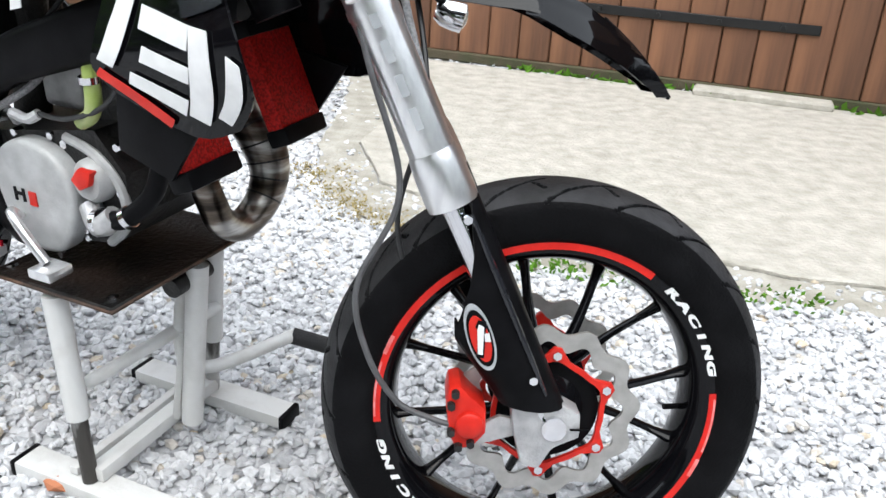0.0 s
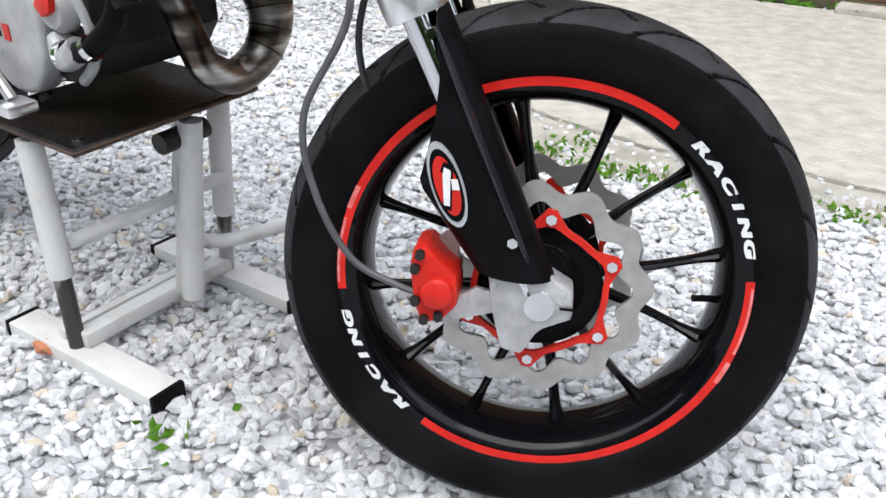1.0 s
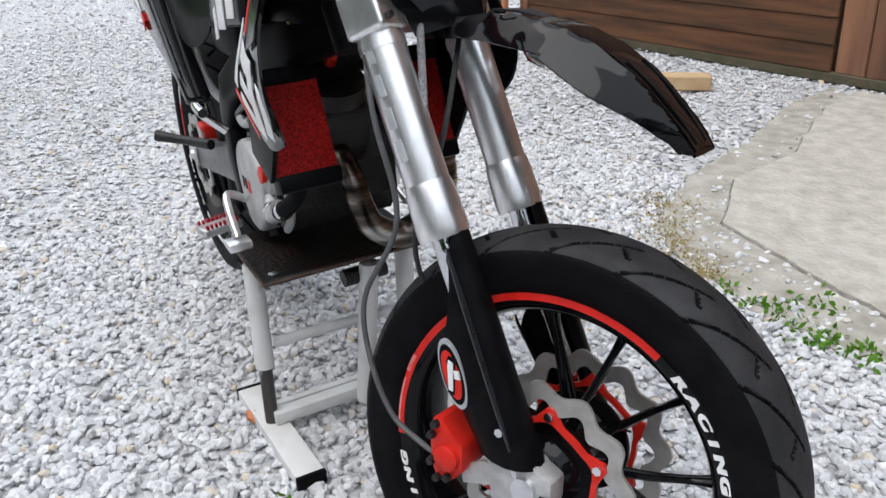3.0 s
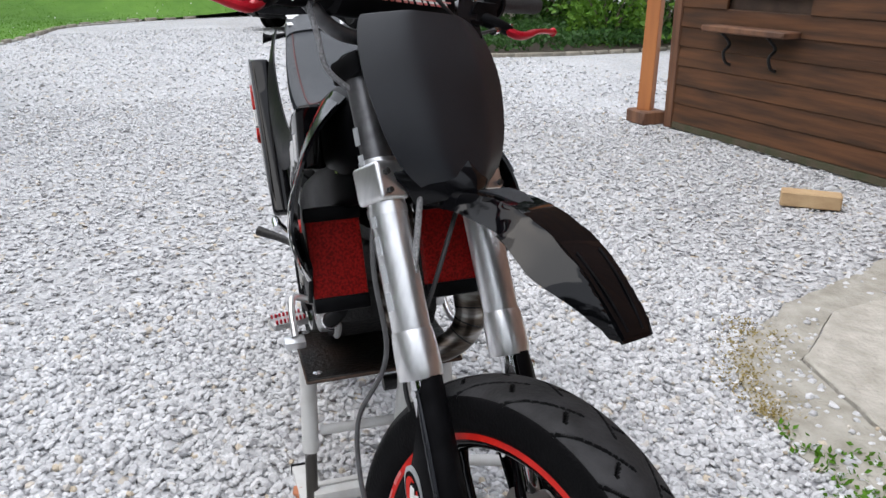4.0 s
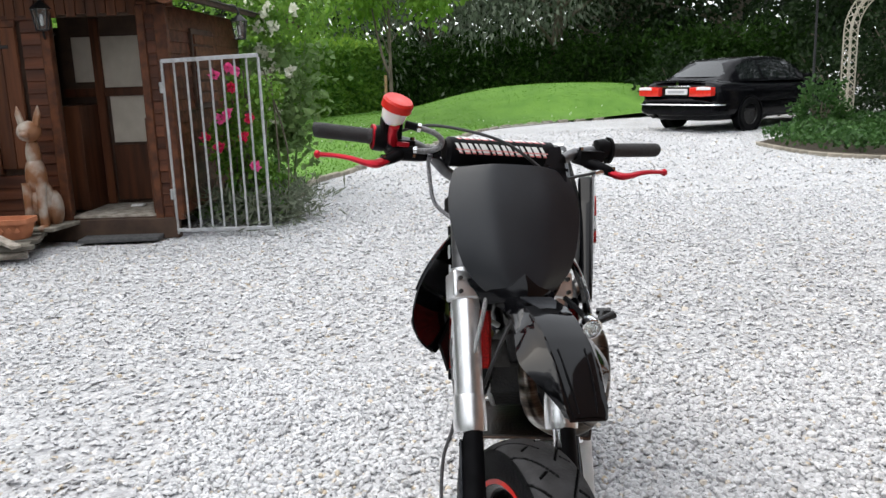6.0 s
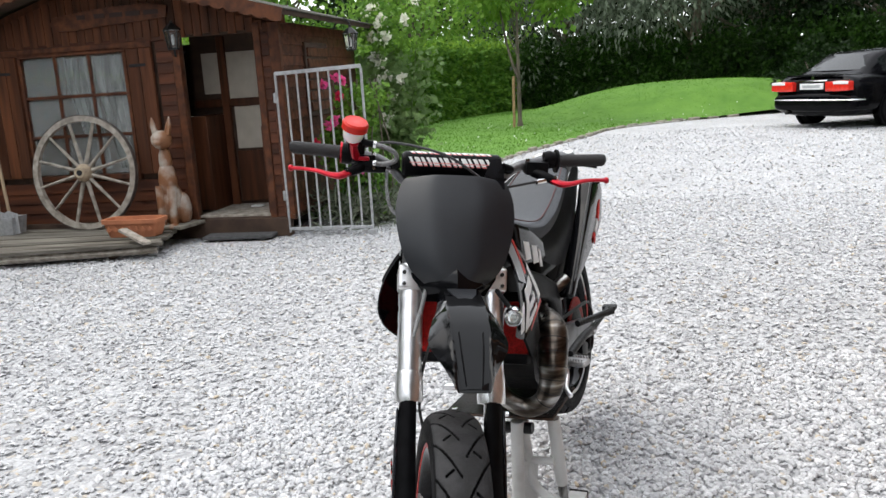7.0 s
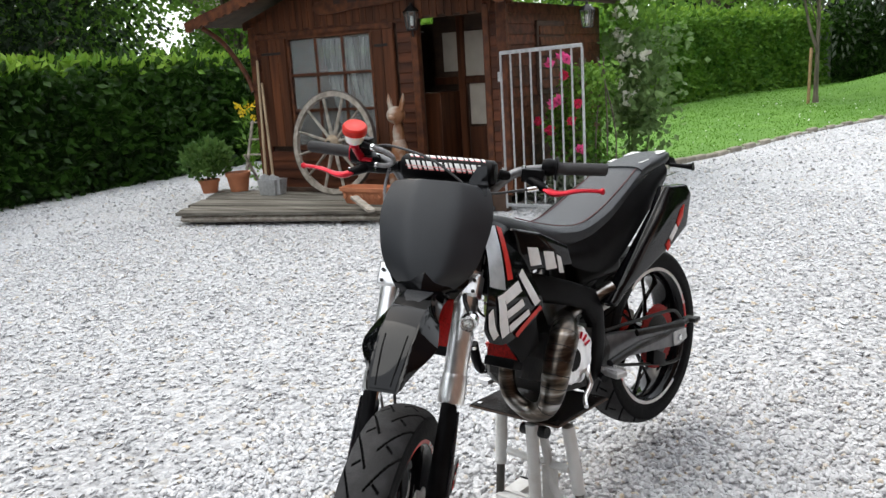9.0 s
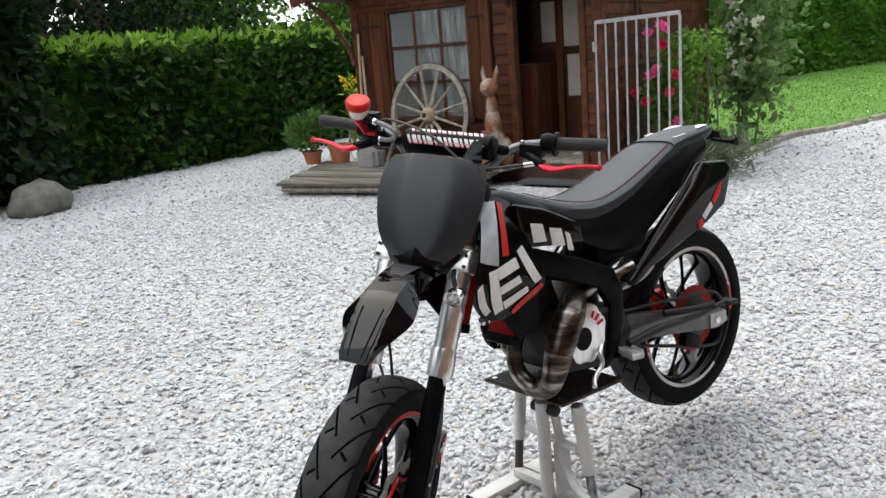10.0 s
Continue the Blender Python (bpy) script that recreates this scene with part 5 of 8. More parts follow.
thing("ground", bm, M_GROUND, "pale grey gravel drive reaching to the hedges", "ground", "structure", smooth=0)

SLAB_OUT = [(-1.34, 3.3), (-1.32, 2.9), (-1.1, 2.2), (-1.04, 1.8), (-0.91, 1.44), (-0.8, 1.25), (-0.54, 1.07), (-0.26, 0.99), (-0.04, 0.97), (0.21, 1.0), (0.51, 0.98), (1.06, 1.03), (1.66, 1.06), (2.6, 1.02), (4.2, 1.12), (4.2, 2.9)]
SLAB_IN = [(-1.2, 3.3), (-1.16, 2.9), (-0.9, 2.2), (-0.88, 1.78), (-0.68, 1.42), (-0.36, 1.28), (-0.08, 1.18), (0.19, 1.21), (0.5, 1.14), (0.96, 1.18), (1.66, 1.22), (2.6, 1.18), (4.2, 1.28), (4.2, 2.9)]


def ragged(line, step, amp, seed):
    """An open line broken into short uneven steps."""
    r = random.Random(seed)
    out = []
    for (x0, y0), (x1, y1) in zip(line, line[1:]):
        n = max(1, int(math.hypot(x1 - x0, y1 - y0) / step))
        for k in range(n):
            t = k / n
            out.append((x0 + (x1 - x0) * t + r.uniform(-amp, amp), y0 + (y1 - y0) * t + r.uniform(-amp, amp)))
    out.append(line[-1])
    return out


def flat_prism(outline, z0, z1, bevel=0.0, m=None):
    """An outline in x and y, pushed from z0 to z1."""
    bm = prism([(x, -y) for x, y in outline], z0, z1, bevel, seg=1)
    bm.transform(Matrix(((1, 0, 0, 0), (0, 0, -1, 0), (0, 1, 0, 0), (0, 0, 0, 1))))
    if m:
        bm.transform(m)
    return bm


outer, inner = ragged(SLAB_OUT[:-1], 0.07, 0.012, 1), ragged(SLAB_IN[:-1], 0.06, 0.008, 2)
slab = thing("concrete_slab", flat_prism([(x, y) for x, y in inner] + [SLAB_IN[-1]], -0.05, 0.012, 0.004), M_CONC, "pale cracked concrete apron beside the plank building", "concrete slab", "structure", smooth=0)
strip = outer + [(x - 0.004, y - 0.006) for x, y in inner[::-1]][:-1]
part("broken_edge", flat_prism(strip, -0.05, 0.0, 0), M_CONC2, slab, "rough crumbling concrete edge", 0)

# stones: a jittered body of few faces, drawn many times at random
ICO = np.array([(0, .53, .85), (0, -.53, .85), (0, .53, -.85), (0, -.53, -.85), (.85, 0, .53), (-.85, 0, .53), (.85, 0, -.53), (-.85, 0, -.53), (.53, .85, 0), (-.53, .85, 0), (.53, -.85, 0), (-.53, -.85, 0)])
ICO_T = np.array([(0, 1, 4), (0, 5, 1), (0, 4, 8), (0, 9, 5), (0, 8, 9), (1, 10, 4), (1, 5, 11), (1, 11, 10), (4, 6, 8), (4, 10, 6), (5, 9, 7), (5, 7, 11), (2, 3, 7), (2, 6, 3), (2, 8, 6), (2, 7, 9), (2, 9, 8), (3, 6, 10), (3, 11, 7), (3, 10, 11)])
OCT = np.array([(1, 0, 0), (-1, 0, 0), (0, 1, 0), (0, -1, 0), (0, 0, 1.0), (0, 0, -1)])
OCT_T = np.array([(0, 2, 4), (2, 1, 4), (1, 3, 4), (3, 0, 4), (2, 0, 5), (1, 2, 5), (3, 1, 5), (0, 3, 5)])


def stones(pos, base, tris, r0, r1, jitter, flat=0.66, sink=0.009):
    n, k = len(pos), len(base)
    v = base[None] * (1 + jitter * rng.uniform(-1, 1, (n, k, 3)))
    size = r0 + (r1 - r0) * rng.random(n) ** 1.6
    v = v * (size[:, None] * rng.uniform(0.7, 1.25, (n, 3)) * np.array([1.15, 0.95, flat]))[:, None, :]
    ax = rng.normal(size=(n, 3)) * np.array([0.4, 0.4, 1.0])
    yaw, tx, ty = rng.random(n) * 6.283, rng.normal(0, 0.35, n), rng.normal(0, 0.35, n)
    c, s = np.cos(tx)[:, None], np.sin(tx)[:, None]
    v = np.stack([v[..., 0], v[..., 1] * c - v[..., 2] * s, v[..., 1] * s + v[..., 2] * c], -1)
    c, s = np.cos(ty)[:, None], np.sin(ty)[:, None]
    v = np.stack([v[..., 0] * c + v[..., 2] * s, v[..., 1], v[..., 2] * c - v[..., 0] * s], -1)
    c, s = np.cos(yaw)[:, None], np.sin(yaw)[:, None]
    v = np.stack([v[..., 0] * c - v[..., 1] * s, v[..., 0] * s + v[..., 1] * c, v[..., 2]], -1)
    z = rng.uniform(-sink, 0.003, n)
    v = v + np.column_stack([pos, z])[:, None, :]
    t = tris[None] + (np.arange(n) * k)[:, None, None]
    return v.reshape(-1, 3), t.reshape(-1, 3)


def scatter(x0, x1, y0, y1, per):
    p = rng.random((int((x1 - x0) * (y1 - y0) * per), 2)) * np.array([x1 - x0, y1 - y0]) + np.array([x0, y0])
    within = inside(SLAB_OUT, p)
    keep = ~within | (~inside(SLAB_IN, p) & (rng.random(len(p)) < 0.14)) | (rng.random(len(p)) < 0.004)
    return p[keep]


near = scatter(-2.0, 1.2, -1.1, 1.7, 6600)
v1, t1 = stones(near, ICO, ICO_T, 0.006, 0.0142, 0.24, 0.72)
mid = scatter(-6.5, 2.2, -5.6, 3.6, 1450)
mid = mid[~((mid[:, 0] > -1.97) & (mid[:, 0] < 1.17) & (mid[:, 1] > -1.07) & (mid[:, 1] < 1.67))]
mid = mid[~((mid[:, 0] < -4.75) & (mid[:, 1] < -2.4))]
v2, t2 = stones(mid, OCT, OCT_T, 0.0075, 0.017, 0.3, 0.42, 0.005)
far = scatter(-15.0, 2.4, -8.0, 5.5, 310)
far = far[~((far[:, 0] > -6.45) & (far[:, 1] > -5.55) & (far[:, 1] < 3.57) & (far[:, 0] < 2.17))]
far = far[~((far[:, 0] < -4.75) & (far[:, 1] < -2.4) & (far[:, 1] > -5.5))]
far = far[~inside([(-6.0, -2.9), (-8.3, -2.4), (-10.3, -1.8), (-12.5, -1.1), (-14, -0.1), (-14.8, 1.4), (-15, 3.3), (-16, -9), (-6, -9)], far)]
v3, t3 = stones(far, OCT, OCT_T, 0.010, 0.021, 0.28, 0.26, 0.005)
gv, gt = np.vstack([v1, v2, v3]), np.vstack([t1, t2 + len(v1), t3 + len(v1) + len(v2)])
tagged(new("gravel", fast_mesh("gravel", gv, gt, M_GRAVEL)), "loose pale grey crushed gravel of mixed tones", "gravel", kind="stuff")


# ---- foliage helpers ----
def leaf_material(name, col, col2, rough=0.5, trans=0.35):
    m = bpy.data.materials.new(name)
    m.use_nodes = True
    nt = m.node_tree
    b = nt.nodes["Principled BSDF"]
    b.inputs["Roughness"].default_value = rough
    b.inputs["Specular IOR Level"].default_value = 0.18
    g = nt.nodes.new("ShaderNodeNewGeometry")
    ramp = nt.nodes.new("ShaderNodeValToRGB")
    e = ramp.color_ramp.elements
    e[0].color, e[1].color = (*col, 1), (*col2, 1)
    tc = nt.nodes.new("ShaderNodeTexCoord")
    n1 = nt.nodes.new("ShaderNodeTexNoise")
    n1.inputs["Scale"].default_value, n1.inputs["Detail"].default_value = 1.6, 3
    nt.links.new(tc.outputs["Object"], n1.inputs["Vector"])
    ad = nt.nodes.new("ShaderNodeMath")
    ad.operation = "MULTIPLY_ADD"
    ad.inputs[1].default_value = 0.55
    nt.links.new(g.outputs["Random Per Island"], ad.inputs[0])
    sc = nt.nodes.new("ShaderNodeMath")
    sc.operation = "MULTIPLY_ADD"
    sc.inputs[1].default_value, sc.inputs[2].default_value = 1.2, -0.38
    nt.links.new(n1.outputs["Fac"], sc.inputs[0])
    nt.links.new(sc.outputs[0], ad.inputs[2])
    nt.links.new(ad.outputs[0], ramp.inputs[0])
    nt.links.new(ramp.outputs[0], b.inputs["Base Color"])
    tr = nt.nodes.new("ShaderNodeBsdfTranslucent")
    nt.links.new(ramp.outputs[0], tr.inputs["Color"])
    mx = nt.nodes.new("ShaderNodeMixShader")
    mx.inputs[0].default_value = trans
    nt.links.new(b.outputs[0], mx.inputs[1])
    nt.links.new(tr.outputs[0], mx.inputs[2])
    nt.links.new(mx.outputs[0], nt.nodes["Material Output"].inputs["Surface"])
    return m


def unit(a):
    return a / np.maximum(1e-6, np.linalg.norm(a, axis=1, keepdims=True))


def leaves(p, d, length, width, fold=0.25):
    """Folded four-point leaves at p that grow along d."""
    n = len(p)
    d = unit(d)
    r = unit(np.cross(d, rng.normal(size=(n, 3))))
    u = np.cross(d, r)
    ln = (length * rng.uniform(0.65, 1.25, n))[:, None]
    wd = (width * rng.uniform(0.7, 1.2, n))[:, None]
    mid = p + d * ln * 0.45
    v = np.stack([p, mid + r * wd + u * wd * fold, p + d * ln, mid - r * wd + u * wd * fold], 1)
    t = np.array([(0, 1, 2), (0, 2, 3)])[None] + (np.arange(n) * 4)[:, None, None]
    return v.reshape(-1, 3), t.reshape(-1, 3)


def join(*pieces):
    vs, ts, k = [], [], 0
    for v, t in pieces:
        vs.append(v)
        ts.append(t + k)
        k += len(v)
    return np.vstack(vs), np.vstack(ts)


def mesh_part(name, vt, material, parent, label=""):
    ob = new(name, fast_mesh(name, vt[0], vt[1], material))
    ob.parent = parent
    return tagged(ob, label)


M_BARK = mat("grey_bark", (0.16, 0.13, 0.1), 0.9, col2=(0.07, 0.06, 0.045), scale=14, stretch=(1, 1, 0.2), bump=0.8, bscale=40)
M_LAUREL = leaf_material("laurel_leaves", (0.005, 0.019, 0.004), (0.05, 0.115, 0.018), 0.34)
M_BEECH = leaf_material("hedge_leaves", (0.036, 0.112, 0.017), (0.19, 0.35, 0.048), 0.5)
# Leaf colour far below real foliage: the canopy's deep shade is painted in.
M_WOODS = leaf_material("shaded_woodland_leaves", (0.003, 0.009, 0.003), (0.018, 0.042, 0.009), 0.6)
M_LIME = leaf_material("bright_leaves", (0.1, 0.24, 0.03), (0.26, 0.42, 0.07), 0.5, 0.45)
M_SILVER = leaf_material("silver_leaves", (0.06, 0.085, 0.055), (0.19, 0.225, 0.165), 0.55)
M_FRESH = leaf_material("fresh_leaves", (0.1, 0.24, 0.03), (0.3, 0.46, 0.06), 0.4, 0.4)
M_IVY = leaf_material("ivy_leaves", (0.02, 0.06, 0.016), (0.07, 0.15, 0.04), 0.35)
M_GRASS = leaf_material("grass_blades", (0.07, 0.18, 0.014), (0.11, 0.245, 0.025), 0.8, 0.25)


def tree(base, height, spread, n, material, label, seed, trunk=0.12, clear=0.35, leaf=(0.12, 0.045), droop=0.2, clumps=60, lean=(0, 0)):
    """A tapered trunk with limbs, and a crown of leaf clumps round the limbs' ends."""
    r = random.Random(seed)
    t = empty("tree", label, "tree")
    b = Vector(base)
    bm = bmesh.new()
    top = b + Vector((lean[0], lean[1], height * 0.9))
    line = smooth_path([b, b.lerp(top, 0.3) + Vector((r.uniform(-1, 1), r.uniform(-1, 1), 0)) * trunk, b.lerp(top, 0.65) + Vector((r.uniform(-1, 1), r.uniform(-1, 1), 0)) * trunk * 1.6, top], 5)
    sweep(bm, line, [trunk * (1.25 if i == 0 else 1) * (1 - 0.88 * i / (len(line) - 1)) for i in range(len(line))], 9)
    cs = []
    for k in range(clumps):
        a, e = r.uniform(0, 6.283), r.uniform(0, 1)
        z = height * (clear + (1 - clear) * e)
        rad = spread * (math.sin(math.pi * (0.12 + 0.8 * e)) ** 0.6) * r.uniform(0.35, 1.0)
        c = b + Vector((lean[0] * e + rad * math.cos(a), lean[1] * e + rad * math.sin(a), z - droop * rad * r.uniform(0.2, 0.8)))
        cs.append(c)
        if k % 3 == 0:
            f = max(0.15, min(0.85, (z / height) * 0.75))
            s0 = line[int(f * (len(line) - 1))]
            w = trunk * (1 - f) * 0.55
            sweep(bm, smooth_path([s0, s0.lerp(c, 0.5) + Vector((0, 0, 0.08 * rad)), c], 3), [w, w * 0.85, w * 0.7, w * 0.55, w * 0.42, w * 0.3, w * 0.2][:7], 6)
    part("trunk", bm, M_BARK, t, "rough grey-brown trunk with limbs")
    per = max(4, n // clumps)
    cc = np.repeat(np.array([tuple(c) for c in cs]), per, 0)
    sig = spread * 0.17
    p = cc + rng.normal(0, sig, cc.shape) * np.array([1, 1, 0.75])
    d = (p - cc) + rng.normal(0, sig * 0.6, cc.shape) - np.array([0, 0, sig * (0.5 + droop * 2)])
    mesh_part("crown", leaves(p, d, *leaf), material, t, "uneven leafy crown")
    return t


def along(line, n):
    """n random places along a broken line: points, directions, share of the way."""
    seg = [math.dist(a, b) for a, b in zip(line, line[1:])]
    cum = np.concatenate([[0], np.cumsum(seg)])
    s = rng.random(n) * cum[-1]
    i = np.clip(np.searchsorted(cum, s) - 1, 0, len(seg) - 1)
    a, b = np.array(line)[i], np.array(line)[i + 1]
    f = ((s - cum[i]) / np.array(seg)[i])[:, None]
    return a + (b - a) * f, unit(b - a), s


def lumps(s, q):
    return 0.5 * np.sin(s * 2.1 + q * 1.7) + 0.3 * np.sin(s * 4.7 - q * 3.1) + 0.2 * np.sin(s * 9.3 + q * 6.0)


def hedge(line, height, depth, material, n, label, leaf, side=1, ragged_top=0.06, fresh_top=0.75):
    """A clipped hedge along a line; it grows back from the line to one side."""
    h = empty("hedge", label, "hedge")
    bm = bmesh.new()
    rings = []
    pts = [Vector((x, y, 0)) for x, y in line]
    pts = [pts[i].lerp(pts[i + 1], k / 6) for i in range(len(pts) - 1) for k in range(6)] + [pts[-1]]
    for i, p in enumerate(pts):
        d = (pts[min(i + 1, len(pts) - 1)] - pts[max(i - 1, 0)]).normalized()
        nrm = Vector((-d.y, d.x, 0)) * side
        w = 0.04 * math.sin(i * 1.7)
        rings.append([bm.verts.new(p + nrm * u + Vector((0, 0, z))) for u, z in ((0.14 + w, 0), (0.12 + w, height * 0.5), (0.16, height - 0.14 + w), (0.3, height - 0.09 + w), (depth - 0.2, height - 0.09), (depth - 0.1, 0))])
    for a, b in zip(rings, rings[1:]):
        for k in range(5):
            bm.faces.new((a[k], a[k + 1], b[k + 1], b[k]))
    for q in (rings[0], rings[-1]):
        bm.faces.new(q)
    part("inner_growth", bm, material, h)
    c, d, s = along(line, n)
    nrm = np.stack([-d[:, 1], d[:, 0]], 1) * side
    q = rng.random(n) * (height + depth * 0.8)
    front = q < height
    z = np.where(front, q, height)
    u = np.where(front, 0.0, q - height)
    off = rng.normal(0, 0.05, n) + 0.06 * lumps(s, z * 2)
    p = np.column_stack([c + nrm * (u + np.where(front, 0.05 + off, 0))[:, None], z + np.where(front, 0, ragged_top * lumps(s, u * 3) + rng.normal(0, ragged_top * 0.8, n))])
    fresh = ~front & (rng.random(n) < fresh_top)
    out = np.column_stack([-nrm * front[:, None], np.where(front, -0.15, 0.9)])
    d = out * 0.8 + rng.normal(0, 0.75, (n, 3))
    mesh_part("foliage", leaves(p[~fresh], d[~fresh], *leaf), material, h, "dense clipped leaves")
    if fresh.sum() > 300:
        mesh_part("top_growth", leaves(p[fresh], d[fresh], *leaf), M_FRESH, h, "fresh yellow-green growth on the top")
    return h

# ---- garden shed ----
M_SHEDH = mat("stained_boards", (0.105, 0.034, 0.015), 0.5, col2=(0.038, 0.013, 0.007), scale=16, stretch=(1, 0.08, 1), bump=0.25, bscale=60, detail=8, rvar=0.1, rand=0.25, spec=0.25)
M_SHEDV = mat("stained_planks", (0.12, 0.042, 0.018), 0.5, col2=(0.052, 0.019, 0.009), scale=16, stretch=(1, 1, 0.08), bump=0.25, bscale=60, detail=8, rvar=0.1, rand=0.25, spec=0.25)
M_TRIM = mat("stained_trim", (0.125, 0.045, 0.02), 0.5, col2=(0.05, 0.019, 0.011), scale=14, bump=0.2, bscale=60, rvar=0.1, spec=0.25)
M_INNER = mat("shed_inside", (0.07, 0.04, 0.025), 0.8, col2=(0.04, 0.022, 0.014), scale=8, bump=0.2)
M_CREAM = mat("cream_panel", (0.55, 0.5, 0.42), 0.8, col2=(0.45, 0.4, 0.33), scale=6)
M_FELT = mat("roof_felt", (0.03, 0.026, 0.023), 0.9, col2=(0.05, 0.05, 0.03), scale=5, bump=0.4, bscale=80)
M_DECK = mat("weathered_deck", (0.2, 0.185, 0.155), 0.85, col2=(0.08, 0.07, 0.055), scale=14, stretch=(1, 0.12, 1), bump=0.6, bscale=50, detail=9, rand=0.3)
M_GREYW = mat("silvered_wood", (0.4, 0.36, 0.31), 0.8, col2=(0.2, 0.175, 0.145), scale=18, bump=0.5, bscale=70)
M_TERRA = mat("terracotta", (0.5, 0.19, 0.09), 0.8, col2=(0.38, 0.14, 0.07), scale=9, bump=0.25, bscale=80)
M_IRON = mat("black_iron", (0.015, 0.015, 0.016), 0.5, 0.3, bump=0.2, bscale=120)
M_GALV = mat("galvanised_steel", (0.52, 0.53, 0.54), 0.45, 0.45, col2=(0.38, 0.39, 0.4), scale=30, bump=0.1, bscale=90, rvar=0.1)
M_MAT = mat("rubber_mat", (0.05, 0.052, 0.055), 0.85, col2=(0.09, 0.09, 0.09), scale=30, bump=0.5, bscale=200)
M_STATUE = mat("carved_wood", (0.2, 0.085, 0.035), 0.5, col2=(0.38, 0.33, 0.28), scale=5, bump=0.3, bscale=60, mix=(0.45, 0.6))
M_PINKW = mat("faded_letters", (0.03, 0.012, 0.008), 0.7)
M_CURT = mat("curtain_cloth", (0.3, 0.31, 0.32), 0.9, col2=(0.03, 0.031, 0.034), scale=10, stretch=(1, 1, 0.2), bump=0.3, bscale=30)
M_SOILP = mat("potting_soil", (0.05, 0.035, 0.025), 0.95, bump=0.6, bscale=90)

XF, YL, YR, YA = -5.12, -4.93, -2.13, -3.58
shed = empty("garden_shed", "dark brown stained wooden garden shed with open doorway and carved eaves", "shed")
# wall boards, cut round the openings
WIN, DOOR = (-4.43, -3.47, 0.58, 1.59), (-2.95, -2.3, 0.19, 1.67)


def cut(spans, a, b):
    out = []
    for s, e in spans:
        if b <= s or a >= e:
            out.append((s, e))
            continue
        if a - s > 0.02:
            out.append((s, a))
        if e - b > 0.02:
            out.append((b, e))
    return out


def board(parent, a, b, z0, z1, x, name="board", lean=0.012):
    """A weatherboard on the front wall, its lower edge proud."""
    bm = box(-0.01, 0.01, a, b, z0, z1, 0.003, 1)
    for v in bm.verts:
        if v.co.z < (z0 + z1) / 2:
            v.co.x += lean
    bm.transform(Matrix.Translation((x, 0, 0)))
    return part(name, bm, M_SHEDH, parent, "", 0)


wall_f = part("front_wall", box(XF - 0.05, XF - 0.03, YL, WIN[0], 0.15, 1.8), M_INNER, shed, "wall of lapped boards")
part("wall_lining", box(XF - 0.05, XF - 0.03, WIN[1], DOOR[0], 0.15, 1.8), M_INNER, shed)
part("wall_lining", box(XF - 0.05, XF - 0.03, WIN[0], WIN[1], 0.15, WIN[2]), M_INNER, shed)
part("wall_lining", box(XF - 0.05, XF - 0.03, WIN[0], DOOR[1], DOOR[3], 1.8), M_INNER, shed)
part("wall_lining", box(XF - 0.05, XF - 0.03, DOOR[1], YR, 0.15, 1.8), M_INNER, shed)
z = 0.16
while z < 1.7:
    z1 = min(z + 0.088, 1.74)
    spans = [(YL, YR)]
    if z1 > WIN[2] and z < WIN[3]:
        spans = cut(spans, WIN[0] - 0.36, WIN[1] + 0.3)
    if z < DOOR[3]:
        spans = cut(spans, DOOR[0] - 0.06, DOOR[1] + 0.06)
    for a, b in spans:
        board(wall_f, a, b, z, z1 + 0.006, XF - 0.012)
    z += 0.088
# gable: upright boards with pointed ends over the wall
gable = part("gable", prism([(YL - 0.1, 1.72), (YL - 0.1, 1.79), (YA, 2.24), (YR + 0.1, 1.79), (YR + 0.1, 1.72)], XF - 0.03, XF - 0.005, 0, Matrix(((0, 1, 0, 0), (1, 0, 0, 0), (0, 0, 1, 0), (0, 0, 0, 1)))), M_SHEDV, shed, "gable of upright boards", 0)
k = 0
y = YL + 0.02
while y < YR - 0.03:
    top = 2.2 - abs(y + 0.035 - YA) * 0.33
    bot = 1.69 if (k % 2) else 1.67
    if top > bot + 0.06:
        bm = box(XF - 0.004, XF + 0.012, y, y + 0.07, bot, top, 0.003, 1)
        part("gable_board", bm, M_SHEDV, gable, "", 0)
    y += 0.075
    k += 1
part("lintel_beam", box(XF - 0.004, XF + 0.02, YL, -3.2, 1.61, 1.665, 0.005, 1), M_TRIM, shed)
# corner posts and door posts
for y0, y1, mt in ((YL - 0.02, YL + 0.07, M_TRIM), (DOOR[0] - 0.07, DOOR[0], M_TRIM), (DOOR[1], DOOR[1] + 0.06, M_TRIM), (YR - 0.04, YR + 0.05, M_TRIM)):
    part("corner_post", box(XF - 0.04, XF + 0.022, y0, y1, 0.14, 1.74, 0.006, 1), mt, shed, "", 0)
# window with three by three panes
wf = part("window", box(XF - 0.03, XF + 0.02, WIN[0] - 0.03, WIN[1] + 0.03, WIN[2] - 0.05, WIN[2], 0.005, 1), M_TRIM, shed, "nine-pane window with white net curtains")
part("head", box(XF - 0.03, XF + 0.02, WIN[0] - 0.03, WIN[1] + 0.03, WIN[3], WIN[3] + 0.04, 0.005, 1), M_TRIM, wf)
for y0 in (WIN[0] - 0.03, WIN[1]):
    part("jamb", box(XF - 0.03, XF + 0.02, y0, y0 + 0.03, WIN[2], WIN[3], 0.004, 1), M_TRIM, wf)
dy, dz = (WIN[1] - WIN[0]) / 3, (WIN[3] - WIN[2]) / 3
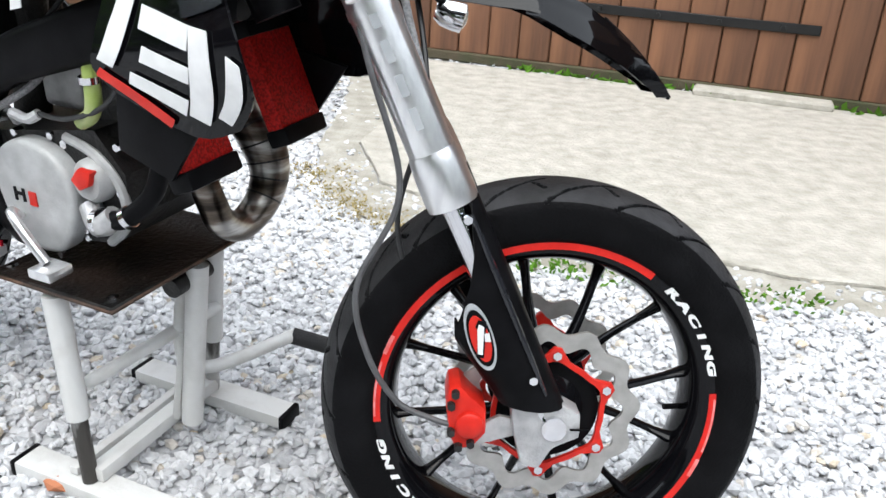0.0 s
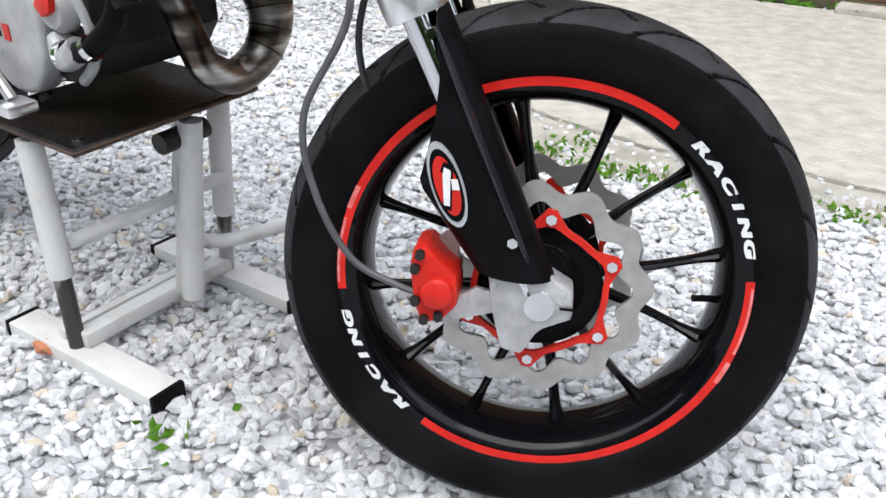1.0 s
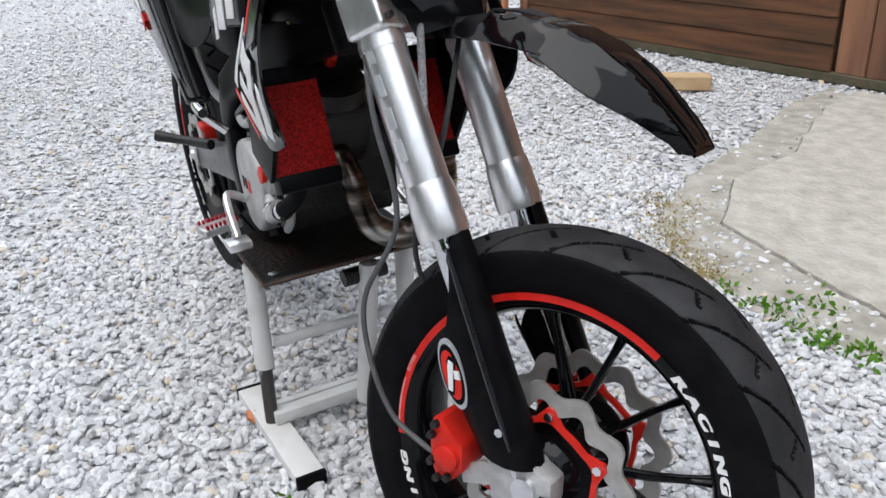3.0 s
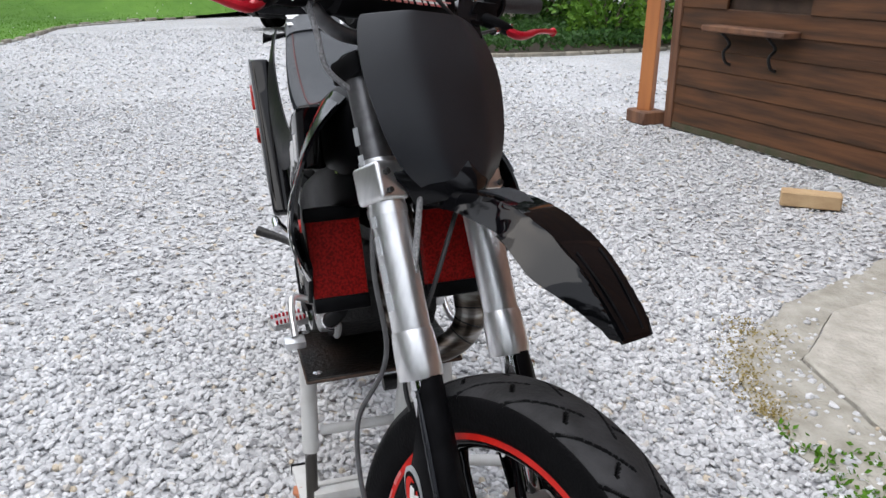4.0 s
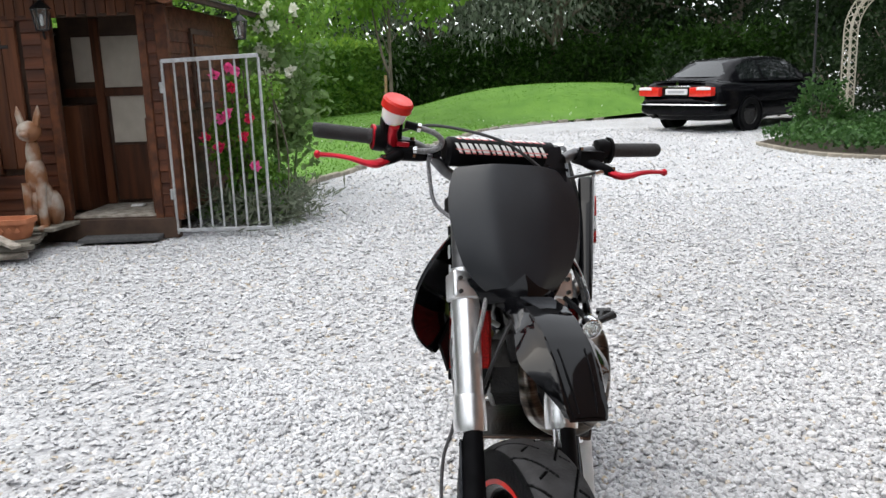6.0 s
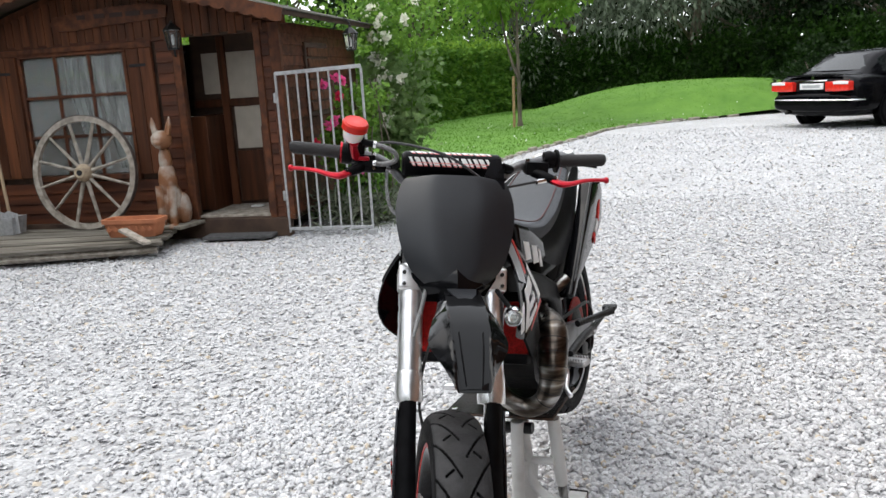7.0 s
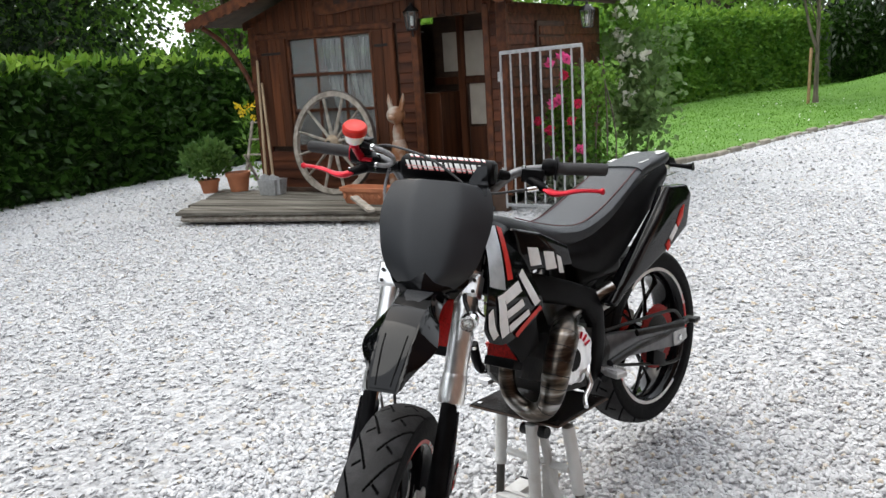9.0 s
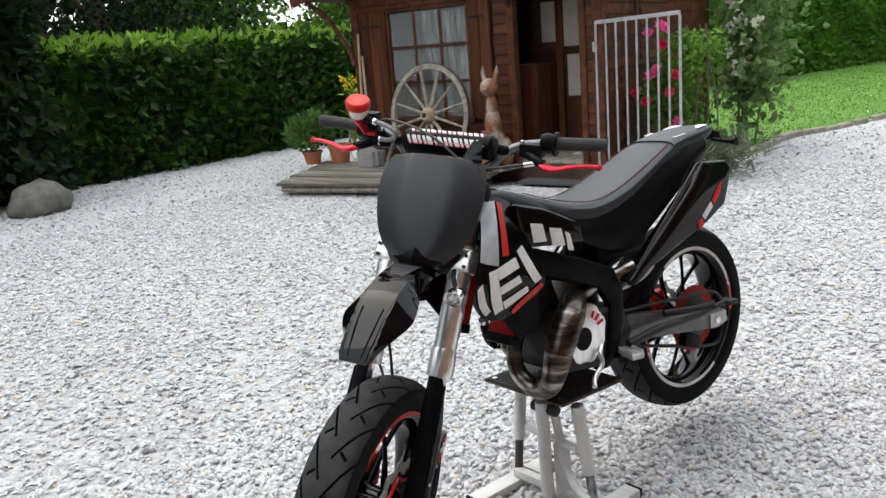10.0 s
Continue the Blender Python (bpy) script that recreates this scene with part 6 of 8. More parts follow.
for k in (1, 2):
    part("glazing_bar", box(XF - 0.02, XF + 0.01, WIN[0] + dy * k - 0.013, WIN[0] + dy * k + 0.013, WIN[2], WIN[3], 0.003, 1), M_TRIM, wf)
    part("glazing_bar", box(XF - 0.02, XF + 0.012, WIN[0], WIN[1], WIN[2] + dz * k - 0.013, WIN[2] + dz * k + 0.013, 0.003, 1), M_TRIM, wf)
for i in range(3):
    for j in range(3):
        pn = part("pane", box(XF - 0.008, XF - 0.004, WIN[0] + dy * i + 0.008, WIN[0] + dy * (i + 1) - 0.008, WIN[2] + dz * j + 0.008, WIN[2] + dz * (j + 1) - 0.008), M_GLASS, wf, "", 0)
        pn.visible_shadow = False


def curtain(y0, y1, z0, z1, sweep_to, seed):
    r = random.Random(seed)
    rows = []
    for i in range(9):
        v = i / 8
        row = []
        for k in range(25):
            u = k / 24
            yy = y0 + (y1 - y0) * u
            yy += (sweep_to - yy) * 0.55 * max(0, v - 0.2)
            row.append((XF - 0.07 - 0.012 * math.sin(u * 30 + 2 * v + r.random() * 0.5), yy, z1 - (z1 - z0) * v))
        rows.append(row)
    return part("curtain", shell(rows, 0.0015), M_CURT, wf, "white net curtain drawn aside")


curtain(-4.08, -3.8, 0.62, 1.57, -3.7, 2)
curtain(-3.82, -3.49, 0.62, 1.57, -3.46, 3)
# shutters of upright planks
for y0, y1 in ((-4.8, -4.47), (-3.43, -3.2)):
    sh = part("shutter", box(XF + 0.003, XF + 0.012, y0, y1, 0.58, 1.6), M_TRIM, shed, "plank shutter folded open")
    n = int((y1 - y0) / 0.085)
    for k in range(n):
        w = (y1 - y0) / n
        part("shutter_plank", box(XF + 0.012, XF + 0.03, y0 + w * k + 0.002, y0 + w * (k + 1) - 0.002, 0.57, 1.61, 0.004, 1), M_SHEDV, sh, "", 0)
    part("strap_hinge", box(XF + 0.03, XF + 0.035, y0 + 0.02, y1 - 0.06, 1.46, 1.485, 0.002, 1), M_IRON, sh)
# side, rear and inside
XB = -7.3
side_r = part("side_wall", box(XB, XF - 0.03, YR - 0.045, YR - 0.02, 0.15, 1.74), M_INNER, shed, "side wall of lapped boards")
z = 0.16
while z < 1.7:
    bm = box(XB, XF - 0.03, -0.009, 0.009, z, z + 0.094, 0.003, 1)
    for v in bm.verts:
        if v.co.z < z + 0.047:
            v.co.y += 0.012
    bm.transform(Matrix.Translation((0, YR - 0.012, 0)))
    part("board", bm, M_SHEDH, side_r, "", 0)
    z += 0.088
part("side_window", box(-6.35, -5.75, YR - 0.02, YR + 0.03, 0.95, 1.6, 0.006, 1), M_INNER, shed, "shuttered side window")
for k in range(6):
    part("louvre", box(-6.32, -5.78, YR + 0.025, YR + 0.045, 1.0 + 0.095 * k, 1.075 + 0.095 * k, 0.003, 1), M_TRIM, shed)
part("side_wall", box(XB, XF - 0.03, YL, YL + 0.03, 0.15, 1.74), M_SHEDH, shed)
part("rear_wall", box(XB - 0.03, XB, YL, YR, 0.15, 1.74), M_INNER, shed)
part("rear_wall", box(-5.82, -5.78, -3.2, YR - 0.05, 0.19, 1.74), M_INNER, shed, "inner partition")
for z0, z1, y0 in ((1.15, 1.56, -2.86), (0.7, 1.08, -2.83)):
    part("cream_panel", box(-5.78, -5.77, y0, -2.36, z0, z1, 0.002, 1), M_CREAM, shed, "cream-painted panel inside")
part("cream_panel", box(-5.78, -5.77, -3.1, -2.93, 1.2, 1.56, 0.002, 1), M_CREAM, shed)
part("inner_rail", box(-5.78, -5.75, -3.2, -2.2, 1.08, 1.15, 0.003, 1), M_SHEDV, shed)
part("inner_post", box(-5.78, -5.74, -2.93, -2.86, 0.19, 1.7, 0.003, 1), M_SHEDV, shed)
part("inner_post", box(-5.775, -5.745, -2.4, -2.37, 0.7, 1.65, 0.003, 1), M_IRON, shed)
part("lower_panel", box(-5.78, -5.75, -2.84, -2.3, 0.22, 0.68, 0.004, 1), M_SHEDV, shed, "brown lower panel")
part("inner_cabinet", box(-5.77, -5.4, -3.15, -2.93, 0.19, 1.02, 0.006, 1), M_SHEDV, shed, "dark inside cabinet")
part("open_door", box(-5.75, -5.15, DOOR[1] - 0.03, DOOR[1], 0.19, 0.92, 0.004, 1), M_TRIM, shed, "low wooden leaf folded inward")
floor_p = part("shed_floor", box(XB, XF + 0.0, YL + 0.03, YR - 0.05, 0.1, 0.17), M_INNER, shed)
for k in range(12):
    part("floor_plank", box(XF - 1.0 + 0.001 + 0.083 * k, XF - 1.0 + 0.082 + 0.083 * k, DOOR[0], DOOR[1] + 0.1, 0.165, 0.19, 0.003, 1), M_GREYW, floor_p, "", 0)
part("sill_beam", box(XF - 0.05, XF + 0.03, YL, YR, 0.0, 0.16, 0.006, 1), M_INNER, shed)
part("paper_scrap", box(-5.6, -5.52, -2.66, -2.56, 0.19, 0.205, 0.004, 1), M_WHITE, shed, "crumpled white scrap")
# roof: two slopes with boards under, barge boards scalloped
for s, ye, ze in ((-1, -5.45, 1.79), (1, -1.9, 1.77)):
    d = Vector((0, ye - YA, ze - 2.23))
    L = d.length
    m = Matrix.Translation((0, YA, 2.235)) @ Matrix.Rotation(math.atan2(d.z, abs(d.y)) * -1 * (1 if s < 0 else -1), 4, "X")
    roof = part("roof", box(XB - 0.2, XF + 0.34, 0 if s > 0 else -L, L if s > 0 else 0, -0.018, 0.018, 0.004, 1, m), M_INNER, shed, "felted roof slope")
    part("roof_felt", box(XB - 0.21, XF + 0.35, 0 if s > 0 else -L - 0.02, L + 0.02 if s > 0 else 0, 0.019, 0.034, 0.004, 1, m), M_FELT, roof, "dark roofing felt")
    n = int(L / 0.11)
    out = [(0.0, 0.03)] + [(s * L, 0.03)]
    low = []
    for k in range(n * 6 + 1):
        u = k / (n * 6)
        low.append((s * L * u, -0.06 - 0.02 * abs(math.sin(math.pi * u * n))))
    bm = prism([(0.0, 0.03)] + low + [(s * L, 0.03)], XF + 0.342, XF + 0.366, 0, Matrix(((0, 1, 0, 0), (1, 0, 0, 0), (0, 0, 1, 0), (0, 0, 0, 1))))
    bm.transform(m)
    part("barge_board", bm, M_TRIM, roof, "scalloped barge board", 0)
part("roof_brace", tube([(XF + 0.3, -5.28, 1.77), (XF + 0.12, -5.18, 1.6), (XF + 0.03, -5.02, 1.3), (XF + 0.02, -4.95, 1.12)], 0.026, 8, 5), M_TRIM, shed, "curved timber brace")
# name board with rows of bars for its script
sb = [(-4.08, 1.84), (-4.02, 1.79), (-3.85, 1.785), (-3.6, 1.81), (-3.3, 1.82), (-3.02, 1.84), (-3.0, 1.93), (-3.2, 1.96), (-3.5, 1.955), (-3.8, 1.93), (-4.05, 1.9)]
sign = part("name_board", prism(sb, XF + 0.018, XF + 0.044, 0.006, Matrix(((0, 1, 0, 0), (1, 0, 0, 0), (0, 0, 1, 0), (0, 0, 0, 1)))), M_TRIM, shed, "carved wooden name board with faded script")
for y0, y1 in ((-3.82, -3.74), (-3.66, -3.56), (-3.52, -3.4), (-3.37, -3.24), (-3.21, -3.08)):
    part("script_bar", box(XF + 0.044, XF + 0.047, y0, y1, 1.868, 1.905, 0.002, 1), M_PINKW, sign, "", 0)


def lantern(parent_m, arm):
    """A six-sided wall lantern with glass panes on a scroll arm."""
    ln = empty("wall_lantern", "black six-sided wall lantern with clear panes", "lantern", "wall lanterns")
    part("roof_cap", lathe([(0.0, 0.15), (0.012, 0.145), (0.014, 0.125), (0.03, 0.115), (0.075, 0.075), (0.078, 0.07), (0.0, 0.07)], 6, parent_m @ Matrix.Rotation(radians(90), 4, "X")), M_IRON, ln, "", 20)
    cage = part("cage", lathe([(0.0, -0.085), (0.046, -0.085), (0.05, -0.075), (0.0, -0.07)], 6, parent_m @ Matrix.Rotation(radians(90), 4, "X")), M_IRON, ln, "", 20)
    for k in range(6):
        a = math.pi / 3 * k
        c, s = math.cos(a), math.sin(a)
        part("cage_bar", tube([(0.045 * c, 0.045 * s, -0.08), (0.068 * c, 0.068 * s, 0.075)], 0.005, 6, m=parent_m), M_IRON, cage)
        a2 = math.pi / 3 * (k + 1)
        c2, s2 = math.cos(a2), math.sin(a2)
        bm = bmesh.new()
        bm.faces.new([bm.verts.new(p) for p in ((0.043 * c, 0.043 * s, -0.075), (0.043 * c2, 0.043 * s2, -0.075), (0.065 * c2, 0.065 * s2, 0.07), (0.065 * c, 0.065 * s, 0.07))])
        bm.transform(parent_m)
        part("lantern_pane", bm, M_GLASS, cage, "", 0).visible_shadow = False
    part("bulb", lathe([(0.0, -0.05), (0.012, -0.045), (0.014, 0.0), (0.01, 0.03), (0.0, 0.035)], 12, parent_m @ Matrix.Rotation(radians(90), 4, "X")), M_WHITE, ln, "white unlit bulb")
    part("arm", tube(arm, 0.009, 8, 5, parent_m), M_IRON, ln)
    part("wall_plate", lathe([(0.0, 0.0), (0.035, 0.0), (0.035, 0.012), (0.0, 0.018)], 14, parent_m @ Matrix.Translation(arm[-1]) @ Matrix.Rotation(radians(90), 4, "X")), M_IRON, ln)
    return ln


lantern(Matrix.Translation((XF + 0.14, -3.12, 1.66)), [(0, 0, -0.085), (-0.01, 0, -0.13), (-0.07, 0, -0.15), (-0.12, 0, -0.11)])
lantern(Matrix.Translation((-6.15, YR + 0.16, 1.6)), [(0, 0, 0.15), (0, -0.03, 0.2), (0, -0.1, 0.2), (0, -0.16, 0.12)])

# ---- deck in front of the shed ----
deck = empty("wooden_deck", "low weathered grey plank deck, worn and uneven", "deck")
for k in range(11):
    # planks run along the front edge, the last ones against the wall
    r = random.Random(40 + k)
    ends = []
    for u in ((k + 0.02) / 11, (k + 0.96) / 11):
        ends.append((Vector((-3.79 - 1.31 * u, -4.79 - 0.75 * u, 0)), Vector((-4.31 - 0.79 * u, -2.9 - 0.2 * u, 0))))
    cut0, cut1 = r.uniform(-0.03, 0.03), r.uniform(-0.03, 0.03)
    bm = box(0, 1, 0, 1, -0.013, 0.013)
    for v in bm.verts:
        a, b = ends[int(v.co.x > 0.5)]
        p = a.lerp(b, v.co.y) + (b - a).normalized() * (cut1 if v.co.y > 0.5 else cut0)
        v.co = Vector((p.x, p.y, v.co.z + 0.108 + 0.004 * math.sin(k * 2.3)))
    bmesh.ops.recalc_face_normals(bm, faces=bm.faces)
    part("deck_plank", bm, M_DECK, deck, "", 0)
part("edge_beam", tube([(-3.84, -4.77, 0.06), (-4.34, -2.93, 0.062)], 0.03, 4), M_GREYW, deck, "", 0)
for y in (-4.7, -4.2, -3.7, -3.3):
    part("bearer", box(-5.1, -4.3, y - 0.03, y + 0.03, 0.0, 0.095, 0.004, 1), M_INNER, deck)
part("loose_plank", box(-0.3, 0.28, -0.06, 0.06, 0, 0.022, 0.004, 1, Matrix.Translation((-4.9, -3.3, 0.124)) @ Matrix.Rotation(radians(8), 4, "Z")), M_GREYW, deck)
part("step_board", box(-0.2, 0.16, -0.24, 0.2, 0, 0.03, 0.005, 1, Matrix.Translation((-4.98, -3.12, 0.13)) @ Matrix.Rotation(radians(-12), 4, "Z")), M_DECK, deck, "split corner step board")

# ---- things on the deck ----
cw = empty("cart_wheel", "old grey wooden cart wheel leaning on the shed wall", "wheel")
WM = Matrix.Translation((-5.0, -3.9, 0.61)) @ Matrix.Rotation(radians(-6), 4, "Y") @ Matrix.Rotation(radians(90), 4, "Z")
part("felloe", lathe([(0.436, -0.022), (0.482, -0.022), (0.482, 0.022), (0.436, 0.022)], 72, WM, closed=True), M_GREYW, cw, "weathered wooden rim")
part("iron_tyre", lathe([(0.482, -0.02), (0.489, -0.02), (0.489, 0.02), (0.482, 0.02)], 72, WM, closed=True), mat("rusted_iron", (0.12, 0.1, 0.09), 0.8, 0.2, col2=(0.06, 0.05, 0.045)), cw)
part("nave", lathe([(0.022, -0.075), (0.04, -0.08), (0.055, -0.07), (0.075, -0.03), (0.078, 0.0), (0.07, 0.04), (0.05, 0.06), (0.022, 0.06)], 28, WM), mat("pale_nave", (0.42, 0.34, 0.24), 0.8, col2=(0.26, 0.2, 0.14), bump=0.3), cw, "pale turned wooden hub")
part("axle_hole", lathe([(0.0, -0.083), (0.024, -0.083), (0.024, -0.075), (0.0, -0.075)], 20, WM), M_IRON, cw)
for k in range(12):
    a = 2 * math.pi * k / 12 + 0.26
    part("spoke", tube([(0.065 * math.cos(a), 0, 0.065 * math.sin(a)), (0.25 * math.cos(a), 0, 0.25 * math.sin(a)), (0.445 * math.cos(a), 0, 0.445 * math.sin(a))], [0.02, 0.016, 0.013], 8, 2, WM, flat=0.8), M_GREYW, cw)

# seated carved figure as one plain body
st = bmesh.new()
SX, SY, SZ = -4.94, -3.1, 0.125
def blob(c, r, seg=14):
    bmesh.ops.create_uvsphere(st, u_segments=seg, v_segments=seg // 2 + 3, radius=1, matrix=Matrix.Translation((SX + c[0], SY + c[1], SZ + c[2])) @ Matrix.Diagonal((*r, 1)))
blob((-0.02, 0, 0.2), (0.105, 0.1, 0.19))
blob((-0.06, 0.075, 0.15), (0.09, 0.06, 0.14))
blob((-0.06, -0.075, 0.15), (0.09, 0.06, 0.14))
blob((0.01, 0, 0.4), (0.08, 0.075, 0.16))
blob((0.01, 0, 0.56), (0.055, 0.052, 0.13))
blob((0.03, 0, 0.735), (0.085, 0.085, 0.078))
blob((0.1, 0, 0.715), (0.035, 0.04, 0.03))
for q in (-1, 1):
    sweep(st, [Vector((SX + 0.055, SY + q * 0.05, SZ + 0.36)), Vector((SX + 0.075, SY + q * 0.05, SZ + 0.2)), Vector((SX + 0.075, SY + q * 0.052, SZ + 0.03))], [0.04, 0.033, 0.03], 10)
    blob((0.1, q * 0.052, 0.025), (0.055, 0.036, 0.028))
    sweep(st, [Vector((SX + 0.02, SY + q * 0.05, SZ + 0.78)), Vector((SX + 0.015, SY + q * 0.072, SZ + 0.86)), Vector((SX + 0.01, SY + q * 0.078, SZ + 0.92))], [0.046, 0.042, 0.008], 10, 0.5)
thing("carved_animal_statue", st, M_STATUE, "seated carved wooden animal statue, worn brown and grey", "statue", smooth=60)

tr = empty("flower_trough", "orange terracotta trough with moulded leaves on the deck", "planter")
rows = []
for z, hx, hy in ((0.0, 0.075, 0.2), (0.02, 0.08, 0.21), (0.11, 0.095, 0.235), (0.112, 0.108, 0.25), (0.145, 0.11, 0.252), (0.145, 0.09, 0.232), (0.1, 0.085, 0.225)):
    rows.append([Vector((-4.62 + hx * math.copysign(abs(math.cos(t)) ** 0.3, math.cos(t)), -3.26 + hy * math.copysign(abs(math.sin(t)) ** 0.3, math.sin(t)), 0.124 + z)) for t in [2 * math.pi * (k + 0.5) / 32 for k in range(32)]])
part("trough", ring_path(rows), M_TERRA, tr)
for k in range(7):
    part("moulded_leaf", prism([(-0.022, 0.0), (0.0, 0.03), (0.022, 0.0), (0.0, -0.022)], -0.004, 0.004, 0.002, Matrix.Translation((-4.527, -3.44 + 0.06 * k, 0.185)) @ Matrix.Rotation(radians(90), 4, "Z")), M_TERRA, tr)
thing("plank_offcut", box(-0.17, 0.17, -0.035, 0.035, -0.012, 0.012, 0.003, 1, Matrix.Translation((-4.3, -3.08, 0.175)) @ Matrix.Rotation(radians(62), 4, "Z") @ Matrix.Rotation(radians(14), 4, "Y")), M_GREYW, "short pale wooden plank leaning on the trough", "plank", smooth=0)


def tool(base, top, blade, label, name):
    t = empty(name, label, "garden tool", "garden tools")
    part("handle", tube([base, top], 0.0135, 10), mat("ash_handle", (0.42, 0.32, 0.2), 0.7, col2=(0.3, 0.22, 0.14), stretch=(1, 1, 0.1), bump=0.2), t)
    x, y, z = base
    part("blade", shell([[(x + 0.012 * math.cos(u * 1.5), y + 0.075 * u, z + 0.1 - 0.17 * v + 0.03 * (1 - abs(u)) * (1 - v)) for u in (-1, -0.5, 0, 0.5, 1)] for v in (0, 0.33, 0.66, 1)], 0.004), blade, t, "pale metal blade")
    return t


tool((-4.86, -4.68, 0.2), (-5.08, -4.84, 1.42), M_GALV, "shovel with a pale ash handle leaning on the shed", "shovel")
tool((-4.84, -4.56, 0.2), (-5.07, -4.8, 1.2), M_GALV, "spade with a wooden handle leaning on the shed", "spade")
bk = empty("metal_tub", "square grey metal tub on the deck", "tub")
rows = [[Vector((-4.88 + sx * h, -4.62 + sy * h * 1.2, 0.122 + z)) for sx, sy in ((-1, -1), (1, -1), (1, 1), (-1, 1))] for z, h in ((0, 0.08), (0.15, 0.095), (0.15, 0.088), (0.01, 0.074))]
part("tub", ring_path(rows), M_GALV, bk, "", 20)


def pot(c, r, h, label):
    p = empty("flower_pot", label, "flower pot", "flower pots")
    m = Matrix.Translation(c) @ Matrix.Rotation(radians(90), 4, "X")
    part("pot", lathe([(0.0, 0.0), (r * 0.68, 0.0), (r * 0.9, h * 0.8), (r, h * 0.8), (r, h), (r * 0.88, h), (r * 0.85, h * 0.85), (0.0, h * 0.85)], 32, m), M_TERRA, p)
    part("soil", lathe([(0.0, h * 0.85), (r * 0.84, h * 0.85), (r * 0.84, h * 0.9), (0.0, h * 0.92)], 20, m), M_SOILP, p)
    return p


pot((-5.0, -5.2, 0.12), 0.13, 0.2, "terracotta flower pot beside the shed corner")
pp = pot((-4.86, -5.48, 0.12), 0.11, 0.14, "terracotta pot with a bushy green pelargonium")
n = 900
q = unit(rng.normal(size=(n, 3))) * (rng.random(n) ** 0.4)[:, None] * np.array([0.24, 0.27, 0.2]) + np.array([-4.86, -5.48, 0.46])
mesh_part("foliage", leaves(q, q - np.array([-4.86, -5.48, 0.3]) + rng.normal(0, 0.12, (n, 3)), 0.065, 0.026), leaf_material("pot_plant_leaves", (0.05, 0.12, 0.03), (0.14, 0.24, 0.06)), pp, "green rounded leaves")
part("stem", tube([(-4.86, -5.48, 0.24), (-4.85, -5.49, 0.4)], 0.016, 8), M_BARK, pp)
# yellow flowers and old ladder behind the corner
yf = empty("yellow_flower", "tall plant with yellow flowers by the hedge", "flower")
n = 160
q = rng.normal(0, 1, (n, 3)) * np.array([0.06, 0.07, 0.28]) + np.array([-5.9, -5.85, 0.45])
q[:, 2] = np.abs(q[:, 2])
mesh_part("foliage", leaves(q, rng.normal(0, 1, (n, 3)) + np.array([0, 0, 0.6]), 0.1, 0.018), M_BEECH, yf)
m_yel = leaf_material("yellow_petals", (0.7, 0.5, 0.02), (0.8, 0.62, 0.05))
for k in range(9):
    c = np.array([-5.9, -5.85, 0.92]) + rng.normal(0, 1, 3) * np.array([0.07, 0.08, 0.06])
    q = unit(rng.normal(size=(10, 3)))
    mesh_part("bloom", leaves(c + q * 0.008, q, 0.045, 0.02), m_yel, yf, "yellow bloom")
sd = empty("folding_chair", "small old wooden folding chair beside the shed", "chair")
for y in (-5.5, -5.22):
    part("chair_leg", bar((-5.35, y, 0.0), (-5.6, y, 0.8), 0.03, 0.02), M_GREYW, sd)
    part("chair_leg", bar((-5.65, y + 0.02, 0.0), (-5.4, y + 0.02, 0.45), 0.03, 0.02), M_GREYW, sd)
for z in (0.44, 0.6, 0.78):
    part("slat", bar((-5.36 - 0.31 * z, -5.52, z), (-5.36 - 0.31 * z, -5.2, z), 0.05, 0.015), M_GREYW, sd)
dm = thing("door_mat", box(-0.13, 0.13, -0.3, 0.3, 0.0, 0.03, 0.006, 2, Matrix.Translation((-5.05, -2.55, 0.012)) @ Matrix.Rotation(radians(4), 4, "Z")), M_MAT, "flat dark grey rubber doormat before the doorway", "doormat", smooth=0)

# ---- steel gate ----
gate = empty("steel_gate", "grey-white steel bar gate standing open before the shed", "gate")
GX, G0, G1 = -5.0, -2.28, -1.56
part("top_rail", bar((GX, G0, 1.33), (GX, G1, 1.35), 0.03, 0.03, 0.004), M_GALV, gate, "", 0)
part("bottom_rail", bar((GX, G0, 0.06), (GX, G1, 0.06), 0.026, 0.026, 0.004), M_GALV, gate, "", 0)
for k in range(9):
    y = G0 + (G1 - G0) * k / 8
    w = 0.011 if k in (0, 8) else 0.0085
    part("gate_bar", tube([(GX, y, 0.03 if k in (0, 8) else 0.06), (GX, y, 1.335)], w, 10), M_GALV, gate)
part("hinge_pin", tube([(GX, G0 - 0.02, 0.3), (GX, G0 - 0.02, 0.38)], 0.014, 10), M_GALV, gate)
part("hinge_pin", tube([(GX, G0 - 0.02, 1.1), (GX, G0 - 0.02, 1.18)], 0.014, 10), M_GALV, gate)
part("ground_socket", box(GX - 0.03, GX + 0.03, G1 - 0.03, G1 + 0.03, 0.0, 0.04, 0.005, 1), M_GALV, gate)

SHED = ("garden_shed", "wooden_deck", "cart_wheel", "carved_animal_statue", "flower_trough", "plank_offcut", "shovel", "spade", "metal_tub", "flower_pot", "yellow_flower", "folding_chair", "door_mat")
for ob in [ob for ob in scene.objects if ob.parent is None and ob.name.split(".")[0] in SHED]:
    ob.matrix_world = Matrix.Translation((0.1, -0.14, 0)) @ ob.matrix_world

import mathutils.geometry

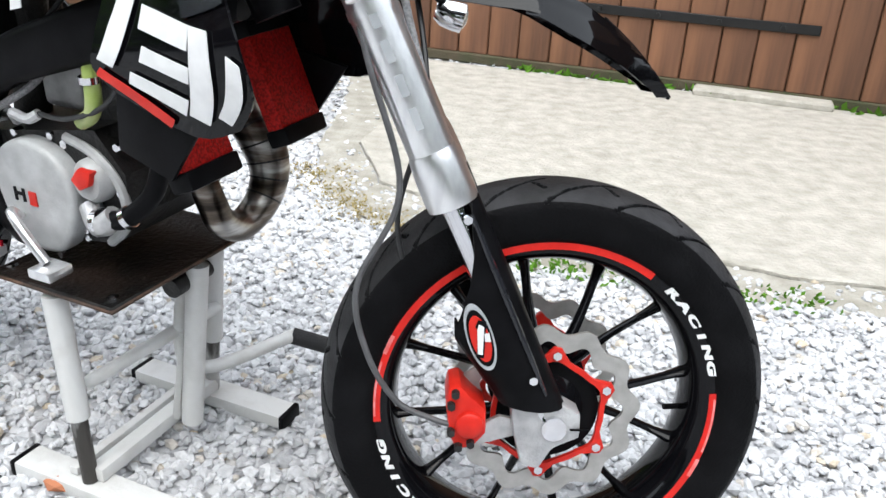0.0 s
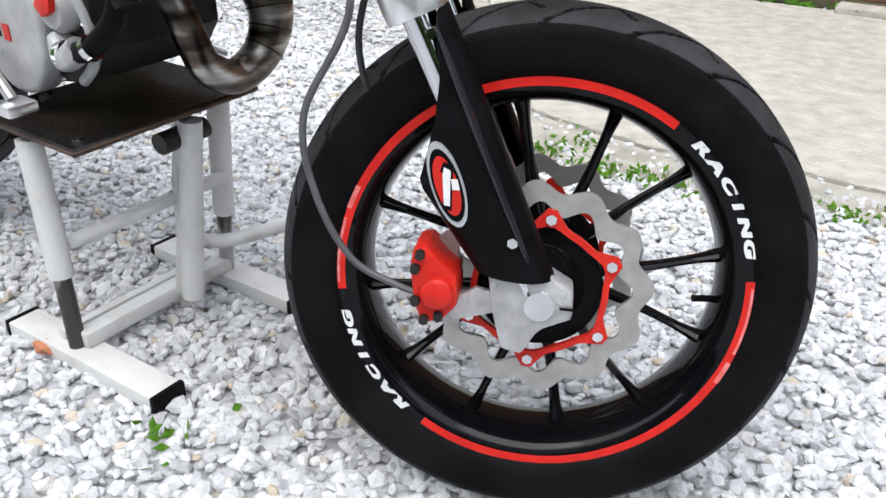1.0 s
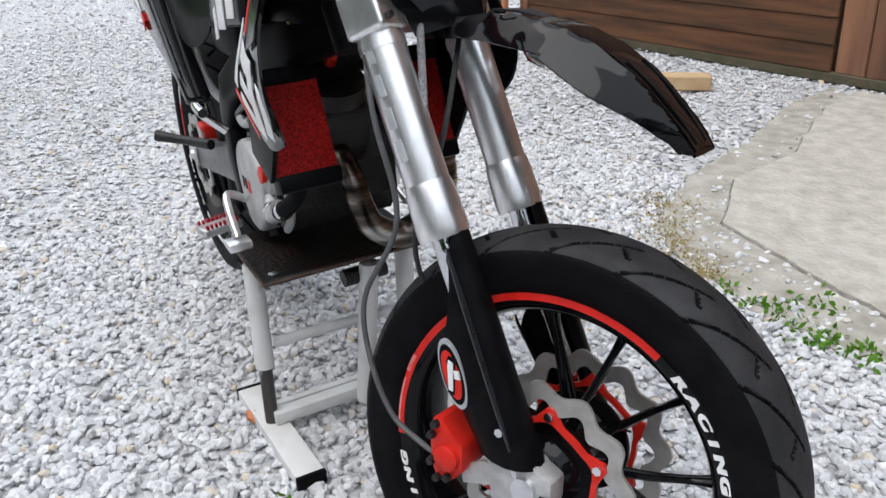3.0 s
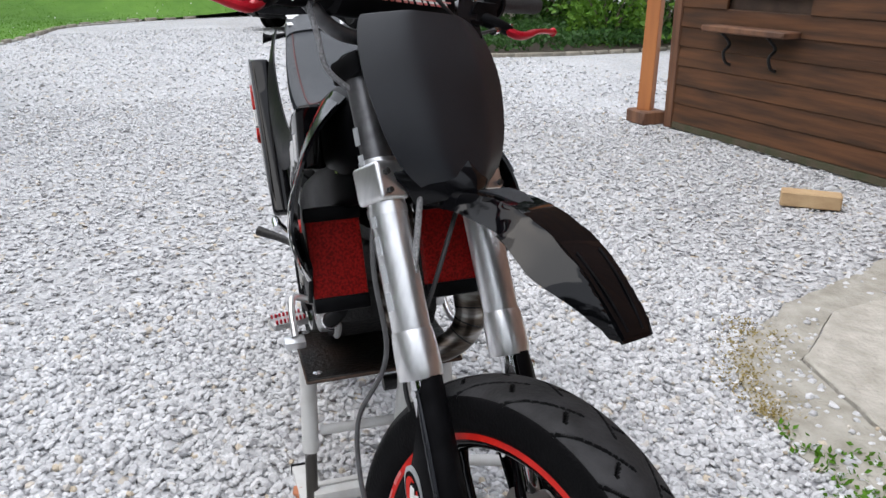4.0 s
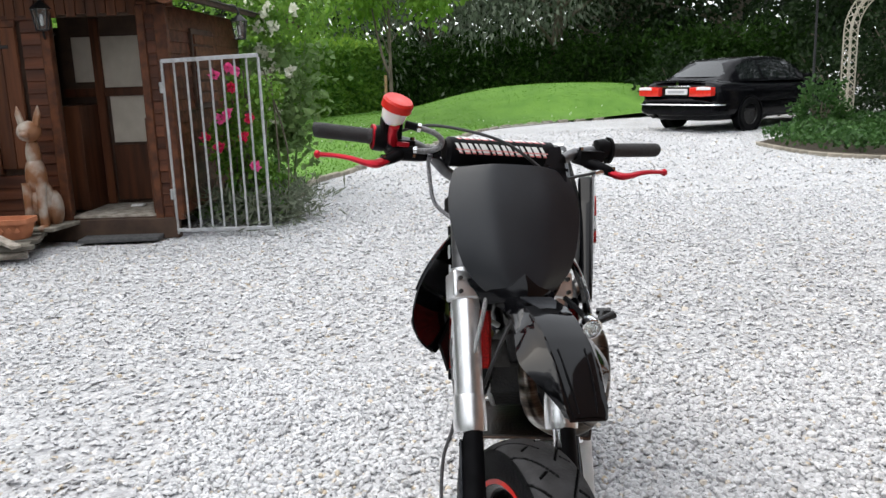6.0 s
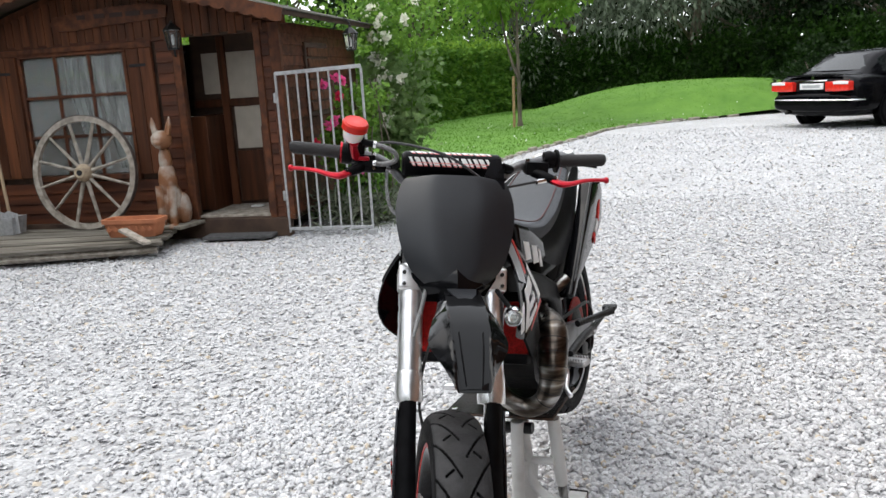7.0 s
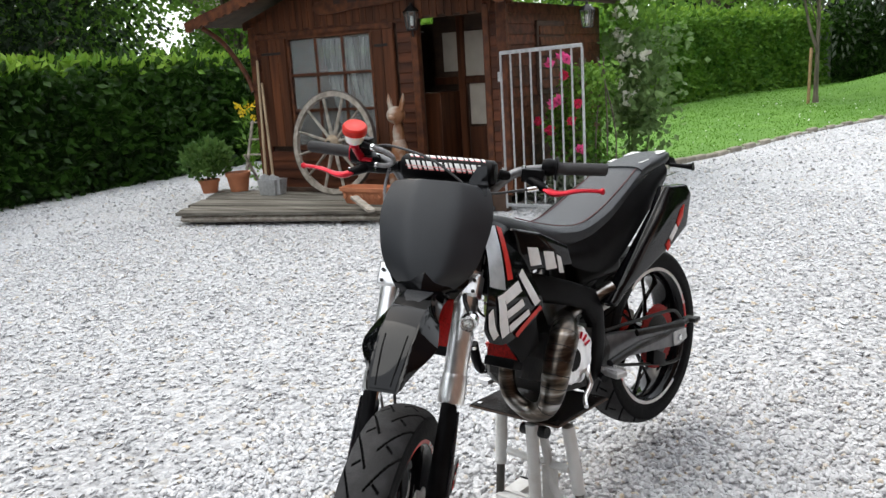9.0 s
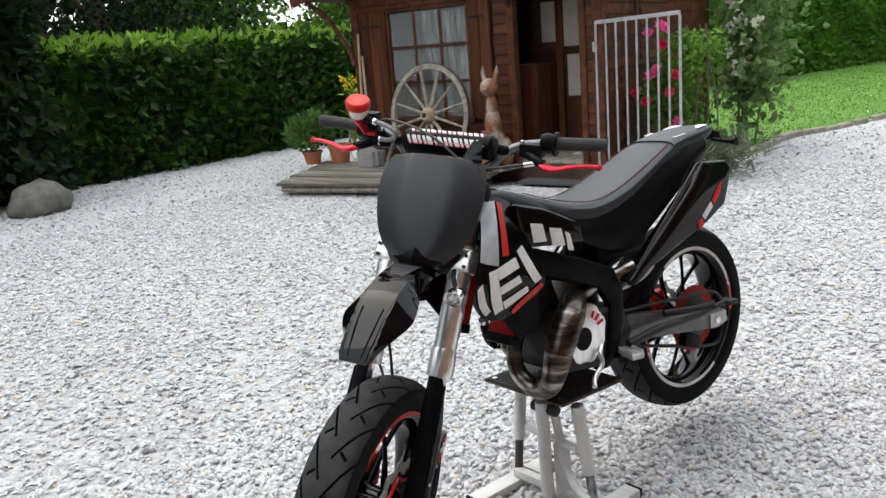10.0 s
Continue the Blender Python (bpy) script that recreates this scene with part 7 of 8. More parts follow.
# ---- lawn ----
EDGE = [(-5.6, -2.3), (-6.9, -1.75), (-8.1, -1.75), (-9.2, -1.42), (-11.5, -0.9), (-14, -0.05), (-15.8, 0.5), (-17.3, 2.0), (-18.3, 4.2), (-19, 6.5), (-20.5, 9)]
LAWN = EDGE + [(-22, 12), (-33, 12), (-33, -12), (-9.0, -12), (-7.6, -5.2), (-7.5, -3.2)]


def mound(x, y):
    a = ((x + 21.4) / 2.9) ** 2 + ((y - 2.6) / 3.8) ** 2
    return 0.03 + 0.75 * np.exp(-a ** 1.5) * np.clip((-(x + 17.6)) / 1.5, 0, 1)


m_turf = mat("lawn_turf", (0.065, 0.165, 0.013), 0.9, col2=(0.1, 0.22, 0.024), scale=2.2, bump=0.3, bscale=60, detail=12, mix=(0.35, 0.7))
bm = bmesh.new()
smooth_edge = [(p.x, p.y) for p in smooth_path([(x, y, 0) for x, y in EDGE], 5)]
poly = smooth_edge + LAWN[len(EDGE):]
vs = [bm.verts.new((x, y, 0)) for x, y in poly]
for t in mathutils.geometry.tessellate_polygon([[Vector((x, y, 0)) for x, y in poly]]):
    bm.faces.new([vs[i] for i in t])
for k in range(54):
    bmesh.ops.bisect_plane(bm, geom=bm.verts[:] + bm.edges[:] + bm.faces[:], plane_co=(-32.5 + 0.5 * k, 0, 0), plane_no=(1, 0, 0))
for k in range(46):
    bmesh.ops.bisect_plane(bm, geom=bm.verts[:] + bm.edges[:] + bm.faces[:], plane_co=(0, -11.5 + 0.5 * k, 0), plane_no=(0, 1, 0))
for v in bm.verts:
    v.co.z = float(mound(v.co.x, v.co.y)) + 0.012 * noise.noise(v.co * 1.5)
thing("lawn", bm, m_turf, "short green lawn rising to a low mound", "lawn", "structure", smooth=180)
# grass blades, nearer ones dense
n = 90000
q = rng.random((n, 2)) * np.array([22.0, 14.0]) + np.array([-27.5, -6.6])
q = q[inside(LAWN, q)]
q = q[rng.random(len(q)) < np.clip(1.15 + (q[:, 0] + 8) * 0.04, 0.4, 1)]
base = np.column_stack([q, mound(q[:, 0], q[:, 1]) - 0.006])
mesh = leaves(base, rng.normal(0, 0.5, (len(q), 3)) * np.array([1, 1, 0.2]) + np.array([0, 0, 1.0]), 0.03, 0.007)
tagged(new("grass", fast_mesh("grass", *mesh, M_GRASS)), "short green grass blades with daisies between", "grass", kind="stuff")
n = 220
q = rng.random((n, 2)) * np.array([10.0, 6.0]) + np.array([-19.0, -2.6])
q = q[inside(LAWN, q)]
base = np.column_stack([q, mound(q[:, 0], q[:, 1]) + 0.05])
tagged(new("daisies", fast_mesh("daisies", *leaves(base, rng.normal(0, 1, (len(q), 3)) * np.array([1, 1, 0.2]), 0.03, 0.014), M_WHITE)), "small white daisies in the grass", "daisies", kind="stuff")
# lawn edging stones
edging = tagged(new("lawn_edging", finish(tube([(x, y, 0.01) for x, y in EDGE[1:8]], 0.02, 6, 6), M_CONC2)), "low grey edging strip along the lawn", "edging", kind="structure")
r = random.Random(5)
em = finish(box(-0.14, 0.14, -0.035, 0.035, -0.03, 0.05, 0.012, 1), mat("edging_stone", (0.3, 0.27, 0.22), 0.9, col2=(0.2, 0.18, 0.14), scale=12, bump=0.5, rand=0.25), 0)
for a, b in zip(smooth_edge[5:38], smooth_edge[6:39]):
    L = math.dist(a, b)
    for k in range(max(1, int(L / 0.3))):
        t = (k + 0.5) / max(1, int(L / 0.3))
        st_ = new("edging_stone", em)
        st_.matrix_world = Matrix.Translation((a[0] + (b[0] - a[0]) * t, a[1] + (b[1] - a[1]) * t, r.uniform(-0.01, 0.01))) @ Matrix.Rotation(math.atan2(b[1] - a[1], b[0] - a[0]) + r.uniform(-0.05, 0.05), 4, "Z")
        st_.parent = edging

# ---- hedges ----
hedge([(7, -8.2), (0, -8.15), (-4.5, -8.05), (-8.6, -8.3), (-14, -9.2)], 1.5, 1.3, M_LAUREL, 24000, "dark green clipped laurel hedge beside the gravel", (0.15, 0.045), side=1)
hedge([(-9.4, -6.6), (-12.5, -6.1), (-18, -4.9), (-22, -4.1), (-26.4, -2.5)], 2.0, 1.8, M_BEECH, 26000, "tall clipped green hedge behind the lawn", (0.15, 0.05), side=1, ragged_top=0.12)
hedge([(-26.6, -2.4), (-27, -1.2), (-26.5, 1.5), (-25.5, 6.0), (-23, 10)], 1.9, 1.4, M_LAUREL, 14000, "dark green hedge behind the mound", (0.17, 0.055), side=1, ragged_top=0.25, fresh_top=0.0)

# ---- trees ----
yt = tree((-17.7, -1.6, 0.03), 4.6, 1.5, 3000, M_LIME, "slender young tree with bright green leaves on the lawn", 3, 0.055, 0.6, (0.17, 0.07), 0.35, 34)
part("stake", bar((-17.55, -1.72, 0.0), (-17.62, -1.7, 1.15), 0.05, 0.05), mat("raw_stake", (0.34, 0.22, 0.11), 0.8, col2=(0.24, 0.15, 0.08)), yt, "wooden support stake")
part("fork_limb", tube([(-17.7, -1.6, 1.1), (-17.72, -1.74, 1.5), (-17.75, -1.85, 2.0), (-17.75, -1.95, 2.6)], [0.035, 0.03, 0.025, 0.015], 8, 4), M_BARK, yt)
tree((-28.6, -1.0, 0), 8.0, 3.2, 9000, M_SILVER, "silver-leaved tree drooping over the hedge", 11, 0.16, 0.2, (0.24, 0.045), 0.6, 80)
tree((-26.5, 2.6, 0), 9.0, 3.4, 8000, M_SILVER, "silver-leaved tree leaning over the mound", 12, 0.2, 0.3, (0.24, 0.045), 0.8, 80, lean=(0.3, 1.6))
DEEP, WIDE = "tall green garden tree beyond the hedge, shade painted into its leaves", "broad green garden tree behind the hedge"
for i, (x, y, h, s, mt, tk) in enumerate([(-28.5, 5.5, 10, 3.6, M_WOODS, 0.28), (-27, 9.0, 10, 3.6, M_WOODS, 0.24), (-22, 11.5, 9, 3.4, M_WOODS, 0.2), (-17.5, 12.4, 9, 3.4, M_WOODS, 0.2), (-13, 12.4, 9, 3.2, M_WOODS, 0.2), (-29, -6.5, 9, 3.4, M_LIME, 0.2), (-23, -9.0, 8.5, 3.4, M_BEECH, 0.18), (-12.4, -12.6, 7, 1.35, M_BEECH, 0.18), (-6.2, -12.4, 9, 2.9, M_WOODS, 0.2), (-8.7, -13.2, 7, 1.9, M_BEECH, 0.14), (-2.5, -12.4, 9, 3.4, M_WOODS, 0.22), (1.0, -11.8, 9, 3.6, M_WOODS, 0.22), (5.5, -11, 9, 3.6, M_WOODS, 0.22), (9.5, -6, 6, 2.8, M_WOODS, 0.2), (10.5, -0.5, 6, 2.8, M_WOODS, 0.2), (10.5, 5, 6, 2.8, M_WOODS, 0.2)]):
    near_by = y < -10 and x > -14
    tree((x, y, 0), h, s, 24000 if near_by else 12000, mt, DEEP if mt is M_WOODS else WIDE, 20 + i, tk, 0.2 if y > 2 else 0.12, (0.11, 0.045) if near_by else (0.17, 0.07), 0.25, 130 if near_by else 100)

# shrubs in the shade behind the drive
def shrub(c, rx, rz, n, material, label, leaf=(0.1, 0.04), name="shrub"):
    s = empty(name, label, "shrub")
    n = int(n)
    d = unit(rng.normal(size=(n, 3)))
    lump = 1 + 0.22 * np.sin(d[:, 0] * 5 + c[0]) * np.sin(d[:, 1] * 6 + c[1]) + 0.15 * np.sin(d[:, 2] * 9)
    q = d * (rng.uniform(0.55, 1.05, n) * lump)[:, None] * np.array([rx, rx, rz]) + np.array([c[0], c[1], rz * 0.8])
    keep = q[:, 2] > 0.02
    q, d = q[keep], d[keep]
    mesh_part("foliage", leaves(q, d + rng.normal(0, 0.6, q.shape), *leaf), material, s)
    bm = bmesh.new()
    for k in range(7):
        a = 2 * math.pi * k / 7
        sweep(bm, smooth_path([(c[0] + 0.05 * math.cos(a), c[1] + 0.05 * math.sin(a), 0), (c[0] + rx * 0.3 * math.cos(a), c[1] + rx * 0.3 * math.sin(a), rz * 0.8), (c[0] + rx * 0.6 * math.cos(a), c[1] + rx * 0.6 * math.sin(a), rz * 1.4)], 3), [0.03, 0.027, 0.022, 0.018, 0.014, 0.01, 0.006], 6)
    part("stem", bm, M_BARK, s)
    return s


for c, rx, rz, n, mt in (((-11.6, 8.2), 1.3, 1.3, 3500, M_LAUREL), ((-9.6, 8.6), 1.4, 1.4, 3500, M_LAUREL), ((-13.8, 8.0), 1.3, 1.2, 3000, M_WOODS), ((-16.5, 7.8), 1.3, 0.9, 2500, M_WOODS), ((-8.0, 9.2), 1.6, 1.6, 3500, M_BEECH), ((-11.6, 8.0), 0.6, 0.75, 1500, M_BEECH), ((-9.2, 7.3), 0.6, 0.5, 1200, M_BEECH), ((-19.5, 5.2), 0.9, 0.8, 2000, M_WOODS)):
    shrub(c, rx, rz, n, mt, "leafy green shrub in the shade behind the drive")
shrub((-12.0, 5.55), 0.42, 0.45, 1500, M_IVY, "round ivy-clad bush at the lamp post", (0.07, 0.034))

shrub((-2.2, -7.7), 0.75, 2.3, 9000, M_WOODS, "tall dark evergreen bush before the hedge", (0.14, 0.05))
# far woods all round, as lumpy walls of leaves
n = 60000
a = rng.random(n) * 6.283
zz = rng.random(n) ** 0.85 * 8.5
rad = 36 + 2.2 * np.sin(a * 17) + 1.2 * np.sin(a * 41 + zz) + 1.6 * np.sin(zz * 1.3 + a * 9)
top = 6.2 + 1.6 * np.sin(a * 13) + 1.2 * np.sin(a * 29)
az = np.degrees(np.arctan2(rad * np.sin(a) * 0.85 + 0.5, -9.5 + rad * np.cos(a)))
top = np.where((az > -157) & (az < -129), 2.4, top)
keep = zz < top
q = np.column_stack([-8 + rad * np.cos(a), rad * np.sin(a) * 0.85, zz])[keep]
# Same near-black leaves; the wood's inner shade comes from their colour.
tagged(new("far_woods", fast_mesh("far_woods", *leaves(q, rng.normal(0, 1, q.shape), 0.6, 0.24), M_WOODS)), "wooded edge far round the garden, shade painted into its leaves", "woods", kind="stuff")

# ---- plants by the shed corner ----
def blooms(c, r, material, parent, n=26):
    q = unit(rng.normal(size=(n, 3)))
    return mesh_part("bloom", leaves(np.array(c) + q * r * 0.25, q + rng.normal(0, 0.3, q.shape), r * 1.1, r * 0.6, 0.5), material, parent)


rose = empty("rose_bush", "climbing rose with pink and red blooms behind the gate", "rose bush")
n = 2600
q = rng.random((n, 3)) * np.array([0.5, 0.44, 1.15]) + np.array([-5.95, -2.08, 0.05])
q[:, 1] += 0.1 * np.sin(q[:, 2] * 7)
mesh_part("foliage", leaves(q, rng.normal(0, 1, (n, 3)) - np.array([0, 0, 0.3]), 0.055, 0.022), M_BEECH, rose)
bm = bmesh.new()
for k in range(9):
    y0 = -2.05 + 0.06 * k
    sweep(bm, smooth_path([(-5.6, y0, 0), (-5.62, y0 + 0.05 * math.sin(k), 0.6), (-5.6, y0 + 0.1 * math.cos(k * 2), 1.25)], 4), 0.006, 6)
part("cane", bm, M_BARK, rose)
m_pink = leaf_material("pink_petals", (0.75, 0.08, 0.3), (0.85, 0.2, 0.42), 0.5)
m_rose = leaf_material("red_petals", (0.6, 0.02, 0.06), (0.75, 0.06, 0.16), 0.5)
m_mallow = leaf_material("white_petals", (0.75, 0.75, 0.62), (0.85, 0.85, 0.78), 0.6)
for x, y, z, mt in ((-5.35, -1.96, 1.22, m_pink), (-5.35, -1.85, 1.28, m_pink), (-5.33, -1.82, 1.12, m_rose), (-5.32, -1.87, 0.92, m_pink), (-5.3, -1.92, 0.88, m_pink), (-5.32, -1.7, 0.88, m_rose), (-5.3, -1.75, 0.74, m_rose), (-5.3, -2.06, 0.74, m_rose), (-5.3, -1.95, 0.66, m_rose), (-5.3, -1.68, 0.5, m_pink), (-5.3, -1.78, 1.25, m_pink)):
    blooms((x, y - 0.04, z), 0.038, mt, rose)
hol = empty("hollyhock", "tall hollyhock with white flowers at the lawn's corner", "hollyhock")
bm = bmesh.new()
stems = [(-7.4, -2.02, 0.12, 0.0), (-7.3, -1.95, -0.12, -0.05), (-7.7, -2.05, -0.3, -0.1), (-7.35, -1.85, 0.05, 0.3)]
lf, fl = [], []
for sx, sy, dx, dy in stems:
    line = smooth_path([(sx, sy, 0), (sx + dx * 0.3, sy + dy * 0.4, 0.8), (sx + dx, sy + dy, 1.95)], 6)
    sweep(bm, line, [0.014 - 0.009 * i / 12 for i in range(13)], 7)
    for p in line[2:]:
        for k in range(30):
            lf.append((p.x, p.y, p.z))
            lf.append((p.x + 0.05, p.y + 0.05, p.z))
    for p in line[6:]:
        fl.append((p.x + 0.2, p.y + random.uniform(-0.12, 0.12), p.z + random.uniform(-0.05, 0.08)))
part("stem", bm, mat("green_stem", (0.12, 0.2, 0.05), 0.6), hol)
lf = np.array(lf)
lf = lf + rng.normal(0, 1, lf.shape) * np.array([0.13, 0.13, 0.08])
lf = lf[(lf[:, 2] > 0.45) | (rng.random(len(lf)) < 0.15)]
big = lf[lf[:, 2] < 1.5]
mesh_part("foliage", leaves(big, rng.normal(0, 1, big.shape) - np.array([0, 0, 0.25]), 0.085, 0.042), leaf_material("mallow_leaves", (0.08, 0.15, 0.045), (0.2, 0.3, 0.11)), hol, "broad grey-green leaves")
small = lf[lf[:, 2] >= 1.5]
mesh_part("foliage", leaves(small, rng.normal(0, 1, small.shape), 0.07, 0.03), M_BEECH, hol)
for c in fl:
    if random.random() < 0.85:
        blooms(c, 0.055, m_mallow, hol, 18)
lav = empty("lavender_bush", "grey-green lavender bush beside the gate", "lavender")
n = 3200
d = unit(rng.normal(size=(n, 3)) * np.array([1, 1, 0.6]) + np.array([0, 0, 0.5]))
q = np.column_stack([rng.normal(-5.75, 0.26, n), rng.normal(-1.78, 0.2, n), rng.random(n) * 0.28])
mesh_part("foliage", leaves(q, d, 0.13, 0.008), leaf_material("lavender_leaves", (0.1, 0.13, 0.08), (0.22, 0.24, 0.18)), lav)
# ---- car ----
CM = Matrix.Translation((-13.6, 3.72, 0)) @ Matrix.Rotation(math.atan2(0.8, -0.6), 4, "Z") @ Matrix.Diagonal((0.97, 0.97, 0.9, 1))
M_CARP = mat("black_car_paint", (0.002, 0.002, 0.003), 0.1, col2=(0.004, 0.004, 0.005), scale=4, rvar=0.03, spec=0.1)
M_CGLASS = mat("dark_car_glass", (0.009, 0.011, 0.011), 0.05, col2=(0.014, 0.017, 0.017), scale=3, spec=0.45)
M_TAIL = mat("red_tail_lens", (0.75, 0.03, 0.02), 0.15, col2=(0.6, 0.02, 0.015), scale=30, coat=0.5)
car = empty("car", "black four-door saloon car parked on the gravel", "car")


def sect(x, zb, zs, zt, hw, n=28, p=0.42):
    """Cross-section of the lower body at x."""
    zc, hh = (zb + zt) / 2, (zt - zb) / 2
    out = []
    for k in range(n):
        t = 2 * math.pi * (k + 0.5) / n
        y = hw * math.copysign(abs(math.cos(t)) ** p, math.cos(t))
        z = zc + hh * math.copysign(abs(math.sin(t)) ** p, math.sin(t))
        tuck = 0.05 * max(0, (z - zs) / max(0.01, zt - zs))
        out.append(Vector((x, y * (1 - tuck), z)))
    return out


low = [(0.0, 0.34, 0.8, 0.86, 0.72), (0.05, 0.27, 0.8, 0.94, 0.8), (0.16, 0.22, 0.8, 0.985, 0.85), (0.5, 0.2, 0.8, 0.995, 0.87), (1.0, 0.19, 0.8, 0.97, 0.87), (2.2, 0.19, 0.8, 0.93, 0.87), (3.2, 0.2, 0.8, 0.9, 0.87), (3.9, 0.21, 0.7, 0.84, 0.86), (4.25, 0.25, 0.65, 0.76, 0.82), (4.42, 0.32, 0.6, 0.66, 0.7)]
rows = [smooth_path(c, 4) for c in zip(*[sect(*s) for s in low])]
body = part("body", ring_path(list(zip(*rows)), m=CM), M_CARP, car, "glossy black car body", 45)
cab = [(0.42, 0.96, 0.985, 0.66, 0.62), (0.62, 0.95, 1.1, 0.7, 0.58), (0.98, 0.94, 1.33, 0.73, 0.53), (1.25, 0.93, 1.385, 0.74, 0.53), (1.9, 0.92, 1.4, 0.745, 0.54), (2.4, 0.91, 1.36, 0.745, 0.53), (2.75, 0.9, 1.2, 0.73, 0.57), (3.1, 0.89, 0.95, 0.7, 0.64), (3.2, 0.86, 0.89, 0.68, 0.64)]


def csect(x, z0, z1, w0, w1):
    r = []
    for y, z in ((-w0, z0), (-(w0 * 0.45 + w1 * 0.55), z0 + (z1 - z0) * 0.6), (-w1, z1 - 0.05 * (z1 - z0)), (-w1 * 0.85, z1), (0, z1 + 0.02 * (z1 - z0)), (w1 * 0.85, z1), (w1, z1 - 0.05 * (z1 - z0)), (w0 * 0.45 + w1 * 0.55, z0 + (z1 - z0) * 0.6), (w0, z0)):
        r.append(Vector((x, y, z)))
    return r


rows = [smooth_path(c, 4) for c in zip(*[csect(*s) for s in cab])]
part("cabin", ring_path(list(zip(*rows)), m=CM), M_CARP, car, "", 50)


def pane_between(x0, x1, f0, f1, y_side, name, off=0.008):
    """A glass sheet lying on the cabin's side from station x0 to x1."""
    def at(x, f):
        for a, b in zip(cab, cab[1:]):
            if a[0] <= x <= b[0]:
                t = (x - a[0]) / (b[0] - a[0])
                z0, z1, w0, w1 = [a[i] + (b[i] - a[i]) * t for i in (1, 2, 3, 4)]
                return Vector((x, y_side * (w0 + (w1 - w0) * (0.55 * f / 0.6 if f < 0.6 else 0.55 + 0.45 * (f - 0.6) / 0.35) + off), z0 + (z1 - z0) * f))
    rows = [[at(x0 + (x1 - x0) * i / 8, f0 + (f1 - f0) * j / 4) for j in range(5)] for i in range(9)]
    return part(name, shell(rows, 0.004, CM), M_CGLASS, car, "dark side window")


for s in (-1, 1):
    pane_between(0.85, 1.45, 0.12, 0.86, s, "side_window")
    pane_between(1.52, 2.6, 0.12, 0.86, s, "side_window")
rows = []
for i in range(7):
    v = i / 6
    x, z, w = 0.5 + 0.47 * v, 1.03 + 0.29 * v, 0.56 - 0.06 * v
    rows.append([(x - 0.012 + 0.045 * abs(u) ** 2.5, u * w, z + 0.012) for u in (-1, -0.7, -0.35, 0, 0.35, 0.7, 1)])
part("rear_window", shell(rows, 0.004, CM), M_CGLASS, car, "dark sloping rear window")
part("boot_lip", box(-0.01, 0.07, -0.55, 0.55, 0.955, 0.985, 0.01, 2, CM), M_CARP, car)
part("rear_bumper", ring_path(list(zip(*[smooth_path(c, 3) for c in zip(*[sect(*s) for s in ((-0.06, 0.4, 0.5, 0.58, 0.66), (-0.04, 0.33, 0.5, 0.64, 0.78), (0.06, 0.3, 0.5, 0.66, 0.855), (0.3, 0.28, 0.5, 0.65, 0.885))])])), m=CM), M_CARP, car, "", 45)
part("bumper_strip", tube([(0.2, -0.885, 0.53), (0.0, -0.82, 0.53), (-0.055, -0.6, 0.53), (-0.07, 0, 0.53), (-0.055, 0.6, 0.53), (0.0, 0.82, 0.53), (0.2, 0.885, 0.53)], 0.014, 6, 5, CM), M_CHROME, car, "bright bumper strip")
for s in (-1, 1):
    tl = part("tail_light", prism([(0.34, 0.69), (0.34, 0.86), (0.62, 0.875), (0.8, 0.86), (0.8, 0.7), (0.6, 0.685)], -0.02, 0.1, 0.012, CM @ Matrix.Rotation(radians(90), 4, "Z") @ Matrix.Scale(-1 if s > 0 else 1, 4, (1, 0, 0)) @ Matrix.Rotation(0, 4, "Z")), M_TAIL, car, "red and clear tail light")
    part("clear_lens", prism([(0.5, 0.81), (0.5, 0.862), (0.62, 0.873), (0.79, 0.86), (0.79, 0.81)], 0.08, 0.108, 0.006, CM @ Matrix.Rotation(radians(90), 4, "Z") @ Matrix.Scale(-1 if s > 0 else 1, 4, (1, 0, 0))), M_WHITE, tl, "clear white lens")
pl = part("number_plate", box(-0.03, -0.005, -0.24, 0.24, 0.72, 0.83, 0.004, 1, CM), M_WHITE, car, "white number plate")
part("plate_recess", box(-0.012, 0.06, -0.32, 0.32, 0.69, 0.87, 0.01, 1, CM), M_CGLASS, car)
part("boot_strip", box(-0.03, 0.01, -0.31, 0.31, 0.86, 0.885, 0.005, 1, CM), M_CHROME, car)
part("plate_bar", box(-0.033, -0.03, -0.18, 0.18, 0.75, 0.8, 0, 1, CM), M_SILVERST, pl, "", 0)
part("badge", lathe([(0.0, -0.006), (0.032, -0.006), (0.032, 0.006), (0.0, 0.006)], 20, CM @ Matrix.Translation((0.008, 0, 0.925)) @ Matrix.Rotation(radians(90), 4, "Z")), M_CHROME, car, "round plain badge")
for x in (0.95, 3.65):
    for s in (-1, 1):
        wm = CM @ Matrix.Translation((x, s * 0.78, 0.315)) @ Matrix.Scale(s, 4, (0, 1, 0))
        w = part("wheel", lathe([(0.2, -0.1), (0.29, -0.105), (0.31, -0.09), (0.315, 0.0), (0.31, 0.09), (0.29, 0.105), (0.2, 0.1)], 40, wm, closed=True), M_RUBBER, car, "black car wheel")
        part("rim", lathe([(0.0, 0.07), (0.06, 0.085), (0.19, 0.075), (0.2, 0.095), (0.205, 0.06), (0.0, 0.02)], 30, wm), M_DARK, w)
        part("wheel_arch", lathe([(0.0, 0.06), (0.36, 0.06), (0.37, 0.098), (0.345, 0.1), (0.335, 0.07), (0.0, 0.065)], 36, wm), M_BLACK, car)
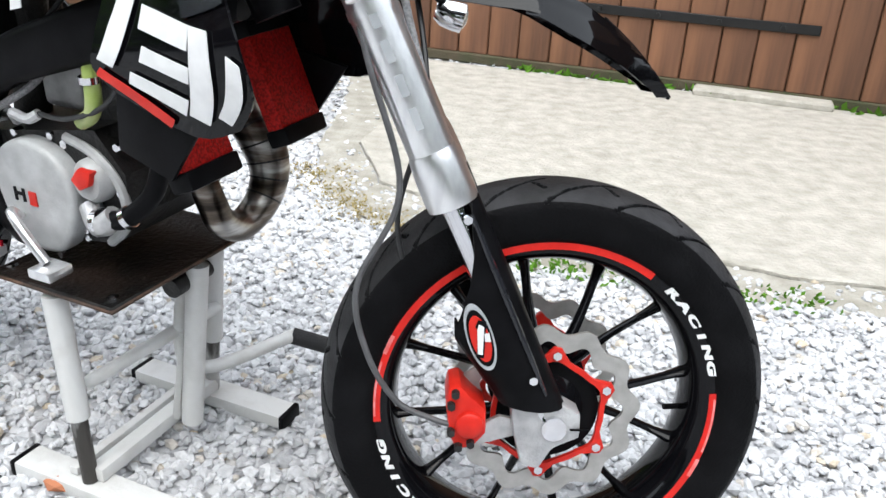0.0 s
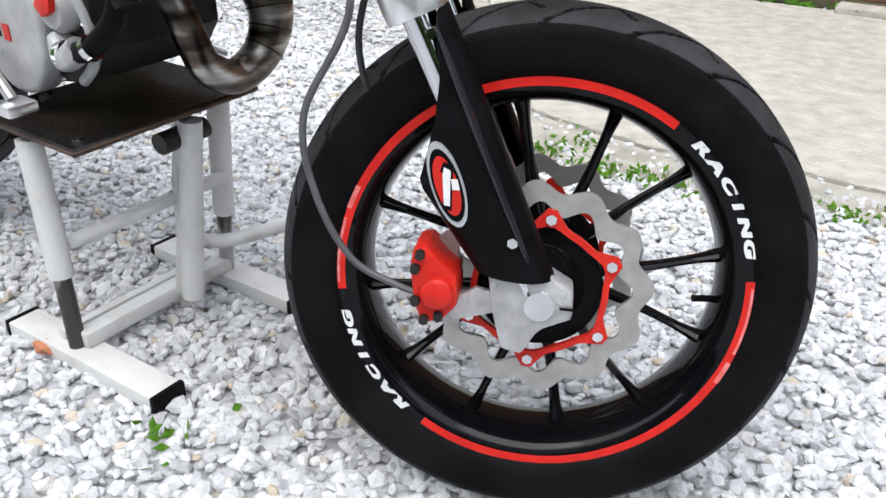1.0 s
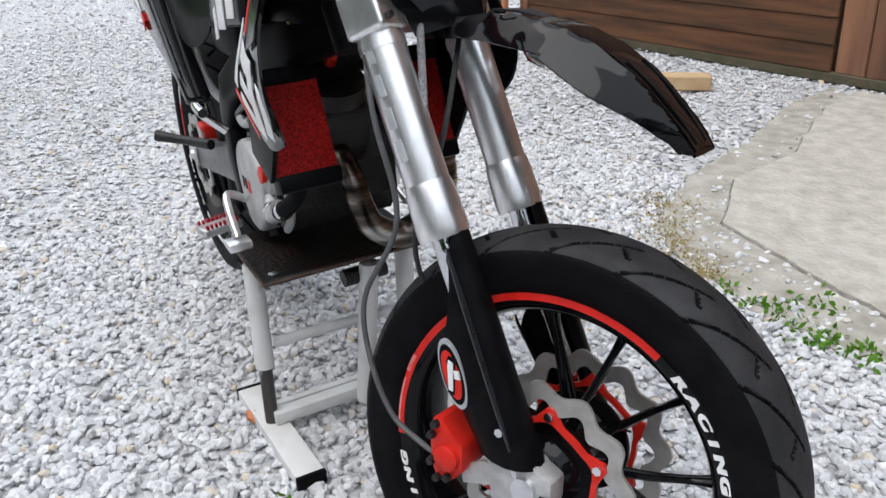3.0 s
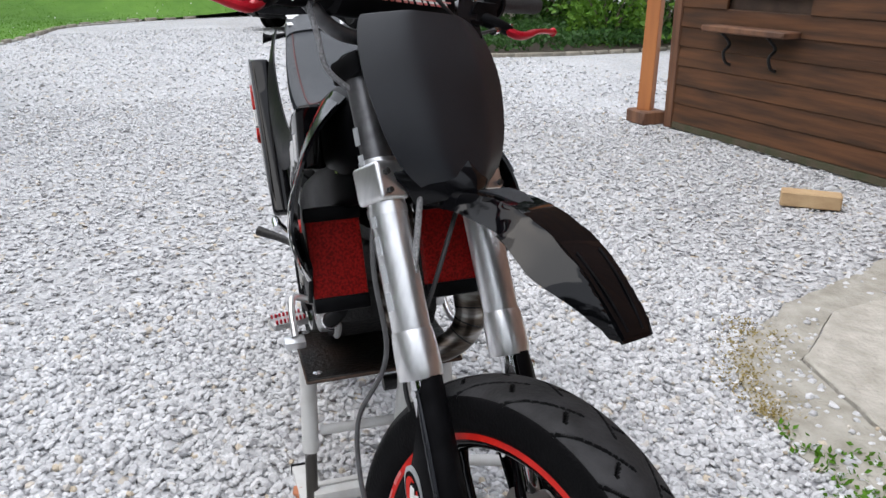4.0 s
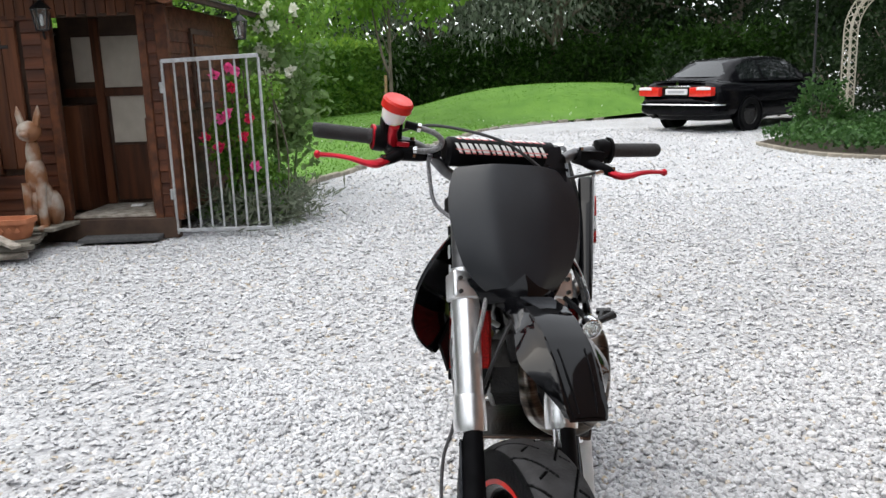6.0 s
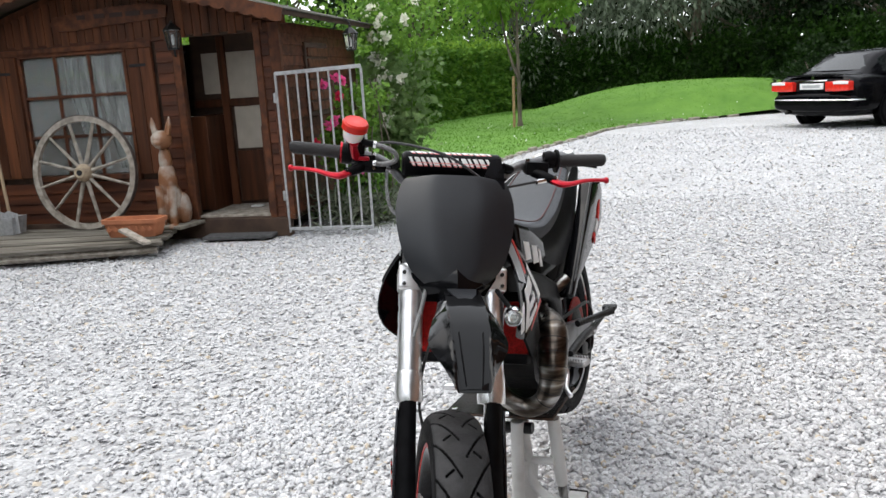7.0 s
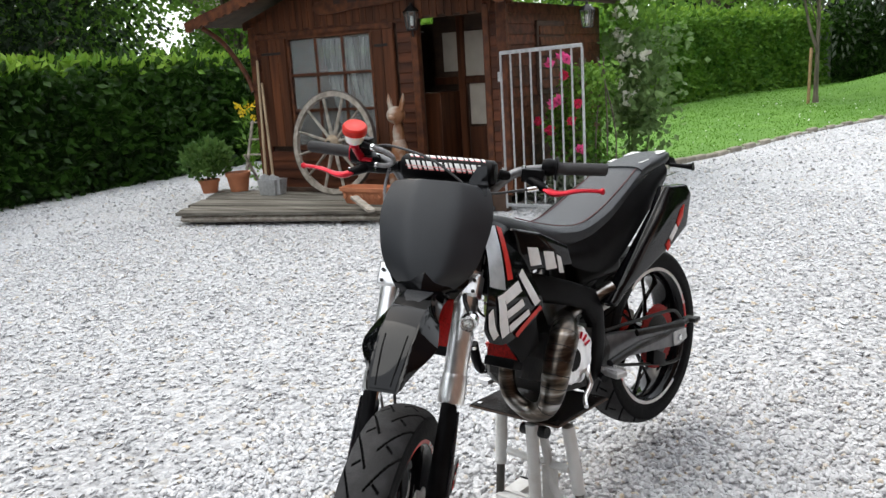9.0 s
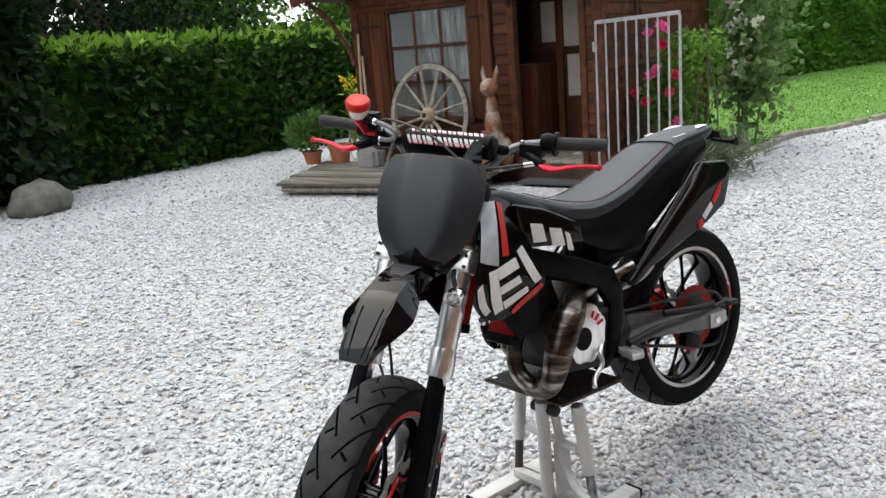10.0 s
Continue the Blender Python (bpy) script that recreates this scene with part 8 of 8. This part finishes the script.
for s in (-1, 1):
    part("door_mirror", box(-0.09, 0.09, -0.07, 0.07, -0.05, 0.05, 0.02, 2, CM @ Matrix.Translation((2.75, s * 0.88, 0.98))), M_CARP, car)
    part("sill_strip", box(0.9, 3.3, s * 0.872 - 0.008, s * 0.872 + 0.008, 0.55, 0.58, 0.004, 1, CM), M_BLACK, car)
    for x in (1.1, 2.05):
        part("door_handle", box(x, x + 0.2, s * 0.868 - 0.012, s * 0.868 + 0.012, 0.78, 0.81, 0.006, 1, CM), M_CARP, car)
part("exhaust_tip", tube([(0.2, 0.5, 0.29), (-0.06, 0.5, 0.29)], 0.035, 14, m=CM), M_DARK, car)

# ---- ivy bed, arch and lamp ----
BED = [(-9.3, 3.7), (-8.6, 3.75), (-7.75, 3.9), (-7.15, 4.4), (-6.95, 5.1), (-6.9, 6.2), (-7.2, 7.6), (-9.5, 9.2), (-12, 9.4), (-12.4, 7.4), (-11.2, 5.4), (-9.9, 4.2)]
sm_bed = [(p.x, p.y) for p in smooth_path([(x, y, 0) for x, y in BED + BED[:1]], 5)][:-1]
bed = thing("planting_bed", flat_prism(sm_bed, -0.02, 0.05, 0), mat("bed_soil", (0.06, 0.045, 0.03), 0.95, col2=(0.035, 0.028, 0.02), bump=0.6), "raised round planting bed edged with stone", "planting bed", "structure", smooth=0)
ke = finish(box(-0.11, 0.11, -0.04, 0.04, -0.03, 0.045, 0.012, 1), mat("kerb_stone", (0.3, 0.27, 0.22), 0.9, col2=(0.2, 0.18, 0.145), scale=10, bump=0.5, rand=0.2), 0)
for a, b in zip(sm_bed[:45], sm_bed[1:46]):
    L = math.dist(a, b)
    for k in range(max(1, int(L / 0.22))):
        t = (k + 0.5) / max(1, int(L / 0.22))
        kb = new("kerb_stone", ke)
        kb.matrix_world = Matrix.Translation((a[0] + (b[0] - a[0]) * t, a[1] + (b[1] - a[1]) * t, 0)) @ Matrix.Rotation(math.atan2(b[1] - a[1], b[0] - a[0]) + r.uniform(-0.05, 0.05), 4, "Z")
        kb.parent = bed
n = 16000
q = rng.random((n, 2)) * np.array([5.6, 5.8]) + np.array([-12.4, 3.7])
q = q[inside(sm_bed, q)]
hz = 0.2 + 0.05 * np.sin(q[:, 0] * 4) * np.sin(q[:, 1] * 5)
qq = np.column_stack([q, 0.06 + hz * rng.random(len(q)) ** 0.5])
tagged(new("ivy", fast_mesh("ivy", *leaves(qq, rng.normal(0, 1, qq.shape) + np.array([0.3, -0.1, 0.2]), 0.07, 0.036), M_IVY)), "dense dark ivy covering the planting bed", "ivy", kind="stuff")

M_LATT = mat("pale_trellis", (0.48, 0.44, 0.36), 0.8, col2=(0.34, 0.31, 0.25), scale=20, bump=0.3)
arch = empty("garden_arch", "pale lattice garden arch with rounded top", "garden arch")
A0, A1 = Vector((-11.6, 6.0, 0)), Vector((-10.55, 6.8, 0))
HA = 2.25
ad = (A1 - A0).normalized()
an = Vector((ad.y, -ad.x, 0))
W = (A1 - A0).length


def arch_pt(u, r_off, d):
    """Along the arch: up one leg, over, down the other."""
    leg = HA - W / 2
    tot = 2 * leg + math.pi * W / 2
    s = u * tot
    if s < leg:
        p = A0 + Vector((0, 0, s)) - ad * r_off
    elif s > tot - leg:
        p = A1 + Vector((0, 0, tot - s)) + ad * r_off
    else:
        a = (s - leg) / (W / 2)
        p = (A0 + A1) / 2 + Vector((0, 0, leg)) - ad * math.cos(a) * (W / 2 + r_off) + Vector((0, 0, math.sin(a) * (W / 2 + r_off)))
    return p + an * d


for ro in (0.0, 0.13):
    for d in (-0.1, 0.1):
        part("arch_rail", tube([arch_pt(i / 60, ro, d) for i in range(61)], 0.013, 6, 1), M_LATT, arch)
for d in (-0.1, 0.1):
    for i in range(44):
        a, b = arch_pt(i / 44, 0, d), arch_pt((i + 1) / 44, 0.13, d)
        a2, b2 = arch_pt((i + 1) / 44, 0, d), arch_pt(i / 44, 0.13, d)
        part("lattice_slat", tube([a, b], 0.008, 4), M_LATT, arch, "", 0)
        part("lattice_slat", tube([a2, b2], 0.008, 4), M_LATT, arch, "", 0)
part("finial", lathe([(0.0, 0.0), (0.03, 0.0), (0.035, 0.03), (0.012, 0.06), (0.03, 0.09), (0.0, 0.15)], 12, Matrix.Translation(arch_pt(0.5, 0.14, 0)) @ Matrix.Rotation(radians(90), 4, "X")), M_LATT, arch)
lp = empty("lamp_post", "black iron garden lamp post with twin lanterns", "lamp post")
LX, LY = -10.9, 5.07
part("post", tube([(LX, LY, 0), (LX, LY, 0.3), (LX, LY, 0.32), (LX, LY, 2.1)], [0.04, 0.035, 0.022, 0.018], 12, 1), M_IRON, lp)
part("cross_arm", tube([(LX - 0.12, LY - 0.16, 2.19), (LX - 0.05, LY - 0.07, 2.12), (LX, LY, 2.1), (LX + 0.05, LY + 0.07, 2.12), (LX + 0.12, LY + 0.16, 2.19)], 0.011, 8, 4), M_IRON, lp)
for s in (-1, 1):
    c = Vector((LX + s * 0.12, LY + s * 0.16, 2.19))
    part("lantern_head", lathe([(0.0, 0.0), (0.05, 0.0), (0.085, 0.17), (0.0, 0.17)], 6, Matrix.Translation(c) @ Matrix.Rotation(radians(90), 4, "X")), mat("frosted_pane", (0.5, 0.52, 0.52), 0.2), lp, "pale lantern glass", 20)
    part("lantern_cap", lathe([(0.0, 0.17), (0.1, 0.17), (0.04, 0.24), (0.01, 0.28), (0.0, 0.28)], 6, Matrix.Translation(c) @ Matrix.Rotation(radians(90), 4, "X")), M_IRON, lp, "", 20)
for ob in [ob for ob in scene.objects if ob.parent is None and ob.name in ("planting_bed", "ivy", "garden_arch", "lamp_post")]:
    ob.matrix_world = Matrix.Translation((-1.5, 0.5, 0)) @ ob.matrix_world
rock = bmesh.new()
bmesh.ops.create_icosphere(rock, subdivisions=3, radius=1)
for v in rock.verts:
    v.co *= 1 + 0.3 * noise.noise(v.co * 1.3) + 0.1 * noise.noise(v.co * 4)
    v.co = Vector((v.co.x * 0.3 - 2.3, v.co.y * 0.22 - 6.75, max(-0.02, v.co.z * 0.2 + 0.1)))
thing("rock", rock, mat("field_rock", (0.17, 0.16, 0.14), 0.9, col2=(0.08, 0.075, 0.065), scale=8, bump=0.6), "rounded grey rock at the foot of the hedge", "rock", smooth=60)

# roof of the neighbour's house beyond the trees
nh = empty("neighbour_house", "distant house with a brown tiled roof behind trees", "house")
part("wall", box(-25, -19.5, -21.5, -16.5, 0, 4.0), mat("render_wall", (0.3, 0.27, 0.23), 0.9, col2=(0.5, 0.46, 0.4), scale=2), nh)
part("roof", prism([(-22, 3.9), (-19, 6.6), (-16, 3.9)], -25.4, -19.1, 0, Matrix(((0, 1, 0, 0), (1, 0, 0, 0), (0, 0, 1, 0), (0, 0, 0, 1)))), mat("roof_tiles", (0.2, 0.13, 0.1), 0.85, col2=(0.13, 0.085, 0.07), scale=6, bump=0.5, bscale=20), nh, "brown tiled roof", 0)
part("chimney", box(-22.9, -22.3, -19.3, -18.7, 5.9, 7.6, 0.02, 1), M_CONC, nh, "pale rendered chimney")

# ---- plank building ----
M_PLH = mat("brown_wall_planks", (0.115, 0.05, 0.022), 0.6, col2=(0.04, 0.021, 0.012), scale=20, stretch=(0.08, 1, 1), bump=0.3, bscale=60, detail=8, rand=0.2, spec=0.25)
M_PLV = mat("orange_brown_planks", (0.22, 0.1, 0.05), 0.65, col2=(0.1, 0.045, 0.025), scale=14, stretch=(1, 1, 0.08), bump=0.3, bscale=60, detail=8, rand=0.25)
M_OR = mat("orange_stained_post", (0.5, 0.19, 0.06), 0.55, col2=(0.36, 0.13, 0.045), scale=12, stretch=(1, 1, 0.1), bump=0.2, bscale=50)
M_PALEW = mat("sawn_timber", (0.55, 0.39, 0.22), 0.8, col2=(0.42, 0.28, 0.15), scale=14, stretch=(0.2, 1, 1), bump=0.3)
WY = 3.27
wall = thing("wall_north", box(-3.1, 4.4, WY + 0.02, WY + 0.25, 0, 5.6), M_INNER, "brown plank wall of the building beside the drive", "wall", "structure", smooth=0)
thing("wall_east", box(4.4, 4.6, 1.6, WY + 0.25, 0, 5.6), M_PLH, "plain plank return wall of the building", "wall", "structure", smooth=0)
r = random.Random(9)
z = 0.05
while z < 5.5:
    spans = [(-3.1, -0.72)]
    if 0.93 < z + 0.13 and z < 1.9:
        spans = cut(spans, -2.6, -1.9)
    for a, b in spans:
        bm = box(a, b, WY - 0.012, WY + 0.012, z, z + 0.134, 0.005, 1)
        for v in bm.verts:
            if v.co.z < z + 0.06:
                v.co.y -= 0.01
        part("plank", bm, M_PLH, wall, "", 0)
    z += 0.13
vm = finish(box(-0.078, 0.078, -0.014, 0.014, 0.0, 5.5, 0.006, 1), M_PLV, 0)
for k in range(32):
    p = new("upright_plank", vm)
    p.matrix_world = Matrix.Translation((-0.62 + 0.162 * k, WY + r.uniform(-0.003, 0.003), 0.05)) @ Matrix.Rotation(r.uniform(-0.003, 0.003), 4, "Y")
    p.parent = wall
part("corner_board", box(-3.13, -3.04, WY - 0.03, WY + 0.26, 0.0, 5.6, 0.006, 1), M_PLV, wall)
part("plinth", box(-3.1, 4.4, WY - 0.022, WY + 0.02, 0.0, 0.052, 0.008, 1), mat("mossy_plinth", (0.09, 0.07, 0.045), 0.95, col2=(0.05, 0.055, 0.025), scale=8, bump=0.6), wall, "mossy concrete plinth")
part("plinth_block", box(1.0, 1.62, WY - 0.14, WY - 0.024, 0.004, 0.045, 0.01, 1), M_CONC, wall, "grey concrete block at the wall's foot")
hg = part("strap_hinge", box(0.4, 1.5, WY - 0.03, WY - 0.022, 0.32, 0.365, 0.003, 1), M_IRON, wall, "long dark iron strap hinge")
for x in (0.5, 0.78, 1.06, 1.34):
    part("hinge_bolt", bolt((x, WY - 0.034, 0.342), (0, -1, 0), 0.012, 0.01), M_IRON, hg)
win = tagged(new("window_1"), "wooden window with a painted sill in the plank wall", "window", kind="structure")
part("window_frame", box(-2.6, -1.9, WY - 0.03, WY + 0.03, 0.93, 0.99, 0.006, 1), M_PLV, win)
part("window_frame", box(-2.6, -1.9, WY - 0.03, WY + 0.03, 1.84, 1.9, 0.006, 1), M_PLV, win)
for x in (-2.6, -2.28, -1.96):
    part("window_frame", box(x, x + 0.06, WY - 0.03, WY + 0.03, 0.99, 1.84, 0.006, 1), M_PLV, win)
for x in (-2.54, -2.22):
    part("pane", box(x, x + 0.26, WY - 0.004, WY, 0.99, 1.84), M_GLASS, win, "", 0)
part("window_sill", box(-2.66, -1.94, WY - 0.16, WY - 0.02, 0.7, 0.74, 0.008, 1), M_PLV, win, "broad brown window sill")
for x in (-2.5, -2.1):
    part("scroll_bracket", tube([(x, WY - 0.03, 0.5), (x, WY - 0.07, 0.52), (x, WY - 0.09, 0.58), (x, WY - 0.05, 0.63), (x, WY - 0.12, 0.7)], 0.01, 8, 5), M_IRON, win, "dark scroll bracket")
pw = empty("timber_post", "orange stained square post on a wooden footing", "post")
part("post", bar((-3.29, 3.19, 0.05), (-3.25, 3.22, 3.0), 0.1, 0.1, 0.008), M_OR, pw, "", 0)
part("footing", box(-3.4, -3.18, 3.1, 3.3, 0.0, 0.1, 0.012, 1), M_PLV, pw, "brown wooden footing")
thing("timber_block", box(-0.135, 0.135, -0.05, 0.05, 0.0, 0.07, 0.006, 1, Matrix.Translation((-1.83, 2.8, 0.005)) @ Matrix.Rotation(radians(41), 4, "Z")), M_PALEW, "short pale sawn timber block on the gravel", "timber", smooth=0)

WALLS = Matrix.Translation((-3.78, 3.66, 0)) @ Matrix.Rotation(radians(-5.5), 4, "Z") @ Matrix.Translation((3.1, -3.27, 0))
for ob in [ob for ob in scene.objects if ob.parent is None and ob.name in ("wall_north", "wall_east", "window_1", "timber_post")]:
    ob.matrix_world = WALLS @ ob.matrix_world

# ---- small growth and litter ----
def weeds(name, spots, n, size, material, label):
    q = []
    for x, y, s in spots:
        k = int(n * s)
        p = rng.normal(0, 1, (k, 2)) * 0.035 * s
        q.append(np.column_stack([x + p[:, 0], y + p[:, 1], np.full(k, 0.004)]))
    q = np.vstack(q)
    tagged(new(name, fast_mesh(name, *leaves(q, rng.normal(0, 0.8, q.shape) * np.array([1, 1, 0.3]) + np.array([0, 0, 0.55]), size, size * 0.28), material)), label, "weeds", kind="stuff")


def line_spots(line, step, amp, lo, hi, seed):
    rr = random.Random(seed)
    return [(x + rr.uniform(-amp, amp), y + rr.uniform(-amp, amp), rr.uniform(lo, hi)) for x, y in ragged(line, step, 0, seed)]


weeds("edge_weeds", line_spots([(-0.4, 1.04), (-0.14, 0.97), (0.16, 1.0), (0.5, 0.99)], 0.05, 0.03, 0.3, 1.1, 3) + [(-0.415, -0.162, 0.6), (-0.25, 1.13, 1.2), (-0.17, 0.99, 1.3)], 26, 0.02, M_GRASS, "small green weeds along the slab's edge")
# Tiny tan leaves added in place of a stained patch of brownish stones.
weeds("dry_weeds", line_spots([(-0.93, 1.5), (-0.81, 1.28), (-0.56, 1.1), (-0.44, 1.05)], 0.04, 0.05, 0.5, 1.4, 4), 60, 0.011, leaf_material("tan_stain", (0.32, 0.24, 0.08), (0.42, 0.36, 0.18), 0.9), "yellow-brown flecks standing in for a tan stain at the slab's edge")
weeds("wall_weeds", line_spots([(-0.6, 3.31), (1.6, 3.08)], 0.1, 0.02, 0.3, 1.0, 6), 14, 0.05, M_GRASS, "green weeds at the foot of the wall")
lf_ = bmesh.new()
lf_.faces.new([lf_.verts.new(p) for p in ((-0.35, -2.2, 0.02), (-0.38, -2.175, 0.03), (-0.42, -2.2, 0.018), (-0.385, -2.23, 0.024))])
bmesh.ops.solidify(lf_, geom=lf_.faces[:], thickness=0.001)
thing("fallen_leaf", lf_, mat("dead_leaf", (0.1, 0.06, 0.035), 0.8), "dry brown fallen leaf on the gravel", "leaf", smooth=0)
cp = bmesh.new()
bmesh.ops.create_icosphere(cp, subdivisions=1, radius=0.02)
for v in cp.verts:
    v.co = Vector((v.co.x * 1.3 - 0.696, v.co.y - 0.085, v.co.z * 0.6 + 0.012)) * 1.0
thing("brick_chip", cp, M_TERRA, "orange brick chip lying in the gravel", "brick chip", smooth=0)
